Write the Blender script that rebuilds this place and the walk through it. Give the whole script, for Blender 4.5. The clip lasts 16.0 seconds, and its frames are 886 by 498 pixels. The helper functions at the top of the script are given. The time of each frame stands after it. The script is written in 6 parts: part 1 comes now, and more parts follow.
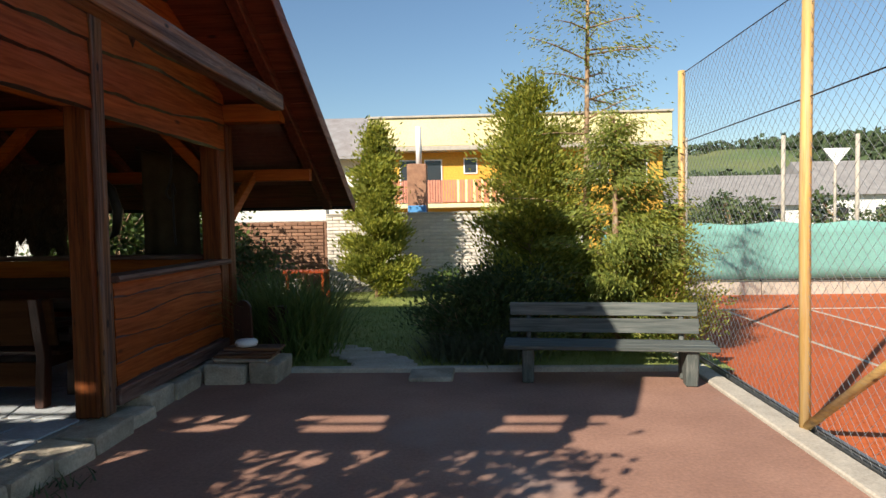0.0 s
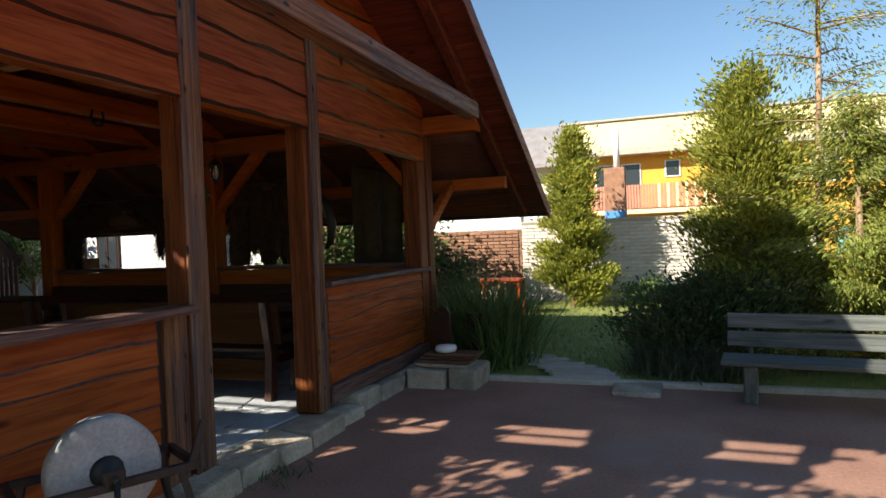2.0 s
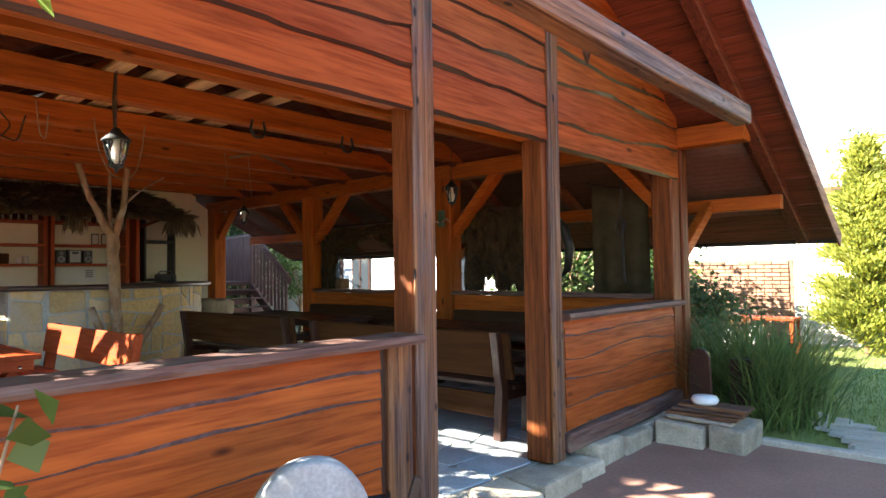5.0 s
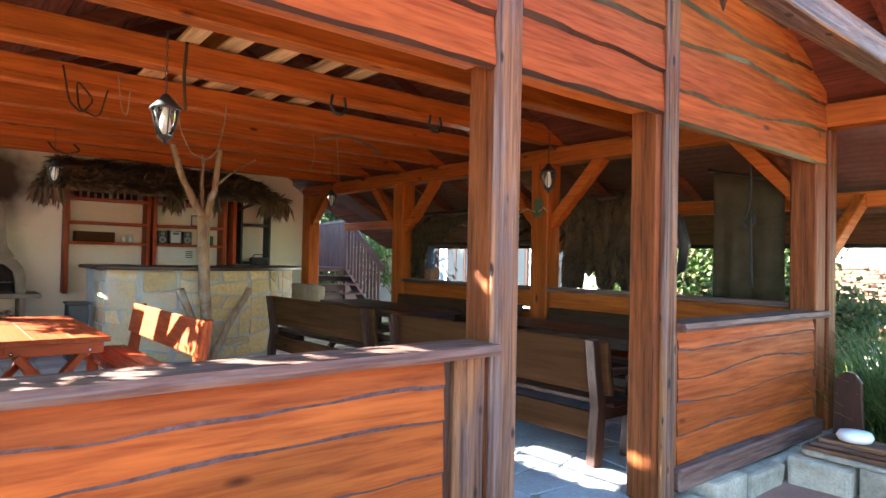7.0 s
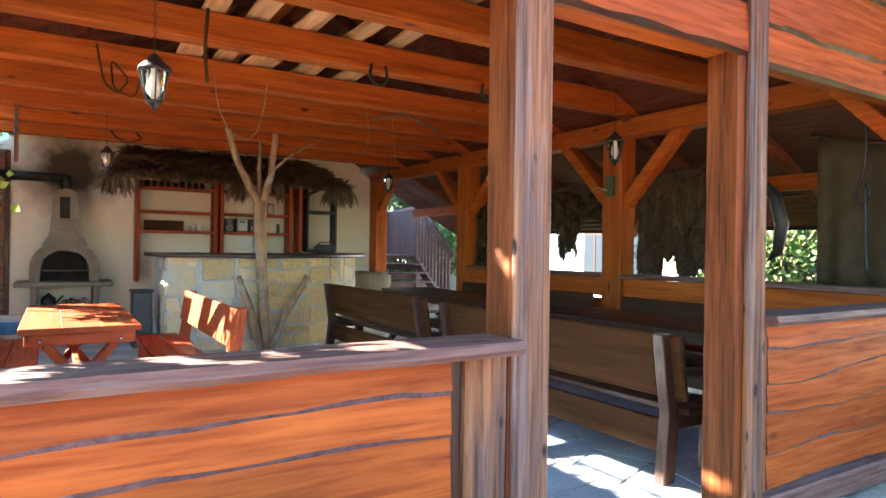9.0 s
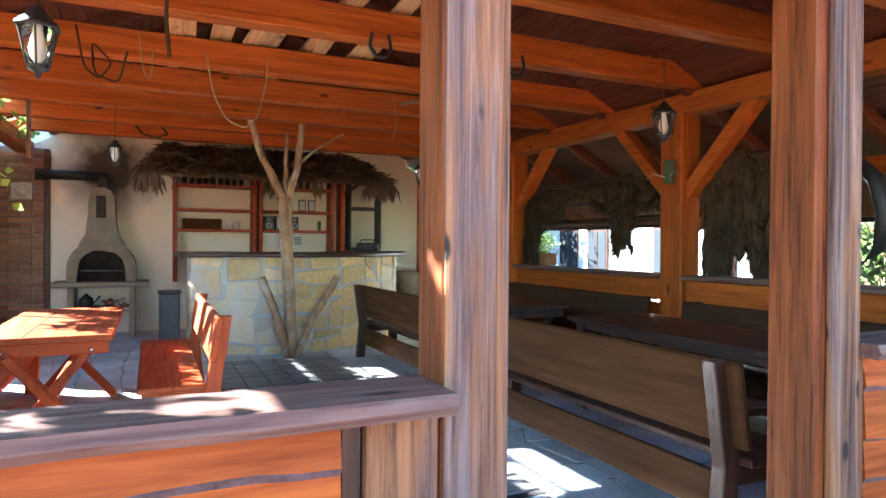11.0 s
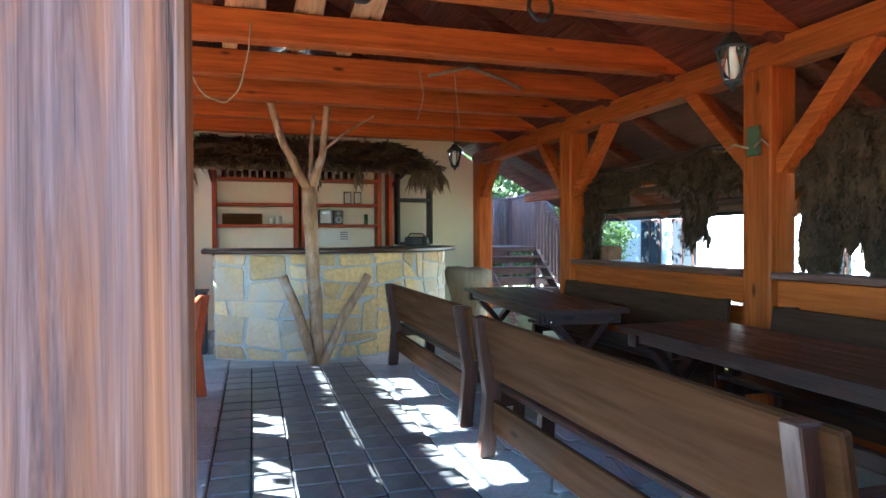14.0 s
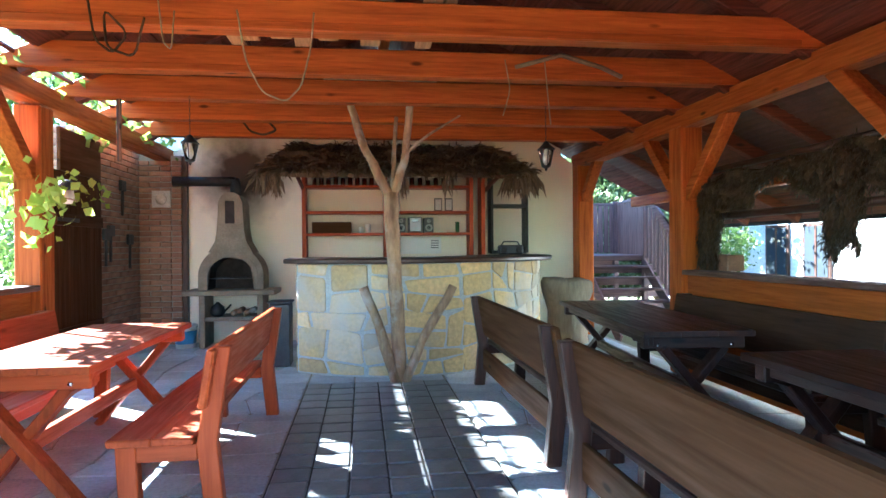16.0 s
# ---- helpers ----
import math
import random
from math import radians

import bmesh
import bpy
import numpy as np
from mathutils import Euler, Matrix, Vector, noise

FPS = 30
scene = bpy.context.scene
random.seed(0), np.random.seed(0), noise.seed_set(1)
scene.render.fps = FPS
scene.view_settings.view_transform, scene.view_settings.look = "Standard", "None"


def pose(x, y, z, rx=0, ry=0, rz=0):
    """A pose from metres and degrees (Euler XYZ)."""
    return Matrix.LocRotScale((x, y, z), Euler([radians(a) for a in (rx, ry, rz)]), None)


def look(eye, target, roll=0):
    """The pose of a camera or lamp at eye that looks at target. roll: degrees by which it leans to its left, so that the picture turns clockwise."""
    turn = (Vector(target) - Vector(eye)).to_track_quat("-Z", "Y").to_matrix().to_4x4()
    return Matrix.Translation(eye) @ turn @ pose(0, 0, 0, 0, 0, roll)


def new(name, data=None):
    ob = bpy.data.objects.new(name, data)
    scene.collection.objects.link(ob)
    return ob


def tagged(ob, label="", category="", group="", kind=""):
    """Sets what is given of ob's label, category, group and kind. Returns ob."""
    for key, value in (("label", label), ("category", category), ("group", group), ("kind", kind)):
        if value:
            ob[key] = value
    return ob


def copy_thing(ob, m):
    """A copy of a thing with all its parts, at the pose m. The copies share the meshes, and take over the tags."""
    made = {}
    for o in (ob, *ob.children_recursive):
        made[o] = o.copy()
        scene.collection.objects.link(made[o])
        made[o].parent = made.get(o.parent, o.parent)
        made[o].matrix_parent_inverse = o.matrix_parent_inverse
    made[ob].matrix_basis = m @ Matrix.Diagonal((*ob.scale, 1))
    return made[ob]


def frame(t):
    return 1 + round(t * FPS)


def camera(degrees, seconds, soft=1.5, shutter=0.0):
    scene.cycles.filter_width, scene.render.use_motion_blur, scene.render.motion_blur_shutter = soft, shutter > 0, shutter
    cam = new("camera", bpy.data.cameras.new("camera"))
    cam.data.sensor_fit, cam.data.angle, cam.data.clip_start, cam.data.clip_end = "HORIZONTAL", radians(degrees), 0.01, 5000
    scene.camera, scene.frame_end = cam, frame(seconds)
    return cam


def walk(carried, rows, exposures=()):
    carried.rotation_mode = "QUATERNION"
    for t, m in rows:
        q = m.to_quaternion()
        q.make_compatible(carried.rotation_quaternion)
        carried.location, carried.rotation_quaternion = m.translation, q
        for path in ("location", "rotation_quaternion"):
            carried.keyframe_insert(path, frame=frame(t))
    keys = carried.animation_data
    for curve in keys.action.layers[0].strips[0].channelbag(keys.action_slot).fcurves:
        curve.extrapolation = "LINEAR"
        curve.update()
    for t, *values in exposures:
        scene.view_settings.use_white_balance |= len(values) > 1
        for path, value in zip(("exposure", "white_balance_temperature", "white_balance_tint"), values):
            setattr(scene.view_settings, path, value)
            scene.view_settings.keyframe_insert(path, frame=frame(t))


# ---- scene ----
cam = camera(70.1, 16.0)
PATH = [
    (0, (0.136, -0.038, 1.567), (0.028, 1.957, 1.48), -1.0),
    (0.5, (0.117, -0.023, 1.563), (-0.088, 1.964, 1.475), -0.9),
    (1, (0.069, 0.01, 1.541), (-0.28, 1.978, 1.454), -1.4),
    (1.5, (0.054, 0.056, 1.541), (-0.438, 1.992, 1.453), -1.7),
    (2, (0.076, 0.122, 1.526), (-0.626, 1.994, 1.487), -2.2),
    (2.5, (0.072, 0.187, 1.524), (-0.781, 1.995, 1.478), -2.4),
    (3, (0.063, 0.226, 1.516), (-0.937, 1.956, 1.438), -2.0),
    (3.5, (0.004, 0.288, 1.517), (-1.066, 1.975, 1.446), -1.6),
    (4, (-0.109, 0.386, 1.508), (-1.271, 2.013, 1.502), -1.5),
    (6.5, (-0.489, 1.026, 1.554), (-1.985, 2.352, 1.61), 1.1),
    (7, (-0.627, 1.161, 1.542), (-2.175, 2.427, 1.577), 1.2),
    (7.5, (-0.711, 1.295, 1.534), (-2.318, 2.487, 1.564), -0.1),
    (8, (-0.774, 1.476, 1.533), (-2.461, 2.55, 1.561), 0.2),
    (8.5, (-0.816, 1.605, 1.516), (-2.518, 2.656, 1.515), 0.4),
    (9, (-0.893, 1.731, 1.496), (-2.597, 2.778, 1.493), 0.8),
    (9.5, (-0.997, 1.89, 1.502), (-2.742, 2.867, 1.489), 1.0),
    (12, (-1.592, 2.838, 1.514), (-3.416, 3.66, 1.498), 0.2),
    (12.5, (-1.717, 2.951, 1.515), (-3.541, 3.772, 1.487), -0.4),
    (13, (-1.835, 3.128, 1.508), (-3.697, 3.858, 1.476), -0.5),
    (13.5, (-1.904, 3.275, 1.507), (-3.801, 3.909, 1.477), 0.1),
    (14, (-2.041, 3.373, 1.501), (-3.956, 3.951, 1.466), -0.3),
    (14.5, (-2.179, 3.457, 1.499), (-4.113, 3.967, 1.466), -0.1),
    (15, (-2.325, 3.546, 1.495), (-4.276, 3.981, 1.452), -0.2),
    (15.5, (-2.427, 3.594, 1.497), (-4.396, 3.942, 1.452), -0.3),
    (16, (-2.554, 3.677, 1.504), (-4.538, 3.93, 1.497), -0.5),
]
EXPOSURES = [(0.0, 0.82, 6300, 9), (2.0, 1.15, 6250, 9), (3.0, 1.57, 6300, 9), (3.5, 1.92, 6350, 8), (4.2, 2.45, 6300, 8), (5.2, 3.4, 5900, 7), (6.3, 3.88, 5650, 6), (7.2, 4.15, 5600, 5), (9.7, 4.3, 5450, 4), (12.0, 4.5, 5000, 3), (14.0, 4.55, 4800, 1), (16.0, 4.72, 4750, 1)]
walk(cam, [(t, look(eye, target, roll)) for t, eye, target, roll in PATH], EXPOSURES)

# ---- light ----
SUN_AZ, SUN_EL = math.atan2(-0.787, -0.617), radians(32.4)
world = bpy.data.worlds.new("world")
scene.world = world
world.use_nodes = True
_n = world.node_tree.nodes
_sky = _n.new("ShaderNodeTexSky")
_sky.sky_type = "NISHITA"
_sky.sun_disc = False
_sky.air_density = 1.3
_sky.dust_density = 0.0
_sky.ozone_density = 4.0
_sky.sun_elevation = SUN_EL
_sky.sun_rotation = math.pi / 2 - SUN_AZ
world.node_tree.links.new(_sky.outputs[0], _n["Background"].inputs[0])
_n["Background"].inputs[1].default_value = 0.065
_sun = bpy.data.lights.new("sun", "SUN")
_sun.energy, _sun.angle, _sun.color = 5.0, radians(0.53), (1.0, 0.90, 0.76)
_so = new("sun", _sun)
_sd = Vector((math.cos(SUN_AZ) * math.cos(SUN_EL), math.sin(SUN_AZ) * math.cos(SUN_EL), math.sin(SUN_EL)))
_so.matrix_world = look(_sd * 30, (0, 0, 0))

# ---- materials ----


def nodemat(name, rough=0.7, metal=0.0):
    m = bpy.data.materials.new(name)
    m.use_nodes = True
    b = m.node_tree.nodes["Principled BSDF"]
    b.inputs["Roughness"].default_value = rough
    b.inputs["Metallic"].default_value = metal
    return m, m.node_tree, b


def _noise(nt, scale, detail=4, stretch=(1, 1, 1), rough=0.55, dist=0.0):
    tc = nt.nodes.new("ShaderNodeTexCoord")
    mp = nt.nodes.new("ShaderNodeMapping")
    mp.inputs["Scale"].default_value = stretch
    nz = nt.nodes.new("ShaderNodeTexNoise")
    nz.inputs["Scale"].default_value = scale
    nz.inputs["Detail"].default_value = detail
    nz.inputs["Roughness"].default_value = rough
    nz.inputs["Distortion"].default_value = dist
    nt.links.new(tc.outputs["Object"], mp.inputs[0])
    nt.links.new(mp.outputs[0], nz.inputs["Vector"])
    return nz.outputs["Fac"]


def _ramp(nt, fac, stops):
    r = nt.nodes.new("ShaderNodeValToRGB")
    els = r.color_ramp.elements
    while len(els) < len(stops):
        els.new(0.5)
    for e, (p, c) in zip(els, stops):
        e.position, e.color = p, (*c, 1)
    nt.links.new(fac, r.inputs[0])
    return r.outputs[0]


def _mix(nt, fac, a, b, mode="MIX"):
    x = nt.nodes.new("ShaderNodeMixRGB")
    x.blend_type = mode
    for s, v in ((0, fac), (1, a), (2, b)):
        if isinstance(v, (int, float)):
            x.inputs[s].default_value = v
        elif isinstance(v, tuple):
            x.inputs[s].default_value = (*v, 1)
        else:
            nt.links.new(v, x.inputs[s])
    return x.outputs[0]


def _rand(nt, lo=0.8, hi=1.15):
    oi = nt.nodes.new("ShaderNodeObjectInfo")
    mr = nt.nodes.new("ShaderNodeMapRange")
    mr.inputs["To Min"].default_value, mr.inputs["To Max"].default_value = lo, hi
    nt.links.new(oi.outputs["Random"], mr.inputs["Value"])
    return mr.outputs[0]


def _bump(nt, b, h, strength=0.4, dist=0.01):
    bp = nt.nodes.new("ShaderNodeBump")
    bp.inputs["Strength"].default_value, bp.inputs["Distance"].default_value = strength, dist
    nt.links.new(h, bp.inputs["Height"])
    nt.links.new(bp.outputs[0], b.inputs["Normal"])


def rough_mat(name, c1, c2, scale=6, fine=60, rough=0.85, bump=0.4, dist=0.006, vary=0.0, c3=None, stretch=(1, 1, 1), metal=0.0):
    """A mottled surface: two tones by broad noise, fine speckle, relief."""
    m, nt, b = nodemat(name, rough, metal)
    big = _noise(nt, scale, 5, stretch)
    small = _noise(nt, fine, 4, stretch)
    col = _ramp(nt, big, [(0.32, c1), (0.68, c2)])
    col = _mix(nt, 0.55, col, _ramp(nt, small, [(0.25, (0.55, 0.55, 0.55)), (0.75, (1.25, 1.25, 1.25))]), "MULTIPLY")
    if c3:
        st = _noise(nt, scale * 0.35, 6)
        col = _mix(nt, _ramp(nt, st, [(0.52, (0, 0, 0)), (0.66, (1, 1, 1))]), col, c3)
    if vary:
        v = _rand(nt, 1 - vary, 1 + vary)
        cc = nt.nodes.new("ShaderNodeCombineXYZ")
        for i in range(3):
            nt.links.new(v, cc.inputs[i])
        col = _mix(nt, 1.0, col, cc.outputs[0], "MULTIPLY")
    nt.links.new(col, b.inputs["Base Color"])
    _bump(nt, b, _mix(nt, 0.5, big, small), bump, dist)
    return m


def wood(name, light, dark, axis="x", rough=0.45, grain=1.0, weather=None, bump=0.25, coat=0.0, spec=0.5, cracks=False):
    """Stained timber with grain along an axis, knots and worn streaks."""
    m, nt, b = nodemat(name, rough)
    s = {"x": (0.06, 1, 1), "y": (1, 0.06, 1), "z": (1, 1, 0.06)}[axis]
    g = _noise(nt, 38 * grain, 5, s, 0.6, 0.4)
    br = _noise(nt, 5 * grain, 3, s, 0.5, 1.2)
    col = _ramp(nt, g, [(0.28, dark), (0.62, light)])
    col = _mix(nt, 0.5, col, _ramp(nt, br, [(0.3, (0.55, 0.5, 0.48)), (0.7, (1.25, 1.2, 1.15))]), "MULTIPLY")
    k = nt.nodes.new("ShaderNodeTexVoronoi")
    tc = nt.nodes.new("ShaderNodeTexCoord")
    mp = nt.nodes.new("ShaderNodeMapping")
    mp.inputs["Scale"].default_value = {"x": (0.35, 1, 1), "y": (1, 0.35, 1), "z": (1, 1, 0.35)}[axis]
    k.inputs["Scale"].default_value = 4.5
    nt.links.new(tc.outputs["Object"], mp.inputs[0])
    nt.links.new(mp.outputs[0], k.inputs["Vector"])
    kn = _ramp(nt, k.outputs["Distance"], [(0.05, (1, 1, 1)), (0.11, (0, 0, 0))])
    col = _mix(nt, kn, col, tuple(c * 0.35 for c in dark))
    if weather:
        w = _noise(nt, 34, 5, s, 0.65, 0.3)
        col = _mix(nt, _ramp(nt, w, [(0.44, (0, 0, 0)), (0.66, (0.65, 0.65, 0.65))]), col, weather)
    if cracks:
        s2 = {"x": (0.02, 1, 1), "y": (1, 0.02, 1), "z": (1, 1, 0.02)}[axis]
        ck = _noise(nt, 90, 4, s2, 0.7, 0.6)
        col = _mix(nt, _ramp(nt, ck, [(0.33, (1, 1, 1)), (0.41, (0, 0, 0))]), col, tuple(c * 0.4 for c in dark))
        tan = _noise(nt, 60, 4, s2, 0.6, 0.5)
        col = _mix(nt, _ramp(nt, tan, [(0.55, (0, 0, 0)), (0.68, (0.7, 0.7, 0.7))]), col, (0.15, 0.058, 0.016))
    v = _rand(nt, 0.82, 1.16)
    cc = nt.nodes.new("ShaderNodeCombineXYZ")
    for i in range(3):
        nt.links.new(v, cc.inputs[i])
    col = _mix(nt, 1.0, col, cc.outputs[0], "MULTIPLY")
    nt.links.new(col, b.inputs["Base Color"])
    b.inputs["Coat Weight"].default_value = coat
    b.inputs["Specular IOR Level"].default_value = spec
    rr = _ramp(nt, g, [(0.3, (rough + 0.18,) * 3), (0.7, (rough - 0.08,) * 3)])
    nt.links.new(rr, b.inputs["Roughness"])
    _bump(nt, b, g, bump, 0.004)
    return m


def woods(name, light, dark, **kw):
    return {a: wood(name + "_" + a, light, dark, a, **kw) for a in "xyz"}


W_FRAME = woods("stained_timber", (0.42, 0.105, 0.008), (0.25, 0.050, 0.005), rough=0.5, spec=0.2)
W_PLANK = woods("stained_plank", (0.33, 0.083, 0.013), (0.17, 0.033, 0.007), rough=0.5, bump=0.2, spec=0.14)


def weathered(name, axis):
    """Sun-bleached post face: violet-grey skin worn through to tan wood, long checks, knots."""
    m, nt, b = nodemat(name, 0.62)
    s = {"x": (0.035, 1, 1), "y": (1, 0.035, 1), "z": (1, 1, 0.035)}[axis]
    s2 = {"x": (0.22, 1, 1), "y": (1, 0.22, 1), "z": (1, 1, 0.22)}[axis]
    broad = _noise(nt, 15, 4, s, 0.6, 0.8)
    patch = _noise(nt, 7, 4, s2, 0.55, 0.6)
    streak = _noise(nt, 30, 6, s, 0.7, 0.7)
    col = _ramp(nt, streak, [(0.36, (0.036, 0.018, 0.013)), (0.5, (0.096, 0.055, 0.042)), (0.64, (0.17, 0.118, 0.10))])
    tan = _ramp(nt, streak, [(0.34, (0.10, 0.036, 0.011)), (0.66, (0.27, 0.125, 0.045))])
    col = _mix(nt, _ramp(nt, broad, [(0.47, (0, 0, 0)), (0.60, (0.85, 0.85, 0.85))]), col, tan)
    col = _mix(nt, _ramp(nt, patch, [(0.54, (0, 0, 0)), (0.70, (0.8, 0.8, 0.8))]), col, tan)
    col = _mix(nt, _ramp(nt, patch, [(0.26, (0.7, 0.7, 0.7)), (0.42, (0, 0, 0))]), col, (0.072, 0.057, 0.06))
    check = _noise(nt, 60, 3, {"x": (0.012, 1, 1), "y": (1, 0.012, 1), "z": (1, 1, 0.012)}[axis], 0.6, 0.9)
    ck = _ramp(nt, check, [(0.27, (1, 1, 1)), (0.34, (0, 0, 0))])
    col = _mix(nt, ck, col, (0.018, 0.009, 0.007))
    k = nt.nodes.new("ShaderNodeTexVoronoi")
    tc = nt.nodes.new("ShaderNodeTexCoord")
    mp = nt.nodes.new("ShaderNodeMapping")
    mp.inputs["Scale"].default_value = {"x": (0.45, 1, 1), "y": (1, 0.45, 1), "z": (1, 1, 0.45)}[axis]
    k.inputs["Scale"].default_value = 9.0
    nt.links.new(tc.outputs["Object"], mp.inputs[0])
    nt.links.new(mp.outputs[0], k.inputs["Vector"])
    kn = _ramp(nt, k.outputs["Distance"], [(0.11, (1, 1, 1)), (0.17, (0, 0, 0))])
    col = _mix(nt, kn, col, (0.012, 0.008, 0.007))
    nt.links.new(col, b.inputs["Base Color"])
    b.inputs["Specular IOR Level"].default_value = 0.3
    nt.links.new(_ramp(nt, streak, [(0.3, (0.75, 0.75, 0.75)), (0.7, (0.5, 0.5, 0.5))]), b.inputs["Roughness"])
    _bump(nt, b, _mix(nt, 0.55, streak, _ramp(nt, check, [(0.27, (0, 0, 0)), (0.36, (1, 1, 1))])), 0.9, 0.006)
    return m


W_FACE = {a: weathered("bleached_timber_" + a, a) for a in "xyz"}
W_POST = woods("posts_timber", (0.18, 0.050, 0.010), (0.055, 0.014, 0.004), rough=0.5, spec=0.2, cracks=True, bump=0.6)
W_RAIL = woods("weathered_rail", (0.15, 0.075, 0.054), (0.055, 0.027, 0.023), rough=0.55, weather=(0.20, 0.145, 0.12), bump=0.8, spec=0.3)
W_ROOF = woods("roof_boards", (0.17, 0.036, 0.011), (0.07, 0.015, 0.006), rough=0.6)
W_DARK = woods("dark_stained_wood", (0.055, 0.023, 0.014), (0.022, 0.010, 0.007), rough=0.34, spec=0.35, bump=0.2)
W_BACK = woods("worn_brown_board", (0.068, 0.029, 0.0095), (0.043, 0.0175, 0.006), rough=0.62, spec=0.08, bump=0.12, grain=0.5)
W_SEAT = woods("dark_brown_board", (0.055, 0.026, 0.012), (0.03, 0.014, 0.007), rough=0.6, spec=0.12)
W_RED = woods("red_stained_wood", (0.36, 0.062, 0.011), (0.26, 0.040, 0.008), rough=0.45, bump=0.06, spec=0.2)
W_GREY = woods("grey_green_paint", (0.09, 0.105, 0.095), (0.045, 0.055, 0.05), rough=0.75, weather=(0.17, 0.17, 0.15), bump=0.7)
W_FENCE = woods("deck_paint", (0.16, 0.085, 0.08), (0.085, 0.045, 0.042), rough=0.6)
W_RAW = woods("raw_plank", (0.62, 0.36, 0.16), (0.38, 0.2, 0.08), rough=0.7)
W_POLE = woods("yellow_painted_pole", (0.62, 0.40, 0.12), (0.40, 0.22, 0.07), rough=0.6, weather=(0.5, 0.36, 0.2))
# board edge: bark colour, darkened for the shade under each lap
M_BARK_SHADE = rough_mat("waney_edge_shade", (0.06, 0.032, 0.03), (0.13, 0.08, 0.085), 20, 90, 0.85, 0.6)
M_BRANCH = rough_mat("peeled_branch", (0.42, 0.27, 0.14), (0.20, 0.115, 0.06), 11, 40, 0.7, 0.8, stretch=(1, 1, 0.3), c3=(0.40, 0.34, 0.27))
M_PLASTER = rough_mat("cream_plaster", (0.92, 0.87, 0.70), (0.87, 0.80, 0.61), 0.9, 140, 0.9, 0.12, 0.003)
M_WHITE = rough_mat("white_render", (0.80, 0.78, 0.72), (0.72, 0.70, 0.64), 0.8, 20, 0.9, 0.2, 0.004)
M_SLAB = rough_mat("red_concrete", (0.38, 0.208, 0.142), (0.255, 0.132, 0.09), 1.1, 38, 0.85, 0.45, 0.008, c3=(0.31, 0.225, 0.185))
M_FLAG = rough_mat("grey_flagstone", (0.52, 0.54, 0.55), (0.36, 0.38, 0.39), 3, 40, 0.6, 0.5, 0.006, vary=0.14)
M_MORTAR = rough_mat("grey_mortar", (0.36, 0.32, 0.26), (0.26, 0.235, 0.19), 5, 60, 0.95, 0.5)
M_SLATE = rough_mat("dark_slate_tile", (0.112, 0.112, 0.114), (0.21, 0.21, 0.212), 5, 50, 0.36, 0.6, 0.005, vary=0.22)
M_STONE = rough_mat("yellow_sandstone", (0.70, 0.49, 0.20), (0.53, 0.40, 0.20), 2.6, 24, 0.85, 0.6, 0.01, vary=0.24, c3=(0.50, 0.46, 0.38))
M_BLUEM = rough_mat("blue_grey_mortar", (0.50, 0.51, 0.49), (0.38, 0.40, 0.40), 6, 60, 0.95, 0.6)
M_PLINTH = rough_mat("plinth_stone", (0.56, 0.47, 0.35), (0.33, 0.275, 0.20), 5, 45, 0.9, 0.8, 0.015, vary=0.2)
M_BRICK = rough_mat("red_brick", (0.33, 0.175, 0.10), (0.21, 0.105, 0.062), 8, 60, 0.9, 0.6, 0.005, vary=0.25)
M_WBRICK = rough_mat("whitewashed_brick", (0.74, 0.68, 0.58), (0.60, 0.52, 0.43), 5, 50, 0.9, 0.6, 0.005, vary=0.12)
M_CLAY = rough_mat("tennis_clay", (0.52, 0.108, 0.019), (0.43, 0.085, 0.015), 0.8, 80, 0.95, 0.3, 0.004)
M_GRASS = rough_mat("lawn_turf", (0.19, 0.24, 0.045), (0.30, 0.31, 0.085), 2.2, 70, 0.95, 0.8, 0.03)
M_BLADE = rough_mat("grass_blade", (0.18, 0.24, 0.04), (0.31, 0.33, 0.09), 1.5, 30, 0.8, 0.1)
M_EARTH = rough_mat("earth", (0.16, 0.12, 0.07), (0.10, 0.12, 0.045), 0.5, 8, 0.95, 0.5, 0.03)
M_CONC = rough_mat("pale_concrete", (0.52, 0.46, 0.37), (0.40, 0.35, 0.28), 4, 50, 0.9, 0.5)
M_GREYC = rough_mat("grill_concrete", (0.29, 0.24, 0.17), (0.19, 0.16, 0.11), 5, 60, 0.9, 0.5)
M_SOOT = rough_mat("sooty_firebrick", (0.02, 0.018, 0.016), (0.05, 0.04, 0.035), 8, 50, 0.95, 0.4)
M_IRON = rough_mat("black_iron", (0.018, 0.018, 0.018), (0.035, 0.033, 0.03), 10, 80, 0.5, 0.2, metal=0.4)
M_STEEL = rough_mat("galvanised_wire", (0.32, 0.33, 0.33), (0.24, 0.25, 0.25), 10, 80, 0.45, 0.1, metal=0.7)
M_WHEEL = rough_mat("grindstone", (0.40, 0.40, 0.39), (0.28, 0.28, 0.27), 6, 60, 0.9, 0.5)
M_THATCH = rough_mat("dry_reed", (0.24, 0.165, 0.095), (0.13, 0.085, 0.05), 6, 60, 0.9, 0.6)
M_HIDE = rough_mat("brown_pelt", (0.10, 0.062, 0.032), (0.03, 0.02, 0.012), 5, 120, 0.95, 1.0, 0.02)
M_BLACK = rough_mat("dark_fabric", (0.05, 0.038, 0.02), (0.075, 0.058, 0.032), 6, 80, 0.85, 0.4)
for _m in (M_BLACK, M_HIDE):
    _m.node_tree.nodes["Principled BSDF"].inputs["Specular IOR Level"].default_value = 0.1
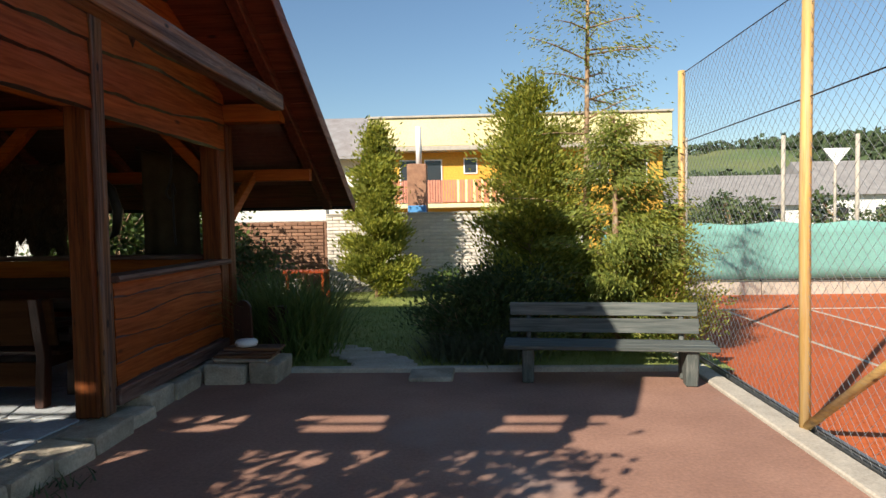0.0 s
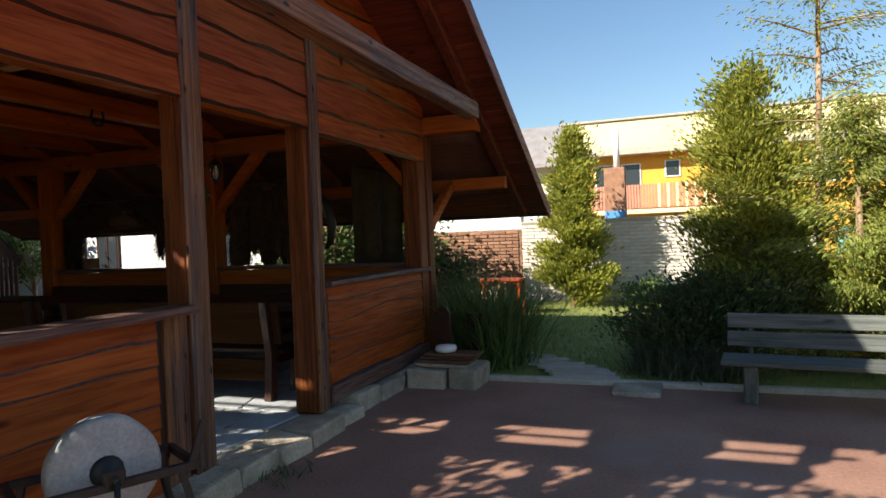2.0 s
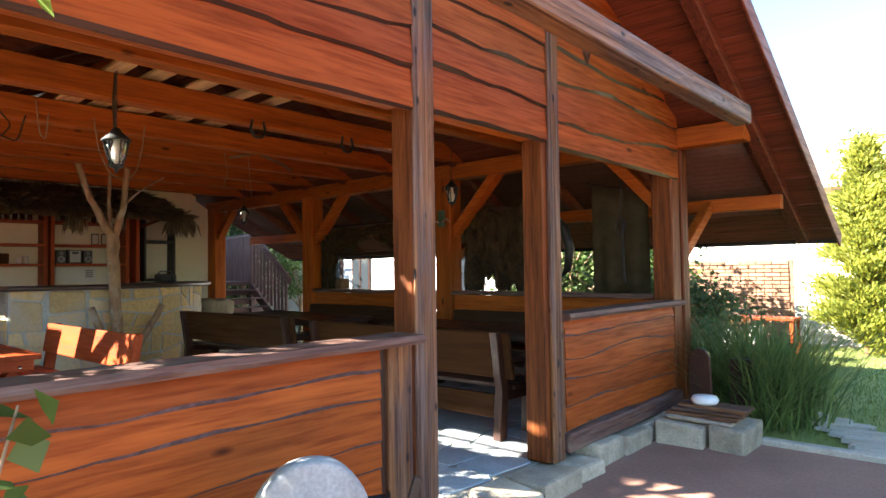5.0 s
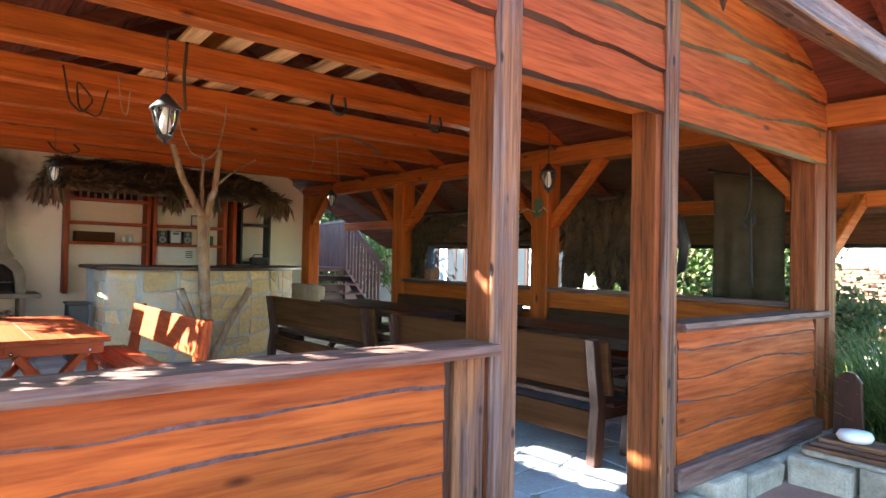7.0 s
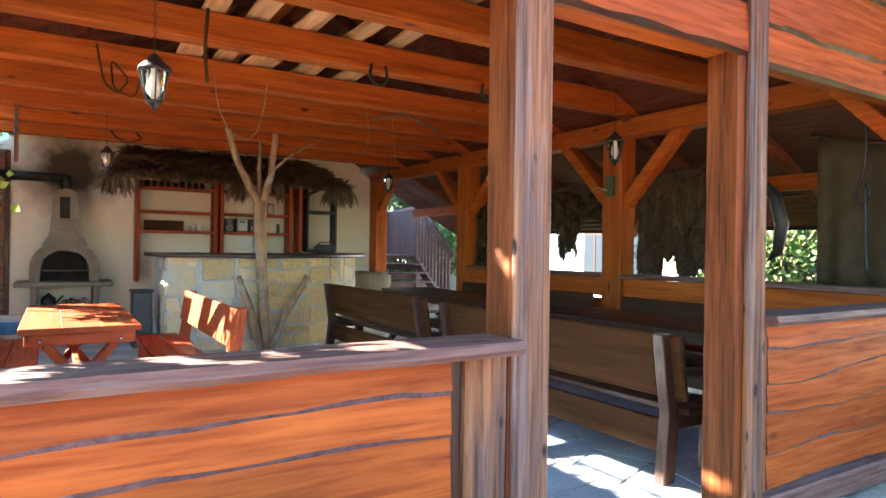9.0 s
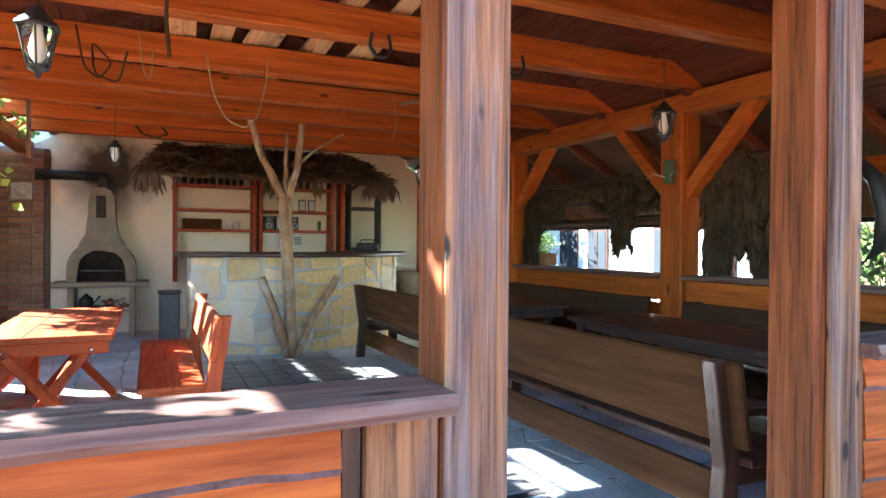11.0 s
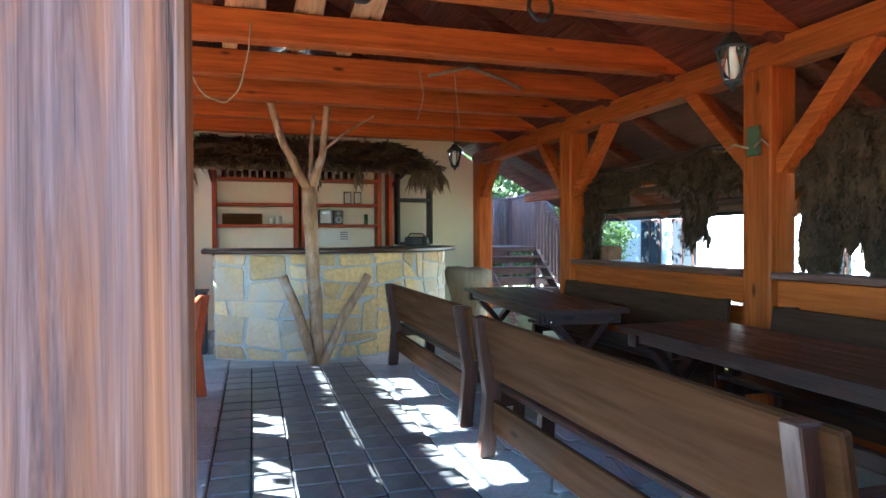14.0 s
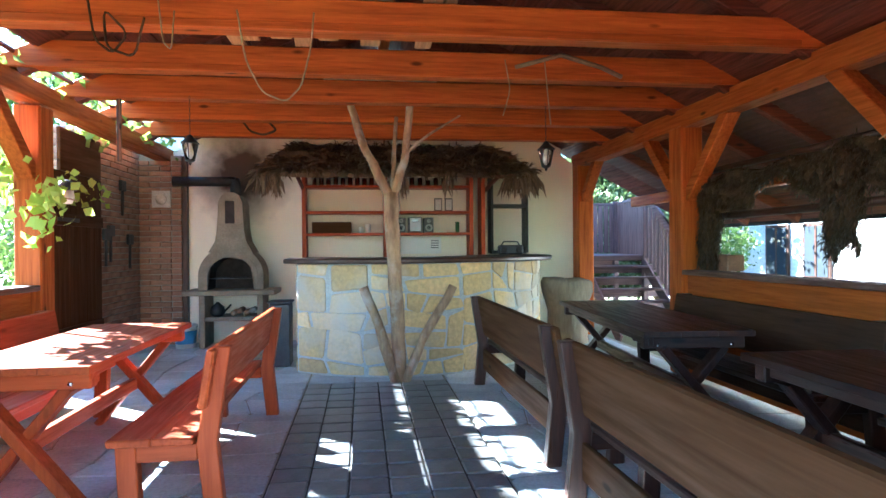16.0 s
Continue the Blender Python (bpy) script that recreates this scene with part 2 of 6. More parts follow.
M_ROPE = rough_mat("rope", (0.36, 0.27, 0.14), (0.24, 0.17, 0.09), 20, 90, 0.9, 0.6)
M_SHEET = rough_mat("corrugated_sheet", (0.33, 0.31, 0.30), (0.24, 0.21, 0.20), 2, 30, 0.6, 0.2)
M_RUST = rough_mat("rusted_sheet", (0.15, 0.06, 0.04), (0.075, 0.028, 0.018), 1.2, 20, 0.7, 0.3, c3=(0.20, 0.16, 0.14))
M_TILE = rough_mat("roof_tile", (0.20, 0.11, 0.075), (0.14, 0.08, 0.06), 3, 40, 0.85, 0.5)
M_NET = rough_mat("green_screen_cloth", (0.20, 0.42, 0.36), (0.16, 0.35, 0.30), 1.2, 60, 0.9, 0.3)
M_YELLOW = rough_mat("yellow_render", (0.85, 0.73, 0.42), (0.80, 0.66, 0.34), 0.7, 15, 0.9, 0.2)
M_ORANGE = rough_mat("ochre_render", (0.78, 0.42, 0.06), (0.70, 0.36, 0.05), 0.7, 15, 0.9, 0.2)
M_PINK = rough_mat("salmon_board", (0.66, 0.26, 0.16), (0.58, 0.22, 0.13), 2, 20, 0.7, 0.2)
M_GREYROOF = rough_mat("grey_roofing", (0.30, 0.28, 0.26), (0.23, 0.21, 0.20), 1.5, 12, 0.8, 0.3)
M_HILL = rough_mat("hill_field", (0.20, 0.20, 0.07), (0.10, 0.15, 0.045), 0.012, 0.2, 0.95, 0.1)
M_FOREST = rough_mat("far_wood", (0.035, 0.06, 0.025), (0.07, 0.095, 0.035), 0.05, 0.6, 0.95, 0.3)
M_PLASTIC = rough_mat("dark_plastic", (0.025, 0.027, 0.03), (0.04, 0.04, 0.042), 8, 50, 0.45, 0.05)
M_PAPER = rough_mat("pale_card", (0.72, 0.70, 0.64), (0.62, 0.58, 0.5), 10, 50, 0.8, 0.1)
M_BLUE = rough_mat("blue_plastic", (0.08, 0.25, 0.5), (0.1, 0.3, 0.55), 8, 40, 0.4, 0.05)


def leaf_mat(name, c1, c2, trans=0.35):
    m, nt, b = nodemat(name, 0.6)
    ge = nt.nodes.new("ShaderNodeNewGeometry")
    nz = _noise(nt, 1.3, 3)
    a = _ramp(nt, ge.outputs["Random Per Island"], [(0.0, c1), (1.0, c2)])
    col = _mix(nt, 0.5, a, _ramp(nt, nz, [(0.3, (0.6, 0.6, 0.6)), (0.7, (1.3, 1.3, 1.2))]), "MULTIPLY")
    nt.links.new(col, b.inputs["Base Color"])
    tr = nt.nodes.new("ShaderNodeBsdfTranslucent")
    nt.links.new(col, tr.inputs[0])
    ms = nt.nodes.new("ShaderNodeMixShader")
    ms.inputs[0].default_value = trans
    nt.links.new(b.outputs[0], ms.inputs[1])
    nt.links.new(tr.outputs[0], ms.inputs[2])
    nt.links.new(ms.outputs[0], nt.nodes["Material Output"].inputs[0])
    return m


L_THUJA = leaf_mat("thuja_foliage", (0.15, 0.19, 0.024), (0.48, 0.46, 0.07), 0.5)
L_LARCH = leaf_mat("conifer_foliage", (0.12, 0.17, 0.03), (0.40, 0.42, 0.08), 0.5)
L_SHRUB = leaf_mat("shrub_foliage", (0.05, 0.085, 0.03), (0.13, 0.17, 0.06))
L_REEDGRASS = leaf_mat("tall_grass", (0.09, 0.15, 0.04), (0.21, 0.28, 0.08), 0.3)
L_LAV = leaf_mat("lavender_stems", (0.09, 0.11, 0.06), (0.16, 0.17, 0.10), 0.2)
L_VINE = leaf_mat("vine_leaf", (0.16, 0.26, 0.035), (0.34, 0.40, 0.07), 0.5)
# lighter copy of the vine leaf, strong sunlight put into its colour
L_SPRAY = leaf_mat("sun_tinted_vine_leaf", (0.32, 0.42, 0.05), (0.55, 0.60, 0.12), 0.5)
L_TREE = leaf_mat("broad_leaf", (0.06, 0.11, 0.02), (0.15, 0.21, 0.045), 0.4)
L_REED = leaf_mat("dry_frond", (0.12, 0.08, 0.045), (0.30, 0.21, 0.12), 0.1)
L_PELT = leaf_mat("pelt_hair", (0.03, 0.019, 0.009), (0.12, 0.08, 0.038), 0.05)


def flat(name, col, rough=0.5, metal=0.0, emit=0.0):
    m, nt, b = nodemat(name, rough, metal)
    b.inputs["Base Color"].default_value = (*col, 1)
    if emit:
        b.inputs["Emission Color"].default_value = (*col, 1)
        b.inputs["Emission Strength"].default_value = emit
    return m


M_GLASS = flat("window_glass", (0.03, 0.035, 0.04), 0.05)
M_CHROME = flat("bright_metal", (0.7, 0.7, 0.7), 0.2, 1.0)
M_OFFWHITE = flat("white_paint", (0.8, 0.79, 0.75), 0.4)


def clear_glass(name, tint=(1, 1, 1)):
    m, nt, b = nodemat(name, 0.05)
    b.inputs["Base Color"].default_value = (*tint, 1)
    b.inputs["Transmission Weight"].default_value = 1.0
    b.inputs["IOR"].default_value = 1.3
    return m


M_JAR = clear_glass("jar_glass", (0.93, 0.93, 0.9))
M_LAMPGLASS = clear_glass("lantern_glass", (0.9, 0.88, 0.82))

# ---- builders ----


def thing(name, label, category, loc=(0, 0, 0), group="", kind="", rz=0.0):
    e = new(name)
    e.empty_display_size = 0.1
    e.location = loc
    e.rotation_euler = (0, 0, rz)
    return tagged(e, label, category, group, kind)


def base_of(ob):
    v = Vector((0, 0, 0))
    while ob is not None:
        v = v + ob.location
        ob = ob.parent
    return v


def obj_from(name, me, mat, parent=None, label="", local=False):
    for m in (mat if isinstance(mat, (list, tuple)) else [mat]):
        me.materials.append(m)
    ob = new(name, me)
    if parent is not None:
        ob.parent = parent
        if not local:
            off = base_of(parent)
            me.transform(Matrix.Translation(-off))
    if label:
        ob["label"] = label
    return ob


def part(name, bm, mat, parent=None, label="", local=False, smooth=False):
    """Links a bmesh as one mesh object under a thing or a part."""
    me = bpy.data.meshes.new(name)
    if smooth:
        for f in bm.faces:
            f.smooth = True
    bm.normal_update()
    bm.to_mesh(me)
    bm.free()
    return obj_from(name, me, mat, parent, label, local)


def pydata(name, verts, faces, mat, parent=None, label="", local=False, smooth=False):
    me = bpy.data.meshes.new(name)
    me.from_pydata([tuple(v) for v in verts], [], faces)
    me.validate()
    if smooth:
        me.polygons.foreach_set("use_smooth", [True] * len(me.polygons))
    return obj_from(name, me, mat, parent, label, local)


def bm_box(lo, hi, bevel=0.006, m=None, wobble=0.0, seg=1):
    bm = bmesh.new()
    bmesh.ops.create_cube(bm, size=1)
    c = [(a + b) / 2 for a, b in zip(lo, hi)]
    s = [abs(b - a) for a, b in zip(lo, hi)]
    for v in bm.verts:
        v.co = Vector([v.co[i] * s[i] + c[i] for i in range(3)])
    if wobble:
        for v in bm.verts:
            v.co += Vector([random.uniform(-wobble, wobble) for _ in range(3)])
    bv = min(bevel, min(s) * 0.35)
    if bv > 0.0005:
        bmesh.ops.bevel(bm, geom=bm.edges[:], offset=bv, segments=seg, affect="EDGES", profile=0.6)
    if m is not None:
        bm.transform(m)
    return bm


def box(name, mat, parent, lo, hi, bevel=0.006, label="", m=None, wobble=0.0, local=False):
    return part(name, bm_box(lo, hi, bevel, m, wobble), mat, parent, label, local)


def beam(name, mat, parent, p, q, w, h, bevel=0.008, label="", local=False, up=(0, 0, 1), uneven=0.004):
    """A sawn timber from p to q, w across and h deep, slightly uneven."""
    p, q = Vector(p), Vector(q)
    d = q - p
    L = d.length
    d.normalize()
    u = Vector(up)
    if abs(d.dot(u)) > 0.98:
        u = Vector((0, 1, 0))
    s = d.cross(u).normalized()
    u = s.cross(d).normalized()
    n = max(2, int(L / 0.45))
    vs, fs = [], []
    b = min(bevel, w * 0.25, h * 0.25)
    prof = [(-w / 2 + b, -h / 2), (w / 2 - b, -h / 2), (w / 2, -h / 2 + b), (w / 2, h / 2 - b), (w / 2 - b, h / 2), (-w / 2 + b, h / 2), (-w / 2, h / 2 - b), (-w / 2, -h / 2 + b)]
    for i in range(n + 1):
        c = p + d * (L * i / n)
        j = Vector((random.uniform(-1, 1), random.uniform(-1, 1), 0)) * uneven
        for a, z in prof:
            vs.append(c + s * (a + j.x) + u * (z + j.y))
    for i in range(n):
        for k in range(8):
            a, bb = i * 8 + k, i * 8 + (k + 1) % 8
            fs.append((a, bb, bb + 8, a + 8))
    fs.append(tuple(range(7, -1, -1)))
    fs.append(tuple(range(n * 8, n * 8 + 8)))
    return pydata(name, vs, fs, mat, parent, label, local)


def tube_geo(path, radii, sides=8, cap=True):
    vs, fs = [], []
    path = [Vector(p) for p in path]
    for i, p in enumerate(path):
        d = (path[min(i + 1, len(path) - 1)] - path[max(i - 1, 0)]).normalized()
        u = Vector((0, 0, 1)) if abs(d.z) < 0.9 else Vector((1, 0, 0))
        s = d.cross(u).normalized()
        u = s.cross(d)
        r = radii[i] if isinstance(radii, (list, tuple)) else radii
        for k in range(sides):
            a = 2 * math.pi * k / sides
            vs.append(p + (s * math.cos(a) + u * math.sin(a)) * r)
    for i in range(len(path) - 1):
        for k in range(sides):
            a, b = i * sides + k, i * sides + (k + 1) % sides
            fs.append((a, b, b + sides, a + sides))
    if cap:
        fs.append(tuple(range(sides - 1, -1, -1)))
        e = (len(path) - 1) * sides
        fs.append(tuple(range(e, e + sides)))
    return vs, fs


def tube(name, mat, parent, path, radii, sides=8, label="", local=False):
    vs, fs = tube_geo(path, radii, sides)
    return pydata(name, vs, fs, mat, parent, label, local, smooth=True)


def lathe(name, mat, parent, prof, at=(0, 0, 0), sides=16, label="", local=False, axis="z"):
    vs, fs = [], []
    for r, z in prof:
        for k in range(sides):
            a = 2 * math.pi * k / sides
            if axis == "z":
                vs.append((at[0] + r * math.cos(a), at[1] + r * math.sin(a), at[2] + z))
            elif axis == "x":
                vs.append((at[0] + z, at[1] + r * math.cos(a), at[2] + r * math.sin(a)))
            else:
                vs.append((at[0] + r * math.cos(a), at[1] + z, at[2] + r * math.sin(a)))
    for i in range(len(prof) - 1):
        for k in range(sides):
            a, b = i * sides + k, i * sides + (k + 1) % sides
            fs.append((a, b, b + sides, a + sides))
    fs.append(tuple(range(sides - 1, -1, -1)))
    e = (len(prof) - 1) * sides
    fs.append(tuple(range(e, e + sides)))
    return pydata(name, vs, fs, mat, parent, label, local, smooth=True)


def prism(name, mat, parent, poly, axis, a, b, label="", local=False, bevel=0.0):
    """A polygon, given in the two other axes, drawn out along an axis from a to b."""
    bm = bmesh.new()
    mk = {"x": lambda u, v, w: (w, u, v), "y": lambda u, v, w: (u, w, v), "z": lambda u, v, w: (u, v, w)}[axis]
    lo = [bm.verts.new(mk(u, v, a)) for u, v in poly]
    hi = [bm.verts.new(mk(u, v, b)) for u, v in poly]
    n = len(poly)
    bm.faces.new(lo)
    bm.faces.new(hi)
    for i in range(n):
        bm.faces.new((lo[i], lo[(i + 1) % n], hi[(i + 1) % n], hi[i]))
    bmesh.ops.recalc_face_normals(bm, faces=bm.faces[:])
    if bevel:
        bmesh.ops.bevel(bm, geom=bm.edges[:], offset=bevel, segments=1, affect="EDGES")
    return part(name, bm, mat, parent, label, local)


def waney(name, parent, face, a0, a1, z0, z1, out, mats, seed, thick=0.03, amp=0.03, axis="y", local=False):
    """A lapped live-edge board: straight above, wavy bark edge below. Runs along y on a plane x = face, leaning out at its foot."""
    n = max(8, int((a1 - a0) / 0.09))
    vs, fs = [], []
    for i in range(n + 1):
        a = a0 + (a1 - a0) * i / n
        w = amp * (1.3 * noise.noise((a * 0.9, seed * 3.1, 0.2)) + 0.28 * noise.noise((a * 2.7, seed * 5.3, 1.7)) + 0.12 * noise.noise((a * 8, seed * 2.3, 4.0)))
        zb = z0 + w
        rows = [(face, z1), (face + thick * out, z1), (face + (thick * 1.7) * out, zb + 0.008 + 0.03 * abs(noise.noise((a * 1.6, seed * 1.9, 8.0)))), (face + (thick * 1.15) * out, zb - 0.006), (face, zb + 0.004)]
        for x, z in rows:
            vs.append((x, a, z) if axis == "y" else (a, x, z))
    for i in range(n):
        for k in range(5):
            p, q = i * 5 + k, i * 5 + (k + 1) % 5
            fs.append((p, q, q + 5, p + 5))
    fs.append((0, 1, 2, 3, 4))
    fs.append(tuple(n * 5 + k for k in (4, 3, 2, 1, 0)))
    ob = pydata(name, vs, fs, mats, parent, "", local)
    for i in range(n):
        ob.data.polygons[i * 5 + 2].material_index = 1
    bm = bmesh.new()
    bm.from_mesh(ob.data)
    bmesh.ops.recalc_face_normals(bm, faces=bm.faces[:])
    bm.to_mesh(ob.data)
    bm.free()
    return ob


def leaves(name, mat, parent, pts, size, rng, droop=0.0, aspect=0.5, label="", along=None, kind="", fold=True):
    """Many small leaf-shaped pieces at points, each a bent four-sided blade."""
    pts = np.asarray(pts, float)
    n = len(pts)
    d = rng.normal(size=(n, 3)) if along is None else np.asarray(along) + 0.35 * rng.normal(size=(n, 3))
    d[:, 2] -= droop
    d /= np.linalg.norm(d, axis=1)[:, None] + 1e-9
    r = rng.normal(size=(n, 3))
    s = np.cross(d, r)
    s /= np.linalg.norm(s, axis=1)[:, None] + 1e-9
    u = np.cross(s, d)
    L = size * rng.uniform(0.6, 1.4, n)[:, None]
    w = L * aspect * 0.5
    v = np.empty((n, 4, 3))
    v[:, 0] = pts
    v[:, 1] = pts + d * L * 0.45 + s * w + u * L * 0.12
    v[:, 2] = pts + d * L
    v[:, 3] = pts + d * L * 0.45 - s * w + u * L * 0.12
    me = bpy.data.meshes.new(name)
    me.vertices.add(n * 4)
    me.vertices.foreach_set("co", v.reshape(-1))
    me.loops.add(n * 6)
    q = np.arange(n)[:, None] * 4
    me.loops.foreach_set("vertex_index", (q + np.array([0, 1, 2, 0, 2, 3])).reshape(-1).astype(np.int32))
    me.polygons.add(n * 2)
    me.polygons.foreach_set("loop_start", np.arange(0, n * 6, 3, dtype=np.int32))
    me.update(calc_edges=True)
    ob = obj_from(name, me, mat, parent, label)
    if kind:
        ob["kind"] = kind
    return ob

# ---- ground and setting ----
FZ = 0.13                      # pavilion floor
XF, XW = -2.70, -12.2          # front plane, back wall
YS, YN = 0.85, 7.10            # plates of the south and north side
RIDGE_Y, RIDGE_Z, SLOPE = 4.0, 4.63, 0.515


def roof_z(y):
    return RIDGE_Z - SLOPE * abs(y - RIDGE_Y)


def structure(ob, label, category):
    return tagged(ob, label, category, kind="structure")


def sheet(name, mat, x0, x1, y0, y1, z, label, cat, n=1, relief=0.0, rs=0.4):
    vs, fs = [], []
    for i in range(n + 1):
        for j in range(n + 1):
            x, y = x0 + (x1 - x0) * i / n, y0 + (y1 - y0) * j / n
            vs.append((x, y, z + relief * noise.noise((x * rs, y * rs, 0.5))))
    for i in range(n):
        for j in range(n):
            a = i * (n + 1) + j
            fs.append((a, a + n + 1, a + n + 2, a + 1))
    return structure(pydata(name, vs, fs, mat, smooth=True), label, cat)


sheet("ground", M_EARTH, -900, 900, -900, 900, -0.08, "bare earth and rough grass around the yard", "ground")
structure(box("courtyard_pavement", M_SLAB, None, (-2.62, -7, -0.3), (2.30, 6.46, 0.0), 0.01), "worn red-tinted concrete yard slab", "pavement")
sheet("lawn", M_GRASS, -9.5, 2.75, 6.5, 14.2, -0.005, "short mown lawn, half in shade", "lawn", 40, 0.03)
sheet("court_surface", M_CLAY, 2.62, 24, -14, 14.2, -0.03, "orange clay tennis court surface", "court", 8, 0.005)
structure(box("kerb_strip", M_CONC, None, (2.30, -7, -0.3), (2.50, 7.4, 0.025), 0.012), "pale concrete kerb between yard and court", "kerb")
structure(box("lawn_kerb", M_CONC, None, (-1.85, 6.45, -0.2), (2.3, 6.56, 0.05), 0.012), "low concrete kerb along the lawn", "kerb")
structure(box("pavilion_base", M_MORTAR, None, (XW - 0.4, YS - 0.35, -0.3), (XF - 0.12, YN + 0.25, FZ - 0.012), 0.01), "grey mortar bed of the pavilion floor", "floor")

# ---- pavilion frame ----
frame_th = thing("pavilion_frame", "orange-brown stained timber frame of an open pavilion", "timber frame", (XF, 4, 0), kind="structure")


def post(x0, x1, y0, y1, z0, z1, mat=None, label="", face=True):
    p = box("post", mat or (W_POST["z"] if x1 > -3 else W_FRAME["z"]), frame_th, (x0, y0, z0), (x1, y1, z1), 0.014, label, wobble=0.003)
    return p


POSTTOP = 2.75
post(-2.88, XF - 0.012, 3.14, 3.305, FZ, 3.7)
box("post_facing", W_FACE["z"], frame_th, (XF - 0.012, 3.14, FZ - 0.03), (XF + 0.008, 3.312, 4.05), 0.006, "weathered grey-brown post face")
post(-2.90, XF - 0.012, 4.49, 4.66, FZ, 3.9)
box("post_facing", W_FACE["z"], frame_th, (XF - 0.012, 4.53, FZ), (XF + 0.02, 4.67, 4.2), 0.006, "weathered grey-brown post face")
post(-2.92, XF - 0.01, 6.84, 7.05, 0.15, 2.78)
post(-2.86, XF + 0.01, 7.055, 7.22, 0.15, 2.72)
post(-2.90, XF - 0.01, YS - 0.1, YS + 0.1, FZ, 2.78)
for x in (-5.88, -8.9, -12.05):
    post(x - 0.15, x + 0.13, YN - 0.12, YN + 0.12, FZ, POSTTOP)
for x in (-5.75, -8.45):
    post(x - 0.12, x + 0.12, YS - 0.11, YS + 0.11, FZ, POSTTOP)
# plates and braces
beam("plate_beam", W_FRAME["x"], frame_th, (XW - 0.1, YN, 2.83), (-2.06, YN, 2.83), 0.2, 0.2)
beam("plate_beam", W_FRAME["x"], frame_th, (XW - 0.1, YS, 2.86), (-2.06, YS, 2.86), 0.2, 0.18)
beam("eave_purlin", W_FRAME["x"], frame_th, (XW - 0.1, 8.05, 2.2), (-2.0, 8.05, 2.2), 0.13, 0.15)


def brace(x, y, s, r=0.62, z=2.77):
    beam("brace", W_FRAME["x"], frame_th, (x, y, z - r), (x + s * r, y, z + 0.02), 0.12, 0.14, up=(0, 1, 0))


for x in (-5.88, -8.9):
    brace(x - 0.13, YN, -1, 0.72, 2.74)
    brace(x + 0.11, YN, 1, 0.74, 2.74)
brace(-12.0 + 0.06, YN, 1, 0.55)
brace(-2.9, YN - 0.1, -1)
for x in (-5.75, -8.45):
    if x > -8:
        brace(x - 0.1, YS, -1)
    brace(x + 0.1, YS, 1)
brace(-2.9, YS, -1)
for x in (-2.75, -5.88, -8.9):
    beam("brace", W_FRAME["y"], frame_th, (x, YN + 0.1, 1.65), (x, 8.02, 2.2), 0.1, 0.12)
# tie joists
JX = [-3.40, -4.55, -5.70, -6.92, -7.97, -8.97, -9.98, -11.05]
for x in JX:
    w, zb, zt = 0.075, 2.95, 3.17
    poly = [(YS - 0.15, zb), (YN + 0.15, zb), (YN + 0.15, zb + 0.02), (YN - 0.30, zt), (YS + 0.30, zt), (YS - 0.15, zb + 0.02)]
    joist = prism("tie_joist", W_FRAME["y"], frame_th, poly, "x", x - w, x + w, bevel=0.008)
    for side in (-1, 1):
        xs = x + side * (w + 0.007)
        box("joist_strip", W_FRAME["y"], joist, (xs - 0.006, YS + 0.2, zb + 0.004), (xs + 0.006, YN - 0.2, zb + 0.055), 0.003)
    beam("rafter", W_ROOF["y"], frame_th, (x, RIDGE_Y, RIDGE_Z - 0.12), (x, 9.2, roof_z(9.2) - 0.12), 0.1, 0.13)
    beam("rafter", W_ROOF["y"], frame_th, (x, RIDGE_Y, RIDGE_Z - 0.12), (x, 0.98, roof_z(0.98) - 0.12), 0.1, 0.13)
for x in (-2.05,):
    beam("rafter", W_ROOF["y"], frame_th, (x, RIDGE_Y, RIDGE_Z - 0.12), (x, 9.2, roof_z(9.2) - 0.12), 0.12, 0.14)
    beam("rafter", W_ROOF["y"], frame_th, (x, RIDGE_Y, RIDGE_Z - 0.12), (x, 0.98, roof_z(0.98) - 0.12), 0.12, 0.14)
    beam("collar_beam", W_FACE["y"], frame_th, (x + 0.14, 1.6, 2.82), (x + 0.14, 6.45, 2.82), 0.14, 0.16)
beam("ridge_beam", W_FRAME["x"], frame_th, (XW, RIDGE_Y, RIDGE_Z - 0.27), (-2.0, RIDGE_Y, RIDGE_Z - 0.27), 0.14, 0.18)
lathe("pendant", W_FACE["z"], frame_th, [(0.003, 0.0), (0.03, 0.09), (0.035, 0.17), (0.03, 0.2)], (-2.08, 4.01, 2.73), 5, "carved wooden pendant")
beam("batten", W_ROOF["x"], frame_th, (XW, YS + 0.12, 3.075), (-1.9, YS + 0.12, 3.075), 0.04, 0.035)
# inner lintel behind the front boards
for a, b in ((0.9, 3.14), (3.305, 4.49), (4.66, 6.84)):
    beam("lintel", W_FRAME["y"], frame_th, (XF - 0.14, a, 2.56), (XF - 0.14, b, 2.56), 0.14, 0.2)
    beam("lintel", W_FRAME["y"], frame_th, (XF - 0.10, a, 2.83), (XF - 0.10, b, 2.83), 0.12, 0.12)

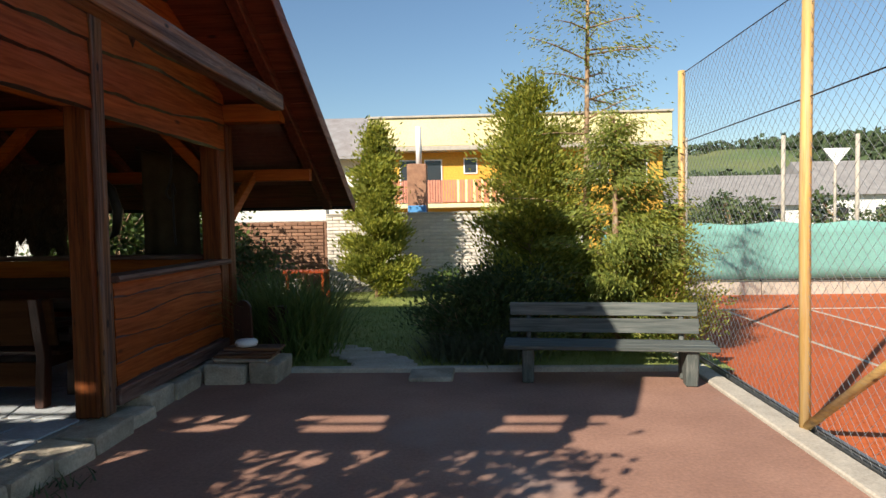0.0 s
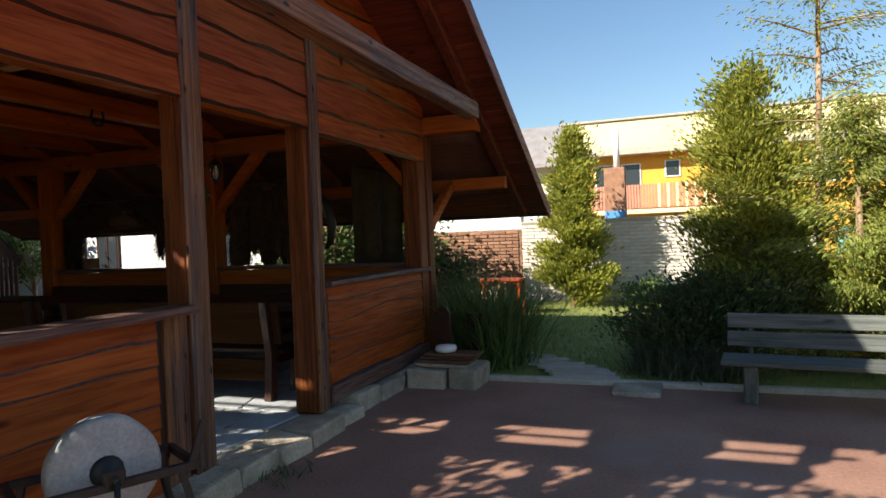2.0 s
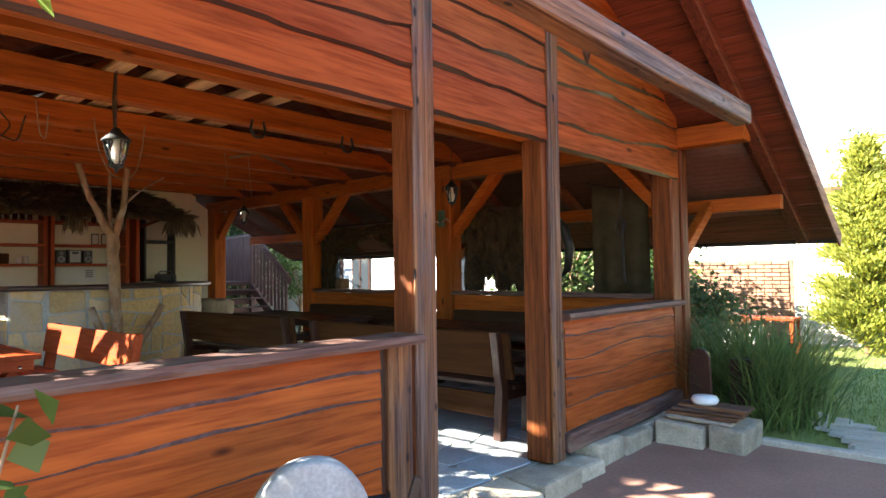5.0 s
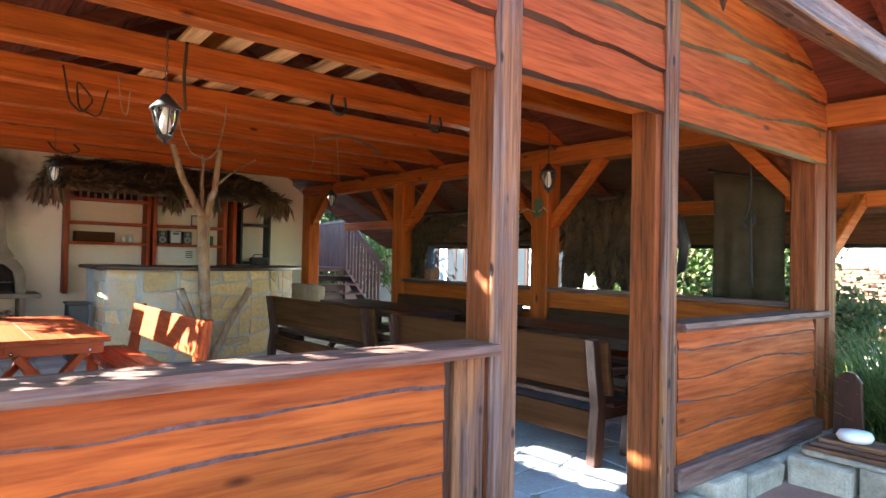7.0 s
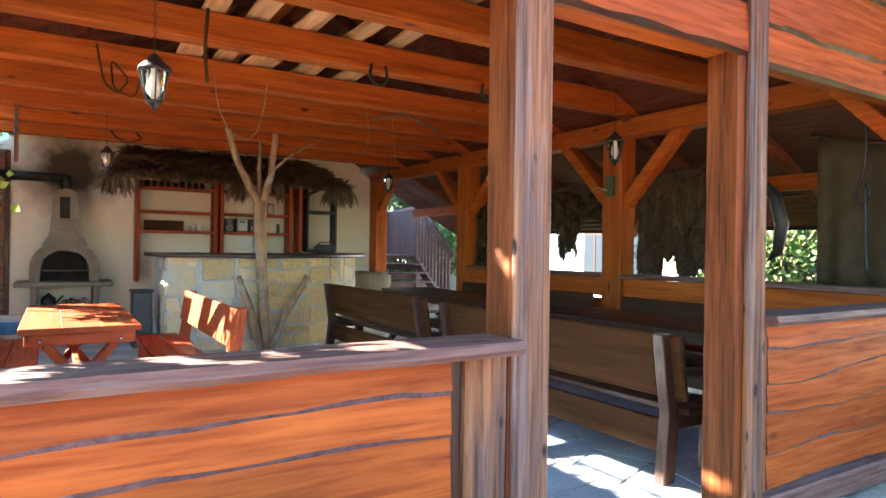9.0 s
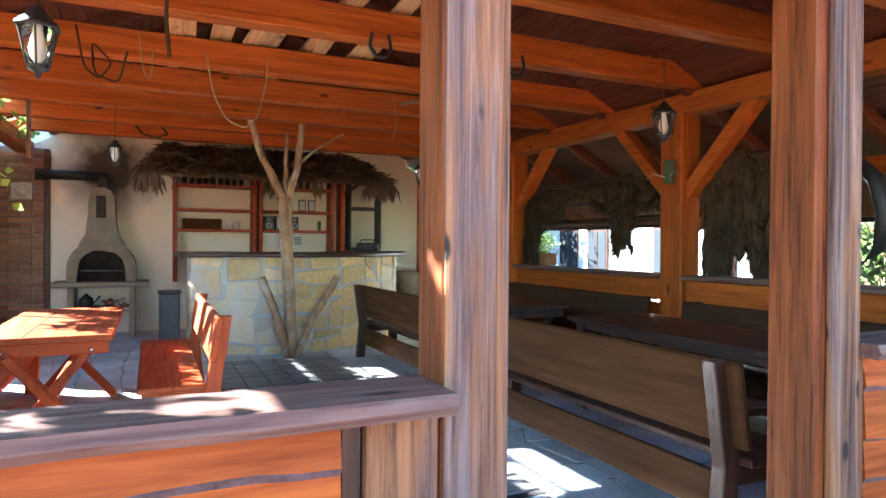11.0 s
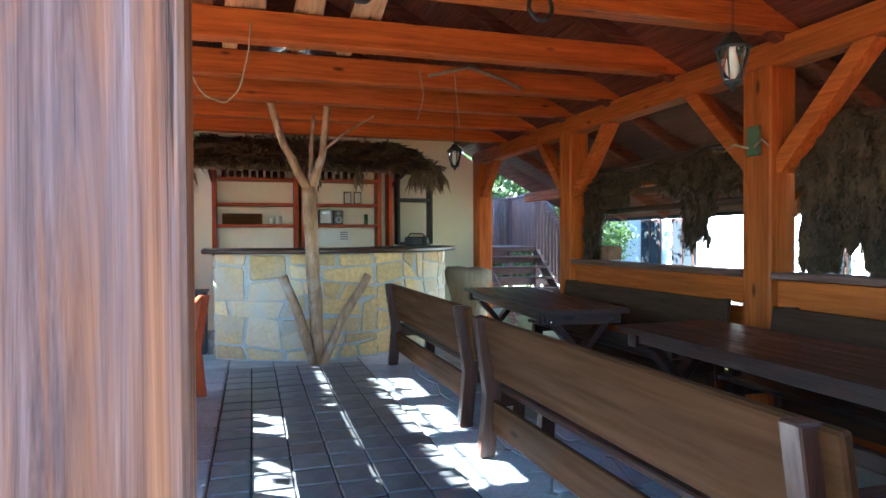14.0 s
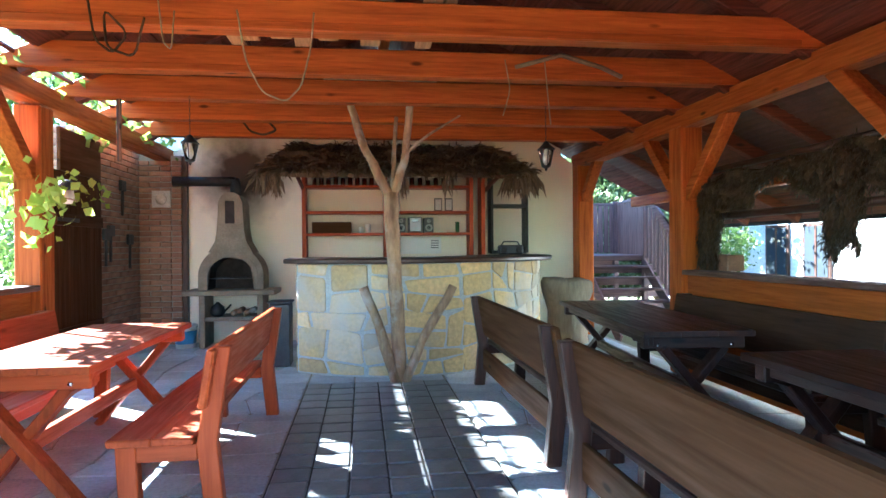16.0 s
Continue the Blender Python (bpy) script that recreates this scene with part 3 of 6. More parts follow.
# ---- front boarding: balustrades and gable ----
board_th = thing("front_boarding", "orange-stained live-edge boards lapped on the pavilion front", "wall boarding", (XF, 4, 0), kind="structure")
PLK = [W_PLANK["y"], M_BARK_SHADE]
# gable boards: near-black lower edge draws the undercut shadow line
PLK_SHADOW = [W_PLANK["y"], W_DARK["y"]]
sd = 0
for a, b, zs in ((0.95, 2.895, [0.10, 0.26, 0.47, 0.68, 0.86, 1.01, 1.13]), (4.76, 6.84, [0.30, 0.48, 0.68, 0.86, 1.02, 1.14])):
    box("backing_board", W_ROOF["y"], board_th, (XF - 0.10, a, zs[0] + 0.03), (XF - 0.06, b, 1.12), 0.004)
    for i in range(len(zs) - 1):
        sd += 1
        plank = waney("board", board_th, XF - 0.058 + 0.001 * (i % 2), a, b, zs[i], min(zs[i + 1] + 0.08, 1.124), 1, PLK, sd, 0.026, 0.06)
        for yy in (a + 0.04, b - 0.04):
            for f in (0.45, 0.8):
                lathe("nail", M_CHROME, plank, [(0.0, 0.0022), (0.004, 0.0015), (0.005, 0.0)], (XF - 0.031, yy, zs[i] + f * (zs[i + 1] - zs[i])), 6, axis="x")
for a, b, zs in ((0.9, 3.14, [2.42, 2.62, 2.86, 3.08, 3.32, 3.54]), (3.312, 4.53, [2.44, 2.70, 2.93, 3.18, 3.42, 3.68, 3.9, 4.1]), (4.67, 7.0, [2.41, 2.64, 2.90, 3.14, 3.38, 3.62, 3.8])):
    for i in range(len(zs) - 1):
        sd += 1
        zt = min(zs[i + 1] + 0.06, 4.3)
        aa = max(a, RIDGE_Y - (RIDGE_Z - 0.1 - zs[i]) / SLOPE)
        bb = min(b, RIDGE_Y + (RIDGE_Z - 0.1 - zs[i]) / SLOPE)
        waney("board", board_th, XF - 0.05 + 0.001 * (i % 2), aa, bb, zs[i], zt, 1, PLK_SHADOW, sd, 0.034, 0.065 if i else 0.006)
box("side_post", W_FACE["z"], board_th, (XF - 0.10, 2.955, FZ - 0.02), (XF - 0.02, 3.135, 1.125), 0.008, wobble=0.003)
box("side_post", W_DARK["z"], board_th, (XF - 0.10, 2.898, FZ - 0.02), (XF - 0.045, 2.952, 1.125), 0.006)
box("side_post", W_FACE["z"], board_th, (XF - 0.10, 4.67, 0.16), (XF - 0.02, 4.755, 1.13), 0.006)
box("sill_board", W_RAIL["y"], board_th, (XF - 0.13, 4.70, 0.17), (XF + 0.035, 6.9, 0.305), 0.01, "weathered grey sill board", wobble=0.004)


def hand_rail(y0, y1, z, seed):
    n = 24
    vs, fs = [], []
    for i in range(n + 1):
        y = y0 + (y1 - y0) * i / n
        w = 0.012 * noise.noise((y * 1.7, seed, 0))
        h = 0.006 * noise.noise((y * 2.3, seed, 5))
        for x, zz in ((XF - 0.16, z - 0.045), (XF + 0.075 + w, z - 0.05 + h), (XF + 0.085 + w, z - 0.03 + h), (XF + 0.075 + w, z), (XF - 0.15, z)):
            vs.append((x, y, zz))
    for i in range(n):
        for k in range(5):
            a, b = i * 5 + k, i * 5 + (k + 1) % 5
            fs.append((a, a + 5, b + 5, b))
    fs += [(4, 3, 2, 1, 0), tuple(n * 5 + k for k in range(5))]
    return pydata("hand_rail", vs, fs, W_RAIL["y"], board_th, "weathered purple-grey hand rail")


hand_rail(0.95, 3.138, 1.175, 1.0)
hand_rail(4.672, 6.9, 1.19, 4.0)
# north and south balustrades
for a, b in ((-8.77, -6.03), (-5.75, -2.93)):
    sd += 1
    beam("rail", W_RAIL["x"], board_th, (a, YN - 0.02, 1.215), (b, YN - 0.02, 1.215), 0.2, 0.05)
    box("rail_board", W_FRAME["x"], board_th, (a, YN - 0.06, 0.98), (b, YN - 0.02, 1.188), 0.006)
    for i, z in enumerate((0.16, 0.43, 0.70)):
        box("rail_board", W_FRAME["x"], board_th, (a, YN - 0.05, z), (b, YN - 0.02, z + 0.255), 0.006)
for a, b in ((-5.63, -2.9), (-8.33, -5.87)):
    beam("rail", W_RAIL["x"], board_th, (a, YS, 1.185), (b, YS, 1.185), 0.2, 0.05)
    for i, z in enumerate((0.16, 0.43, 0.70, 0.95)):
        box("rail_board", W_FRAME["x"], board_th, (a, YS - 0.02, z), (b, YS + 0.02, min(z + 0.255, 1.155)), 0.006)

# ---- roof ----
roof_th = thing("pavilion_roof", "steep tiled roof with dark red boards underneath", "roof", (-7, 4, 3.5), kind="structure")
XR = -1.70


def roof_slab(y0, y1, name, mat, x0, x1, up, th, label=""):
    z0, z1 = roof_z(y0) + up, roof_z(y1) + up
    return prism(name, mat, roof_th, [(y0, z0), (y1, z1), (y1, z1 + th), (y0, z0 + th)], "x", x0, x1, label)


nb = 22
for i in range(nb):
    a, b = RIDGE_Y + 0.01 + (9.34 - RIDGE_Y) * i / nb, RIDGE_Y + (9.34 - RIDGE_Y) * (i + 1) / nb - 0.006
    roof_slab(a, b, "roof_board", W_ROOF["x"], XW - 0.6, XR, -0.055 - 0.004 * (i % 2), 0.022)
for xa, xb in ((-11.9, -9.05), (-8.85, -6.0), (-5.8, -2.2)):
    vs, fs = [], []
    n = 72
    for i in range(n + 1):
        y = 7.22 + 1.5 * i / n
        z = roof_z(y) - 0.078 + 0.009 * math.sin(2 * math.pi * (y - 7.22) / 0.075)
        vs += [(xa, y, z), (xb, y, z), (xb, y, z + 0.002), (xa, y, z + 0.002)]
    for i in range(n):
        a = 4 * i
        fs += [(a, a + 1, a + 5, a + 4), (a + 3, a + 7, a + 6, a + 2), (a, a + 4, a + 7, a + 3), (a + 1, a + 2, a + 6, a + 5)]
    fs += [(0, 3, 2, 1), (4 * n, 4 * n + 1, 4 * n + 2, 4 * n + 3)]
    pydata("corrugated_sheet", vs, fs, M_RUST, roof_th, "rusty corrugated sheet under the eave", smooth=True)
nb = 13
for i in range(nb):
    a, b = RIDGE_Y - 0.01 - (RIDGE_Y - 1.15) * i / nb, RIDGE_Y - (RIDGE_Y - 1.15) * (i + 1) / nb + 0.006
    roof_slab(b, a, "roof_board", W_ROOF["x"], XW - 0.6, XR, -0.055 - 0.004 * (i % 2), 0.022)
roof_slab(RIDGE_Y, 9.38, "tile_layer", M_TILE, XW - 0.65, XR - 0.01, -0.03, 0.06, "brown concrete roof tiles")
roof_slab(1.12, RIDGE_Y, "tile_layer", M_TILE, XW - 0.65, XR - 0.01, -0.03, 0.06, "brown concrete roof tiles")
beam("barge_board", W_ROOF["y"], roof_th, (XR, RIDGE_Y, RIDGE_Z - 0.05), (XR, 9.38, roof_z(9.38) - 0.05), 0.025, 0.17)
beam("barge_board", W_ROOF["y"], roof_th, (XR, RIDGE_Y, RIDGE_Z - 0.05), (XR, 1.12, roof_z(1.12) - 0.05), 0.025, 0.17)
beam("gutter_board", M_IRON, roof_th, (XW - 0.6, 9.4, roof_z(9.4) - 0.03), (XR, 9.4, roof_z(9.4) - 0.03), 0.03, 0.09)

# ---- back wall ----
hw = structure(box("west_house_wall", M_PLASTER, None, (-20, -0.2, -0.1), (XW - 0.32, 6.9, 4.4), 0.01), "plain rendered house wall behind the pavilion", "wall")
M_SOOTWALL = M_PLASTER.copy()
M_SOOTWALL.name = "sooted_plaster"
_nt = M_SOOTWALL.node_tree
_b = _nt.nodes["Principled BSDF"]
_src = _b.inputs["Base Color"].links[0].from_socket
_tc = _nt.nodes.new("ShaderNodeTexCoord")
_vm = _nt.nodes.new("ShaderNodeVectorMath")
_vm.operation = "DISTANCE"
_vm.inputs[1].default_value = (0, -2.08, 2.62)
_nt.links.new(_tc.outputs["Object"], _vm.inputs[0])
_ad = _nt.nodes.new("ShaderNodeMath")
_ad.operation = "MULTIPLY_ADD"
_ad.inputs[1].default_value = 0.35
_nt.links.new(_noise(_nt, 5, 4), _ad.inputs[0])
_nt.links.new(_vm.outputs["Value"], _ad.inputs[2])
_nt.links.new(_mix(_nt, _ramp(_nt, _ad.outputs[0], [(0.44, (0.97, 0.97, 0.97)), (0.68, (0.55, 0.55, 0.55)), (1.0, (0, 0, 0))]), _src, (0.045, 0.025, 0.014)), _b.inputs["Base Color"])
bw = thing("wall_west", "cream plastered back wall with soot above the grill", "wall", (XW, 4, 0), kind="structure")
poly = [(0.55, 0.0), (6.98, 0.0), (6.98, 2.80), (6.55, 3.08), (4.0, 4.50), (0.55, 2.72)]
prism("plaster_wall", M_SOOTWALL, bw, poly, "x", XW - 0.3, XW)

# ---- furniture of the pavilion ----


def make_bench(name, label, L, W, Wb, arms=True, group=""):
    """Back bench along x from 0 to L, its back at y = 0, the seat towards +y."""
    b = thing(name, label, "bench", group=group)
    for x in (0.0, L - 0.075):
        prism("leg", W["z"], b, [(-0.01, 0), (0.09, 0), (0.13, 0.40), (0.05, 0.88), (-0.04, 0.88), (0.03, 0.40)], "x", x, x + 0.075, bevel=0.006)
        prism("leg", W["z"], b, [(0.40, 0), (0.50, 0), (0.52, 0.40), (0.42, 0.40)], "x", x, x + 0.075, bevel=0.006)
        box("seat_bearer", W["y"], b, (x + 0.005, 0.125, 0.31), (x + 0.07, 0.42, 0.40), 0.005)
        if arms:
            beam("armrest", W["y"], b, (x + 0.04, 0.06, 0.64), (x + 0.04, 0.56, 0.62), 0.08, 0.045)
            box("arm_post", W["z"], b, (x + 0.01, 0.44, 0.41), (x + 0.065, 0.51, 0.60), 0.006)
    for i, (y0, y1) in enumerate(((0.135, 0.333), (0.335, 0.545))):
        box("seat_board", W["x"], b, (-0.05, y0, 0.402), (L + 0.05, y1, 0.442), 0.008, wobble=0.002)
    m = Matrix.Translation((0, 0.075, 0.66)) @ Matrix.Rotation(radians(9.5), 4, "X")
    part("backrest", bm_box((-0.07, -0.02, -0.17 if arms else -0.08), (L + 0.07, 0.022, 0.22), 0.01, m), Wb["x"], b)
    if arms:
        box("back_apron", Wb["x"], b, (0.078, 0.07, 0.16), (L - 0.078, 0.10, 0.36), 0.006)
    else:
        box("back_apron", W["x"], b, (0.078, 0.43, 0.30), (L - 0.078, 0.46, 0.395), 0.005)
    return b


def make_table(name, label, L, D, W, group=""):
    t = thing(name, label, "table", group=group)
    n = 3
    for i in range(n):
        y0 = -D / 2 + D * i / n
        box("tabletop_board", W["x"], t, (-L / 2, y0 + 0.0003, 0.733), (L / 2, y0 + D / n - 0.0003, 0.775), 0.003, wobble=0.0006)
    box("front_rail", W["x"], t, (-L / 2 + 0.06, -D / 2 + 0.06, 0.67), (L / 2 - 0.06, -D / 2 + 0.09, 0.732), 0.005)
    for s in (-1, 1):
        x = s * (L / 2 - 0.13)
        box("cross_rail", W["y"], t, (x - 0.045, -D / 2 + 0.03, 0.64), (x + 0.045, D / 2 - 0.03, 0.731), 0.008)
        xo = x - 0.03
        beam("leg", W["z"], t, (xo, -D / 2 + 0.08, 0), (xo, D / 2 - 0.16, 0.645), 0.058, 0.115, up=(1, 0, 0))
        beam("leg", W["z"], t, (xo + 0.062, D / 2 - 0.08, 0), (xo + 0.062, -D / 2 + 0.16, 0.645), 0.058, 0.115, up=(1, 0, 0))
        for y in (-D / 2 + 0.13, D / 2 - 0.13):
            lathe("bolt", M_CHROME, t, [(0.0, 0), (0.013, 0.002), (0.013, 0.008)], (x + s * 0.045, y, 0.67), 8, axis="x")
    beam("stretcher", W["x"], t, (-L / 2 + 0.13, 0, 0.33), (L / 2 - 0.13, 0, 0.33), 0.05, 0.09)
    return t


dark_bench = make_bench("dining_bench", "dark-stained wooden bench with a plain board back", 2.44, W_DARK, W_BACK, True, "benches at the dark tables")
dark_bench.matrix_basis = pose(-5.77, 4.72, FZ, 0, 0, 1.0)
copy_thing(dark_bench, pose(-8.78, 4.78, FZ, 0, 0, 0.5))
wall_bench = make_bench("dining_bench", "dark-stained wooden bench set against the balustrade", 2.5, W_DARK, W_SEAT, True, "benches at the dark tables")
wall_bench.matrix_basis = pose(-6.12, 6.93, FZ, 0, 0, 180)
copy_thing(wall_bench, pose(-3.05, 6.93, FZ, 0, 0, 180))
dark_table = make_table("picnic_table", "dark-stained plank table on crossed legs", 2.52, 0.79, W_DARK, "dark tables")
dark_table.matrix_basis = pose(-7.92, 6.09, FZ, 0, 0, -4.5)
copy_thing(dark_table, pose(-4.55, 6.12, FZ, 0, 0, -1.0))
red_bench = make_bench("dining_bench", "red-brown stained bench with a board back in sunlight", 2.1, W_RED, W_RED, False, "red bench set")
red_bench.matrix_basis = pose(-5.85, 2.97, FZ, 0, 0, 180)
copy_thing(red_bench, pose(-8.1, 1.08, FZ, 0, 0, 0))
red_table = make_table("picnic_table", "red-brown stained plank table on crossed legs, sunlit", 1.95, 0.76, W_RED)
red_table.matrix_basis = pose(-6.98, 1.90, FZ, 0, 0, 0)

# ---- bar ----
BC = (-11.3, 4.15)
BA = (2.06, 1.93)


def bar_pt(a, grow=0.0):
    return (BC[0] + (BA[0] + grow) * math.cos(a), BC[1] + (BA[1] + grow) * math.sin(a))


A0, A1 = -0.665, 1.5
bar = thing("stone_bar", "curved bar counter faced with yellow sandstone blocks", "bar counter", (-10.3, 4.2, FZ))
N = 40
ring = [bar_pt(A0 + (A1 - A0) * i / N) for i in range(N + 1)]
poly = ring + [(-11.5, ring[-1][1]), (-11.5, 5.5), (-10.2, 4.6), (-10.2, 3.6), (-10.9, 3.3), (-10.9, ring[0][1])]
prism("core", M_BLUEM, bar, poly, "z", FZ, 1.335)
rng = np.random.default_rng(5)
random.seed(11)
nrow = 7
zrow = [0.0, 0.15, 0.31, 0.49, 0.68, 0.86, 1.04, 1.19]
cols = 10
grid = {}
arc = (A1 - A0)
for r in range(nrow + 1):
    for c in range(cols * 2 + 1):
        jz = 0 if r in (0, nrow) else random.uniform(-0.055, 0.055)
        ja = 0 if c in (0, cols * 2) else random.uniform(-0.032, 0.032)
        grid[r, c] = (A0 + arc * c / (cols * 2) + ja, FZ + 0.012 + zrow[r] + jz)


def stone_piece(name, quad, place, depth, gap, mat, parent, seg=3):
    """One block: a rounded-off quad in surface coordinates, proud of its bed."""
    cu = sum(q[0] for q in quad) / len(quad)
    cv = sum(q[1] for q in quad) / len(quad)
    pts = []
    for i in range(len(quad)):
        p, q = quad[i], quad[(i + 1) % len(quad)]
        for k in range(seg):
            f = 0.07 + 0.86 * k / (seg - 1) if seg > 1 else 0.5
            pts.append((p[0] + (q[0] - p[0]) * f, p[1] + (q[1] - p[1]) * f))
    d = depth * random.uniform(0.75, 1.25)
    vs, n = [], len(pts)
    for sc, dd in ((1 - gap, 0.0), (1 - gap * 1.1, d * 0.7), (1 - gap * 2.0, d)):
        for u, v in pts:
            vs.append(place(cu + (u - cu) * sc, cv + (v - cv) * sc, dd + (random.uniform(-0.25, 0.1) * depth if dd == d else 0)))
    vs.append(place(cu, cv, d * 1.08))
    fs = []
    for r in range(2):
        for k in range(n):
            a, b = r * n + k, r * n + (k + 1) % n
            fs.append((a, b, b + n, a + n))
    for k in range(n):
        fs.append((2 * n + k, 2 * n + (k + 1) % n, 3 * n))
    return pydata(name, vs, fs, mat, parent)


def bar_place(a, z, d):
    x, y = bar_pt(a, d)
    return (x, y, z)


taken = set()
for r in range(nrow):
    c = 0
    while c < cols * 2:
        if (r, c) in taken:
            c += 1
            continue
        w = 1
        want = random.choice((1, 1, 2, 2, 2, 3))
        while w < want and c + w < cols * 2 and (r, c + w) not in taken:
            w += 1
        hh = 2 if w <= 2 and r + 1 < nrow and random.random() < 0.3 and not any((r + 1, c + k) in taken for k in range(w)) else 1
        for k in range(w):
            for j in range(hh):
                taken.add((r + j, c + k))
        q = [grid[r, c], grid[r, c + w], grid[r + hh, c + w], grid[r + hh, c]]
        stone_piece("stone", q, bar_place, 0.014, 0.095, M_STONE, bar)
        c += w
# left flank stones
for r in range(7):
    for k in range(2):
        x0, x1 = -10.28 + 0.29 * k, -10.0 + 0.29 * k
        stone_piece("stone", [(x0, FZ + zrow[r]), (x1, FZ + zrow[r]), (x1, FZ + zrow[r + 1]), (x0, FZ + zrow[r + 1])], lambda u, v, d: (u, ring[0][1] - d, v), 0.02, 0.08, M_STONE, bar)
top = [bar_pt(A0 - 0.02 + (A1 + 0.1 - A0) * i / N, 0.17) for i in range(N + 1)]
poly = [(-10.45, top[0][1] - 0.05)] + top + [(-11.6, top[-1][1]), (-11.6, 5.4), (-10.2, 4.55), (-10.25, 3.6), (-10.7, 3.3)]
ct = prism("countertop", W_DARK["y"], bar, poly, "z", 1.336, 1.386, "dark polished wooden counter top", bevel=0.012)

# forked trunk standing at the bar
trunk = thing("forked_trunk", "peeled forked tree trunk standing against the bar", "tree trunk", (-9.05, 4.02, FZ))


def limb(name, pts, r0, r1, label=""):
    n = len(pts)
    out, rad = [], []
    for i in range(n - 1):
        for k in range(4):
            f = k / 4
            p = Vector(pts[i]).lerp(Vector(pts[i + 1]), f)
            p += Vector((noise.noise(p * 3.1), noise.noise(p * 3.3 + Vector((4, 0, 0))), 0)) * 0.02
            out.append(p)
            t = (i + f) / (n - 1)
            rad.append((r0 + (r1 - r0) * t) * (1 + 0.18 * noise.noise(p * 6)))
    out.append(Vector(pts[-1]))
    rad.append(r1)
    return tube(name, M_BRANCH, trunk, out, rad, 9, label)


limb("trunk", [(-9.02, 4.05, FZ), (-9.02, 4.02, 0.7), (-9.05, 3.99, 1.5), (-9.05, 3.97, 2.06)], 0.075, 0.075)
limb("fork", [(-9.05, 3.97, 2.0), (-9.1, 3.72, 2.5), (-9.12, 3.48, 3.2)], 0.055, 0.036)
limb("fork", [(-9.05, 3.98, 2.0), (-9.08, 4.12, 2.4), (-9.1, 4.2, 3.2)], 0.05, 0.036)
limb("fork", [(-9.15, 4.0, 2.05), (-9.3, 4.02, 2.5), (-9.35, 4.05, 2.9)], 0.03, 0.02)
limb("fork", [(-9.08, 4.16, 2.5), (-9.15, 4.4, 2.7), (-9.2, 4.72, 2.9)], 0.018, 0.008)
limb("prop", [(-8.98, 4.0, FZ), (-8.97, 3.86, 0.6), (-8.98, 3.68, 1.1)], 0.055, 0.05, "cut branch with a sawn end")
limb("prop", [(-8.98, 4.09, FZ), (-8.97, 4.3, 0.6), (-9.0, 4.6, 1.1)], 0.05, 0.045, "cut branch with a sawn end")

# thatched canopy
canopy = thing("thatched_canopy", "dark reed thatch canopy over the bar shelves", "canopy", (-11.6, 4.2, 2.7))
back, front = -12.15, -10.95
zt, zb = 3.03, 2.50
pt, pb = (2.72, 5.62), (2.32, 6.05)
vs, fs = [], []
n = 30
for k, (x, z, ya, yb) in enumerate(((back, zt, pt[0], pt[1]), (-11.5, 2.83, 2.55, 5.8), (front, zb, pb[0], pb[1]), (front + 0.02, zb - 0.07, pb[0], pb[1]), (back, zb + 0.35, 2.75, 5.6))):
    for i in range(n + 1):
        y = ya + (yb - ya) * i / n
        vs.append((x, y, z + 0.025 * noise.noise((y * 5, k, 0.3))))
for k in range(4):
    for i in range(n):
        a = k * (n + 1) + i
        fs.append((a, a + 1, a + n + 2, a + n + 1))
pydata("thatch_bed", vs, fs, M_THATCH, canopy)
beam("canopy_pole", W_ROOF["y"], canopy, (front - 0.22, 2.6, 2.50), (front - 0.22, 5.75, 2.50), 0.05, 0.05)
for yy in (2.82, 5.55):
    beam("canopy_strut", W_ROOF["x"], canopy, (-12.18, yy, 2.35), (front - 0.2, yy, 2.47), 0.045, 0.05)
rng = np.random.default_rng(8)
P, D = [], []
for i in range(7500):
    f = rng.random()
    x = back + (front - back) * f + 0.02
    ya, yb = pt[0] + (pb[0] - pt[0]) * f, pt[1] + (pb[1] - pt[1]) * f
    y = ya + (yb - ya) * rng.random()
    z = zt + (zb - zt) * f + 0.015 + 0.02 * rng.random()
    P.append((x, y, z))
    D.append((1.15, rng.normal() * 0.15 + (0.4 if y > yb - 0.3 else (-0.5 if y < ya + 0.3 else 0)), -0.55))
leaves("reeds", L_REED, canopy, P, 0.20, rng, 0.0, 0.06, along=np.array(D), kind="stuff")
P, D = [], []
for i in range(900):
    y = pb[0] + (pb[1] - pb[0]) * rng.random()
    if 2.62 < y < 5.6 and (noise.noise((y * 3.0, 2.0, 0)) < 0.18):
        continue
    P.append((front + rng.normal() * 0.03, y, zb - 0.03))
    D.append((0.12 * rng.normal(), 0.12 * rng.normal(), -1.5))
for i in range(260):
    s = rng.random()
    P.append((front - 0.5 * s, (pb[0] + 0.05) if rng.random() < 0.6 else pb[1] - 0.03, zb + 0.12 * s))
    D.append((0.2 * rng.normal(), 0.1 * rng.normal(), -1.4))
leaves("hanging_reeds", L_REED, canopy, P, 0.26, rng, 0.2, 0.07, along=np.array(D), kind="stuff")

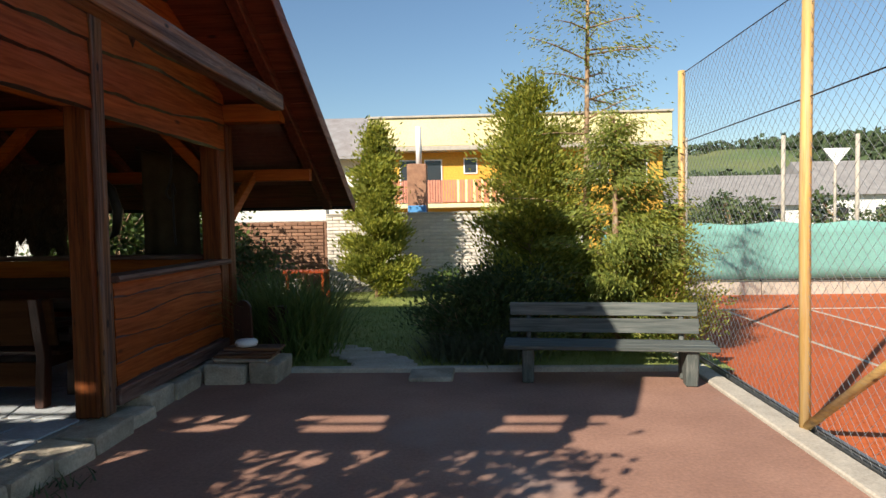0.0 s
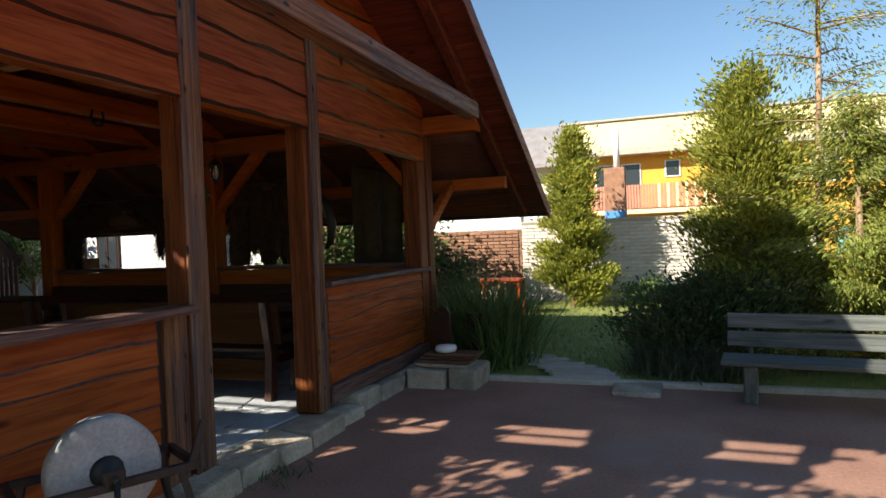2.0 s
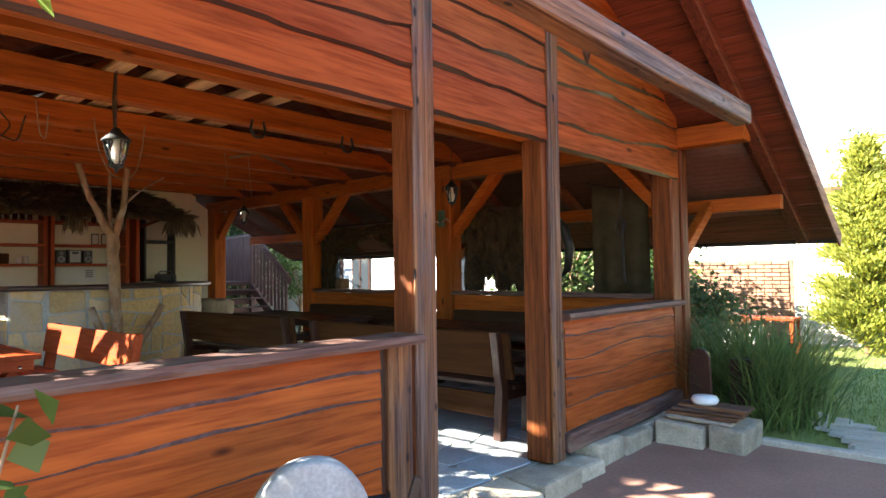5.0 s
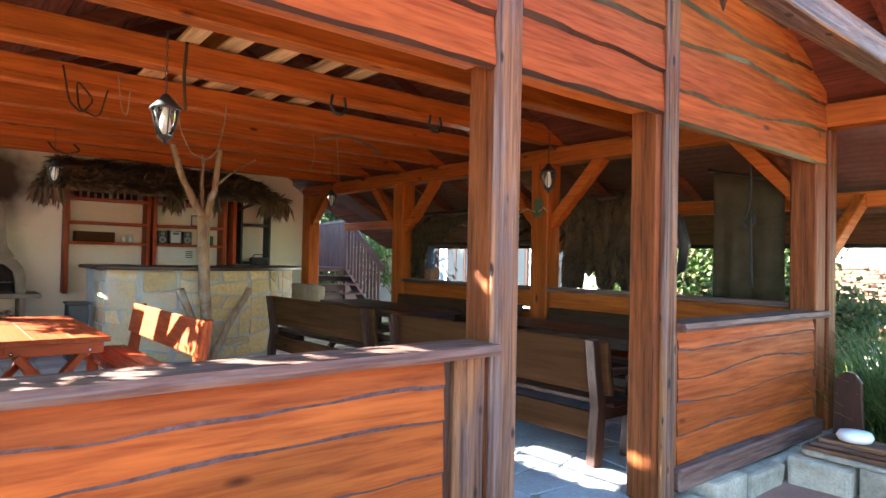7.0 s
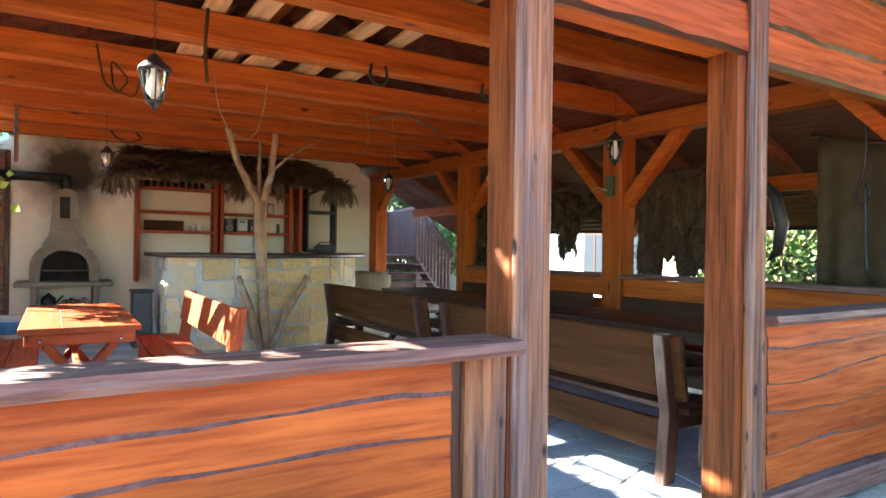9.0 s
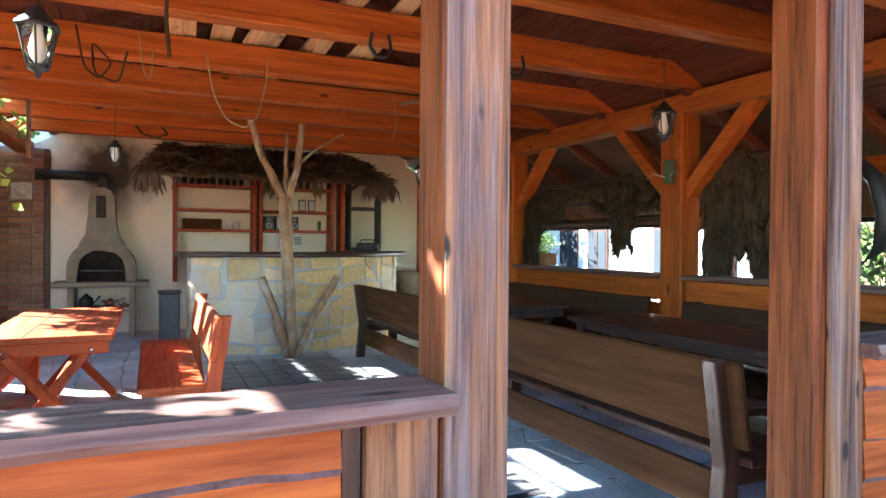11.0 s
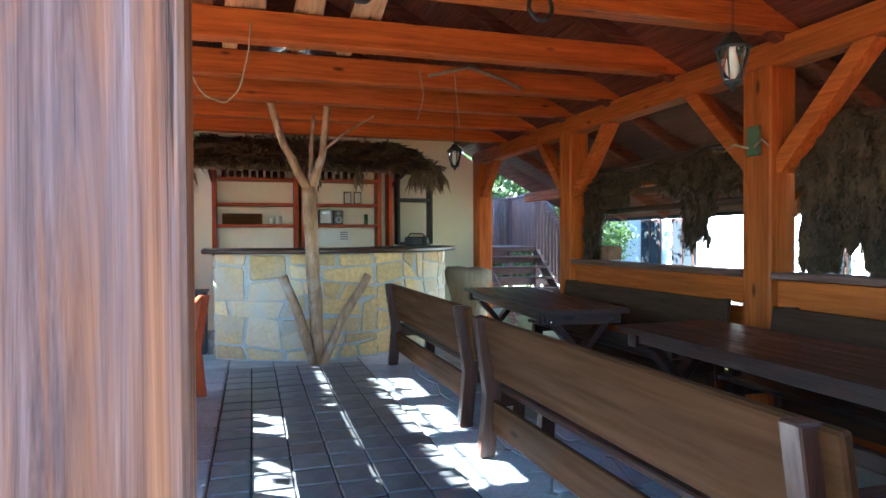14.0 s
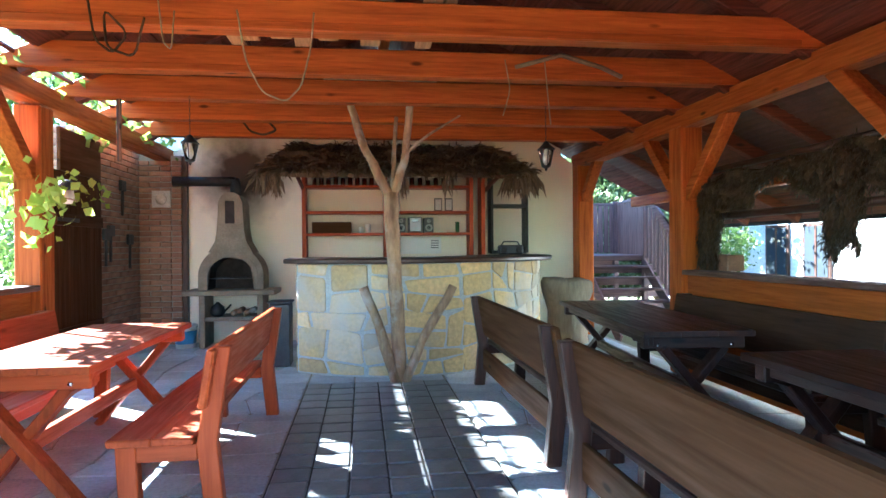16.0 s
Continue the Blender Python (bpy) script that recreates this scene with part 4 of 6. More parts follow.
# shelves on the back wall
shelf = thing("wall_shelf", "red-brown wooden shelf unit on the plaster wall", "shelf", (-12.0, 4.1, 1.2))
for y in (2.84, 4.02, 4.12, 5.30, 5.48):
    box("upright", W_RED["z"], shelf, (-12.18, y - 0.03, 0.9 if y < 3 else 1.3), (-11.88, y + 0.03, 2.62), 0.005)
for z in (1.70, 2.02, 2.40):
    box("shelf_board", W_RED["y"], shelf, (-12.18, 2.872, z - 0.022), (-11.86, 3.987, z + 0.018), 0.004)
    box("shelf_board", W_RED["y"], shelf, (-12.18, 4.152, z - 0.022), (-11.86, 5.268, z + 0.018), 0.004)
rack = thing("metal_rack", "black metal rack beside the wooden shelf", "rack", (-12.05, 5.9, 1.4))
for y in (5.62, 6.16):
    box("upright", M_IRON, rack, (-12.17, y - 0.018, 1.40), (-11.9, y + 0.018, 2.62), 0.003)
for z in (1.42, 2.12):
    box("shelf_board", M_IRON, rack, (-12.17, 5.64, z - 0.03), (-11.9, 6.14, z + 0.02), 0.003)
crate = box("wooden_box", W_BACK["y"], None, (-12.1, 2.95, 1.72), (-11.9, 3.52, 1.88), 0.008)
tagged(crate, "plain brown wooden box on the shelf", "box")


def cup(x, y, z, r, h, mat, label, cat, name="cup"):
    t = thing(name, label, cat, (x, y, z))
    lathe("body", mat, t, [(r * 0.8, 0.0), (r, h * 0.15), (r, h), (r * 0.88, h), (r * 0.85, h * 0.1)], (x, y, z), 12)
    return t


cup(-11.98, 3.66, 1.719, 0.035, 0.09, M_OFFWHITE, "small white ceramic cup on the shelf", "cup")
cup(-11.98, 3.76, 1.719, 0.045, 0.13, M_PAPER, "cream ceramic mug on the shelf", "mug", "mug")
cup(-11.98, 5.1, 1.719, 0.03, 0.16, flat("green_bottle", (0.05, 0.14, 0.05), 0.15), "small green glass bottle on the shelf", "bottle", "bottle")
random.seed(3)
for i in range(9):
    y = 2.98 + 0.105 * i
    cup(-12.0 + random.uniform(-0.03, 0.03), y, 2.419, 0.035, random.uniform(0.1, 0.15), M_JAR, "clear drinking glass on the top shelf", "glass", "drinking_glass")["group"] = "glasses on the top shelf"
for i in range(7):
    y = 4.3 + 0.12 * i
    cup(-12.0, y, 2.419, 0.035, random.uniform(0.08, 0.14), M_JAR, "clear drinking glass on the top shelf", "glass", "drinking_glass")["group"] = "glasses on the top shelf"
radio = thing("stereo", "small grey stereo with two round speakers on the shelf", "stereo", (-12.0, 4.45, 1.719))
rbody = box("body", M_PLASTIC, radio, (-12.1, 4.36, 1.719), (-11.9, 4.56, 1.95), 0.008)
rpanel = box("panel", flat("silver_plastic", (0.5, 0.5, 0.5), 0.35), rbody, (-11.9, 4.38, 1.74), (-11.893, 4.54, 1.935), 0.003, "silver front panel")
box("display", M_GLASS, rbody, (-11.893, 4.41, 1.88), (-11.889, 4.51, 1.915), 0.001)
for i, y in enumerate((4.25, 4.66)):
    sp = thing("loudspeaker", "small black loudspeaker beside the stereo", "loudspeaker", (-12.0, y, 1.719), "stereo speakers")
    cab = box("cabinet", M_PLASTIC, sp, (-12.1, y - 0.07, 1.719), (-11.9, y + 0.07, 1.94), 0.006)
    for z, r in ((1.79, 0.055), (1.89, 0.03)):
        lathe("cone", flat("speaker_grey", (0.35, 0.35, 0.34), 0.5), cab, [(r, 0), (r, 0.006), (r * 0.8, 0.006), (r * 0.3, -0.004), (0, 0.002)], (-11.9, y, z), 14, axis="x")
for i, y in enumerate((4.82, 4.98)):
    f = thing("picture_card", "small dark picture card leaning on the shelf", "card", (-12.0, y, 2.04))
    fr_ = box("frame", M_PLASTIC, f, (-12.06, y - 0.06, 2.04), (-12.04, y + 0.06, 2.24), 0.003)
    box("print", M_PAPER, fr_, (-12.04, y - 0.045, 2.06), (-12.037, y + 0.045, 2.22), 0.0005)
note = thing("wall_notice", "white paper notice on the wall under the shelf", "notice", (-12.19, 4.7, 1.5))
sheet_ = box("sheet", M_OFFWHITE, note, (-12.198, 4.25, 1.40), (-12.190, 4.88, 1.66), 0.001)
for i in range(4):
    box("text_bar", M_IRON, sheet_, (-12.190, 4.72, 1.59 - 0.035 * i), (-12.187, 4.84, 1.605 - 0.035 * i), 0.0)
pr = thing("portable_radio", "black portable radio standing on the bar counter", "radio", (-11.45, 5.8, 1.386))
pbody = box("body", M_PLASTIC, pr, (-11.55, 5.62, 1.386), (-11.43, 5.98, 1.52), 0.02)
tube("carry_handle", M_PLASTIC, pbody, [(-11.49, 5.66, 1.51), (-11.49, 5.70, 1.57), (-11.49, 5.90, 1.57), (-11.49, 5.94, 1.51)], 0.011, 6)
for y in (5.69, 5.91):
    lathe("cone", M_IRON, pbody, [(0.045, 0), (0.045, 0.006), (0.02, 0.002), (0, 0.004)], (-11.43, y, 1.45), 12, axis="x")

# ---- garden grill ----
GY, GX = 1.86, -11.95
grill = thing("masonry_grill", "grey concrete garden grill with a tall hood", "grill", (GX, GY, FZ))


def grill_pt(u, v):
    return (GY + u, v)


hood = []
for u, v in ((-0.44, 0.93), (-0.44, 1.12)):
    hood.append(grill_pt(u, v))
for i in range(9):
    a = math.pi - (math.pi / 2 - 0.35) * i / 8
    hood.append(grill_pt(0.44 * math.cos(a), 1.12 + 0.42 * math.sin(a)))
hood += [grill_pt(-0.16, 1.62), grill_pt(-0.155, 2.12), grill_pt(-0.12, 2.22), grill_pt(-0.05, 2.27)]
left = list(hood)
hood = left + [(2 * GY - y, z) for y, z in reversed(left)]
arch = [grill_pt(0.31, 0.93), grill_pt(0.31, 1.10)] + [grill_pt(0.31 * math.cos(math.pi * i / 12), 1.10 + 0.29 * math.sin(math.pi * i / 12)) for i in range(13)] + [grill_pt(-0.31, 0.93)]
bm = bmesh.new()
# front plate with the arched mouth left open
fr = [bm.verts.new((GX + 0.32, y, z)) for y, z in hood + arch[::1]]
bm.faces.new(fr[:len(hood)] + fr[len(hood):])
bk = [bm.verts.new((GX - 0.2, y, z)) for y, z in hood]
for i in range(len(hood) - 1):
    bm.faces.new((fr[i], fr[i + 1], bk[i + 1], bk[i]))
bmesh.ops.triangulate(bm, faces=bm.faces[:])
part("hood", bm, M_GREYC, grill)
vs, fs = [], []
m = len(arch)
for x in (GX + 0.318, GX - 0.15):
    vs += [(x, y, z) for y, z in arch]
for i in range(m - 1):
    fs.append((i, i + 1, m + i + 1, m + i))
fs.append(tuple(range(m, 2 * m)))
pydata("fire_chamber", vs, fs, M_SOOT, grill, "sooty black fire chamber")
vs = []
for k, (g, x) in enumerate(((0.0, GX + 0.335), (0.06, GX + 0.335))):
    vs += [(x, GY + (y - GY) * (1 + g * 3), 0.93 + (z - 0.93) * (1 + g * 2.2)) for y, z in arch]
vs += [(GX + 0.32, p[1], p[2]) for p in vs]
fs = []
for i in range(m - 1):
    fs += [(i, i + 1, m + i + 1, m + i), (m + i, m + i + 1, 3 * m + i + 1, 3 * m + i), (i + 1, i, 2 * m + i, 2 * m + i + 1)]
pydata("arch_rim", vs, fs, M_GREYC, grill)
nk = [(-0.30, 1.45), (-0.21, 1.60), (-0.175, 1.80), (-0.165, 2.14), (-0.12, 2.24), (-0.05, 2.285)]
neck_ = prism("neck", M_GREYC, grill, [(GY + u, v) for u, v in nk] + [(GY - u, v) for u, v in reversed(nk)], "x", GX - 0.205, GX + 0.326)
box("flue_mouth", M_SOOT, neck_, (GX + 0.30, GY - 0.075, 1.85), (GX + 0.335, GY + 0.06, 2.17), 0.02)
box("slab", M_GREYC, grill, (GX - 0.2, GY - 0.62, 0.86), (GX + 0.47, GY + 0.62, 0.93), 0.012)
for u in (-0.42, 0.36):
    box("pier", M_GREYC, grill, (GX - 0.15, GY + u, FZ), (GX + 0.38, GY + u + 0.08, 0.86), 0.01)
box("lower_slab", M_GREYC, grill, (GX - 0.15, GY - 0.34, 0.50), (GX + 0.36, GY + 0.36, 0.56), 0.008)
for i in range(9):
    tube("grate_bar", M_IRON, grill, [(GX - 0.1, GY - 0.27 + 0.0675 * i, 1.09), (GX + 0.31, GY - 0.27 + 0.0675 * i, 1.09)], 0.006, 5)
tube("grate_bar", M_STEEL, grill, [(GX + 0.3, GY - 0.3, 1.09), (GX + 0.3, GY + 0.3, 1.09)], 0.008, 5)
fl = thing("flue_pipe", "black steel flue pipe along the wall", "pipe", (-11.9, 1.6, 2.5))
tube("pipe", M_IRON, fl, [(-12.0, 1.0, 2.47), (-11.98, 1.86, 2.47)], 0.07, 14)
tube("elbow", M_IRON, fl, [(-11.98, 1.85, 2.5), (-11.98, 1.87, 2.4), (-11.98, 1.87, 2.2)], 0.075, 14)
kt = thing("kettle", "small black kettle stored under the grill", "kettle", (-11.8, 1.66, 0.56))
lathe("body", M_IRON, kt, [(0.07, 0), (0.1, 0.05), (0.09, 0.13), (0.04, 0.17), (0.015, 0.2)], (-11.72, 1.66, 0.56), 14)
tube("spout", M_IRON, kt, [(-11.72, 1.75, 0.62), (-11.72, 1.84, 0.72)], 0.015, 6)
lg = thing("firewood_stack", "a few split logs under the grill", "firewood", (-11.8, 1.95, 0.56))
for i in range(4):
    tube("log", M_BRANCH, lg, [(-12.0, 1.87 + 0.085 * i, 0.6 + 0.03 * (i % 2)), (-11.66, 1.88 + 0.085 * i, 0.6 + 0.03 * (i % 2))], 0.04, 7)
bk_ = thing("paint_bucket", "white and blue plastic paint bucket on the floor", "bucket", (-11.75, 1.22, FZ))
lathe("pail", M_OFFWHITE, bk_, [(0.13, 0), (0.15, 0.3), (0.158, 0.31), (0.15, 0.32), (0.14, 0.31)], (-11.75, 1.22, FZ), 18)
lathe("printed_band", M_BLUE, bk_, [(0.136, 0.06), (0.149, 0.24)], (-11.75, 1.22, FZ), 18, "blue printed band")
tube("bail", M_STEEL, bk_, [(-11.75, 1.06, FZ + 0.3), (-11.68, 1.12, FZ + 0.21), (-11.63, 1.22, FZ + 0.17), (-11.68, 1.32, FZ + 0.21), (-11.75, 1.38, FZ + 0.3)], 0.005, 5)
bn = thing("waste_bin", "tall black plastic waste bin beside the bar", "bin", (-10.15, 2.68, FZ))
prism("bin_body", M_PLASTIC, bn, [(-10.30, 2.60), (-10.02, 2.60), (-10.02, 2.84), (-10.30, 2.84)], "z", FZ, 0.86, bevel=0.015)
box("bin_rim", M_PLASTIC, bn, (-10.32, 2.58, 0.86), (-10.0, 2.86, 0.89), 0.01)
st = thing("wood_stump", "grey weathered tree stump beside the bar", "stump", (-11.2, 6.45, FZ))
lathe("stump_body", rough_mat("weathered_stump", (0.33, 0.27, 0.19), (0.20, 0.155, 0.105), 4, 30, 0.9, 0.8, 0.02, stretch=(1, 1, 0.2)), st, [(0.30, 0), (0.26, 0.2), (0.25, 0.5), (0.30, 0.75), (0.31, 0.88), (0.2, 0.92), (0.0, 0.86)], (-11.15, 6.5, FZ), 14)
for v in st.children[0].data.vertices:
    p = v.co
    s = 1 + 0.4 * noise.noise((p.x * 5, p.y * 5, p.z * 1.5))
    v.co = Vector((p.x * s, p.y * s * 1.05, p.z * (1 + 0.16 * noise.noise((p.x * 4, p.y * 4, 3.0)))))

# ---- lanterns ----
lan = thing("lantern", "black metal hexagonal lantern hanging on a chain", "lantern", group="hanging lanterns")
lathe("roof_cap", M_IRON, lan, [(0.012, 0.2), (0.03, 0.19), (0.05, 0.16), (0.115, 0.10), (0.12, 0.085), (0.105, 0.085)], (0, 0, 0), 6)
lathe("base", M_IRON, lan, [(0.0, -0.19), (0.014, -0.175), (0.02, -0.15), (0.055, -0.135), (0.06, -0.115), (0.05, -0.115)], (0, 0, 0), 6)
lathe("glass", M_LAMPGLASS, lan, [(0.052, -0.112), (0.095, 0.083)], (0, 0, 0), 6)
for k in range(6):
    a = math.pi * k / 3
    beam("rib", M_IRON, lan, (0.055 * math.cos(a), 0.055 * math.sin(a), -0.115), (0.1 * math.cos(a), 0.1 * math.sin(a), 0.085), 0.01, 0.01, 0.002, uneven=0)
lathe("bulb", M_OFFWHITE, lan, [(0.012, -0.1), (0.03, -0.06), (0.034, -0.02), (0.026, 0.02), (0.016, 0.06), (0.016, 0.085)], (0, 0, 0), 10, "white lamp bulb")
for k in range(10):
    z = 0.21 + 0.05 * k
    a = (k % 2) * math.pi / 2
    c = [(0.009 * math.cos(t) * math.cos(a), 0.009 * math.cos(t) * math.sin(a), z + 0.028 * math.sin(t)) for t in np.linspace(0, 2 * math.pi, 9)]
    tube("chain_link", M_IRON, lan, c, 0.0028, 4)
for o in lan.children:
    o.data.transform(Matrix.Scale(0.7, 4))
lan.matrix_basis = pose(-4.14, 2.12, 2.25)
for x, y, z in ((-4.42, 5.47, 2.29), (-8.35, 2.18, 2.37), (-8.10, 5.33, 2.31)):
    copy_thing(lan, pose(x, y, z))

# ---- clutter on the joists ----
stored = thing("stored_planks", "pale sawn planks laid across the tie joists", "planks", (-6, 4, 3.18))
random.seed(21)
for i in range(9):
    y = 2.65 + 0.21 * i
    beam("plank", W_RAW["x"], stored, (-7.6 + random.uniform(-0.6, 0.4), y + random.uniform(-0.1, 0.1), 3.19 + 0.012 * (i % 3)), (-3.6 + random.uniform(-0.5, 0.6), y + random.uniform(-0.35, 0.35), 3.19 + 0.012 * (i % 3)), random.uniform(0.1, 0.17), 0.028)


def rope(name, label, pts, r=0.008, mat=None, cat="rope"):
    t = thing(name, label, cat, pts[0])
    out = []
    P = [Vector(p) for p in pts]
    for i in range(len(P) - 1):
        for k in range(5):
            out.append(P[i].lerp(P[i + 1], k / 5))
    out.append(P[-1])
    sm = [out[0]] + [(out[i - 1] + out[i] + out[i + 1]) / 3 for i in range(1, len(out) - 1)] + [out[-1]]
    tube("strand", mat or M_ROPE, t, sm, r, 6)
    return t


rope("hanging_rope", "slack loop of pale rope hanging from a joist", [(-6.7, 2.9, 3.02), (-6.7, 2.95, 2.7), (-6.7, 3.05, 2.5), (-6.7, 3.2, 2.44), (-6.7, 3.3, 2.55), (-6.7, 3.36, 2.8), (-6.7, 3.38, 3.02)], 0.006)
rope("hanging_rope", "coil of dark rope hanging from a joist", [(-6.7, 2.0, 3.1), (-6.69, 2.05, 2.8), (-6.7, 2.15, 2.72), (-6.71, 2.24, 2.85), (-6.7, 2.1, 3.0), (-6.68, 2.12, 2.75), (-6.7, 2.28, 2.70), (-6.7, 2.34, 2.95)], 0.008, M_HIDE)
rope("hanging_rope", "thin bundle of straps hanging from a joist", [(-6.7, 2.42, 3.1), (-6.7, 2.45, 2.8), (-6.7, 2.5, 2.75), (-6.7, 2.52, 3.0)], 0.005)
rope("hanging_strap", "leather strap hanging from a joist", [(-5.4, 2.6, 3.1), (-5.39, 2.58, 2.85), (-5.4, 2.6, 2.6)], 0.012, M_HIDE, "strap")
rope("hanging_rope", "pale cord with loose ends on a joist", [(-7.85, 4.9, 3.1), (-7.86, 4.95, 2.85), (-7.85, 4.88, 2.62)], 0.005)
rope("hanging_rope", "pale cord with loose ends on a joist", [(-7.85, 5.25, 3.1), (-7.86, 5.28, 2.8), (-7.85, 5.3, 2.55)], 0.005)
rope("horseshoe", "iron horseshoe hanging on a joist", [(-5.56, 3.9, 2.98), (-5.56, 3.88, 2.88), (-5.56, 3.93, 2.82), (-5.56, 4.0, 2.82), (-5.56, 4.04, 2.88), (-5.56, 4.02, 2.98)], 0.014, M_IRON, "horseshoe")
rope("horseshoe", "iron horseshoe hanging on a joist", [(-5.56, 5.0, 2.98), (-5.56, 4.98, 2.88), (-5.56, 5.03, 2.82), (-5.56, 5.1, 2.82), (-5.56, 5.14, 2.88), (-5.56, 5.12, 2.98)], 0.014, M_IRON, "horseshoe")
rope("hanging_rope", "coil of grey hose on a far joist", [(-10.1, 2.3, 3.0), (-10.1, 2.4, 2.86), (-10.1, 2.55, 2.82), (-10.1, 2.7, 2.88), (-10.1, 2.6, 2.98)], 0.014, M_HIDE, "hose")
rope("bridle_chain", "iron bridle and chain hanging by the corner post", [(-3.32, 7.0, 2.75), (-3.32, 7.0, 2.2), (-3.35, 7.0, 2.05), (-3.40, 7.0, 1.95), (-3.34, 7.0, 1.86), (-3.28, 7.0, 1.95), (-3.32, 7.0, 2.08), (-3.31, 7.0, 1.5), (-3.3, 7.0, 1.35)], 0.012, M_IRON, "chain")
sk = thing("dried_branch", "dry crooked branch lying on the tie joists", "branch", (-7.8, 5.4, 3.18))
tube("stick", M_THATCH, sk, [(-7.9, 5.0, 3.05), (-7.87, 5.4, 3.16), (-7.85, 5.75, 3.06), (-7.86, 5.95, 2.98)], 0.02, 6)
hb = thing("measuring_stick", "pale wooden measuring stick hanging from the south plate", "stick", (-9.0, 1.2, 2.9))
box("slat", W_FACE["z"], hb, (-8.98, 1.35, 2.35), (-8.95, 1.39, 2.98), 0.003)

# ---- pelts in the north openings ----


def pelt(name, label, x0, x1, z0, z1, y, seed, sag=0.35, ragged=0.3):
    t = thing(name, label, "animal hide", ((x0 + x1) / 2, y, z1))
    n, k = 40, 14
    vs, fs = [], []
    rng = np.random.default_rng(seed)
    for i in range(n + 1):
        f = i / n
        x = x0 + (x1 - x0) * f
        top = z1 + 0.12 * noise.noise((f * 4, seed, 0.1)) - 0.15 * (1 - f) * sag
        low = z0 + ragged * (0.8 * noise.noise((f * 3.2, seed, 3.0)) + 0.9 * abs(noise.noise((f * 8, seed, 7.0)))) + ragged * (0.6 if 0.3 < f < 0.55 else 0)
        for j in range(k + 1):
            g = j / k
            yy = y + 0.10 * noise.noise((f * 6, g * 3, seed)) + 0.05 * noise.noise((f * 15, g * 9, seed))
            vs.append((x + 0.04 * noise.noise((g * 5, f * 9, seed)), yy, top + (low - top) * g))
    for i in range(n):
        for j in range(k):
            a = i * (k + 1) + j
            fs.append((a, a + k + 1, a + k + 2, a + 1))
    skin = pydata("skin", vs, fs, M_HIDE, t, smooth=True)
    md = skin.modifiers.new("thick", "SOLIDIFY")
    md.thickness = 0.02
    v = np.array([tuple(q) for q in vs])
    idx = rng.integers(0, len(v), 9000)
    P = v[idx] + rng.normal(size=(9000, 3)) * np.array([0.03, 0.008, 0.03])
    D = np.tile(np.array([0.1, -0.35, -1.0]), (9000, 1))
    leaves("hair", L_PELT, t, P, 0.05, rng, 0.0, 0.06, along=D, kind="stuff")
    return t


pelt("animal_pelt", "shaggy grey-brown animal pelt draped over a pole", -8.75, -6.15, 1.86, 2.26, YN + 0.12, 3, 0.6, 0.2)
pelt("animal_pelt", "ragged hanging strip of a brown pelt", -6.92, -6.62, 1.45, 2.2, YN + 0.06, 9, 0.2, 0.3)
pelt("animal_pelt", "ragged end of a grey-brown pelt by the post", -8.74, -8.45, 1.26, 2.15, YN + 0.08, 5, 0.2, 0.3)
pelt("boar_pelt", "black-brown boar skin hanging in the opening", -5.66, -4.70, 1.22, 2.30, YN + 0.1, 14, 0.2, 0.22)
pole = thing("hide_pole", "dark wooden pole across the opening", "pole", (-7.4, YN + 0.1, 1.78))
tube("pole", W_DARK["x"], pole, [(-8.8, YN + 0.15, 1.78), (-6.0, YN + 0.15, 1.80)], 0.035, 8)
tube("pole", W_DARK["x"], pole, [(-8.8, YN + 0.12, 2.25), (-6.0, YN + 0.12, 2.27)], 0.03, 8)
tube("pole", W_DARK["x"], pole, [(-5.75, YN + 0.12, 2.3), (-4.5, YN + 0.12, 2.3)], 0.03, 8)
tube("cross_strut", W_RAW["x"], pole, [(-5.3, YN + 0.14, 1.95), (-4.95, YN + 0.14, 2.28)], 0.03, 6)
dp = thing("dark_cloth_panel", "dark olive cloth panel hung beside the corner post", "cloth panel", (-3.4, YN + 0.05, 1.2))
vs, fs = [], []
for i in range(17):
    for j in range(9):
        f, g = i / 16, j / 8
        vs.append((-3.76 + 0.66 * f, YN + 0.07 + 0.025 * math.sin(f * 14) * (0.4 + g), 2.47 - 0.17 * f - (1.24 - 0.17 * f) * g))
for i in range(16):
    for j in range(8):
        a = i * 9 + j
        fs.append((a, a + 9, a + 10, a + 1))
cl = pydata("cloth", vs, fs, M_BLACK, dp, smooth=True)
cl.modifiers.new("thick", "SOLIDIFY").thickness = 0.012
tube("hanging_rod", W_DARK["x"], dp, [(-3.82, YN + 0.07, 2.49), (-3.05, YN + 0.07, 2.30)], 0.018, 8)
tube("hem", M_BLACK, dp, [(-3.76, YN + 0.07, 1.235), (-3.4, YN + 0.075, 1.235), (-3.10, YN + 0.07, 1.235)], 0.012, 6)
ho = thing("horn", "curved dark animal horn hung in the opening", "horn", (-4.1, YN, 1.9))
tube("horn_body", M_IRON, ho, [(-4.3, YN + 0.1, 2.15), (-4.15, YN + 0.1, 2.0), (-4.08, YN + 0.1, 1.75), (-4.12, YN + 0.1, 1.5), (-4.25, YN + 0.1, 1.38)], [0.05, 0.055, 0.06, 0.045, 0.015], 10)

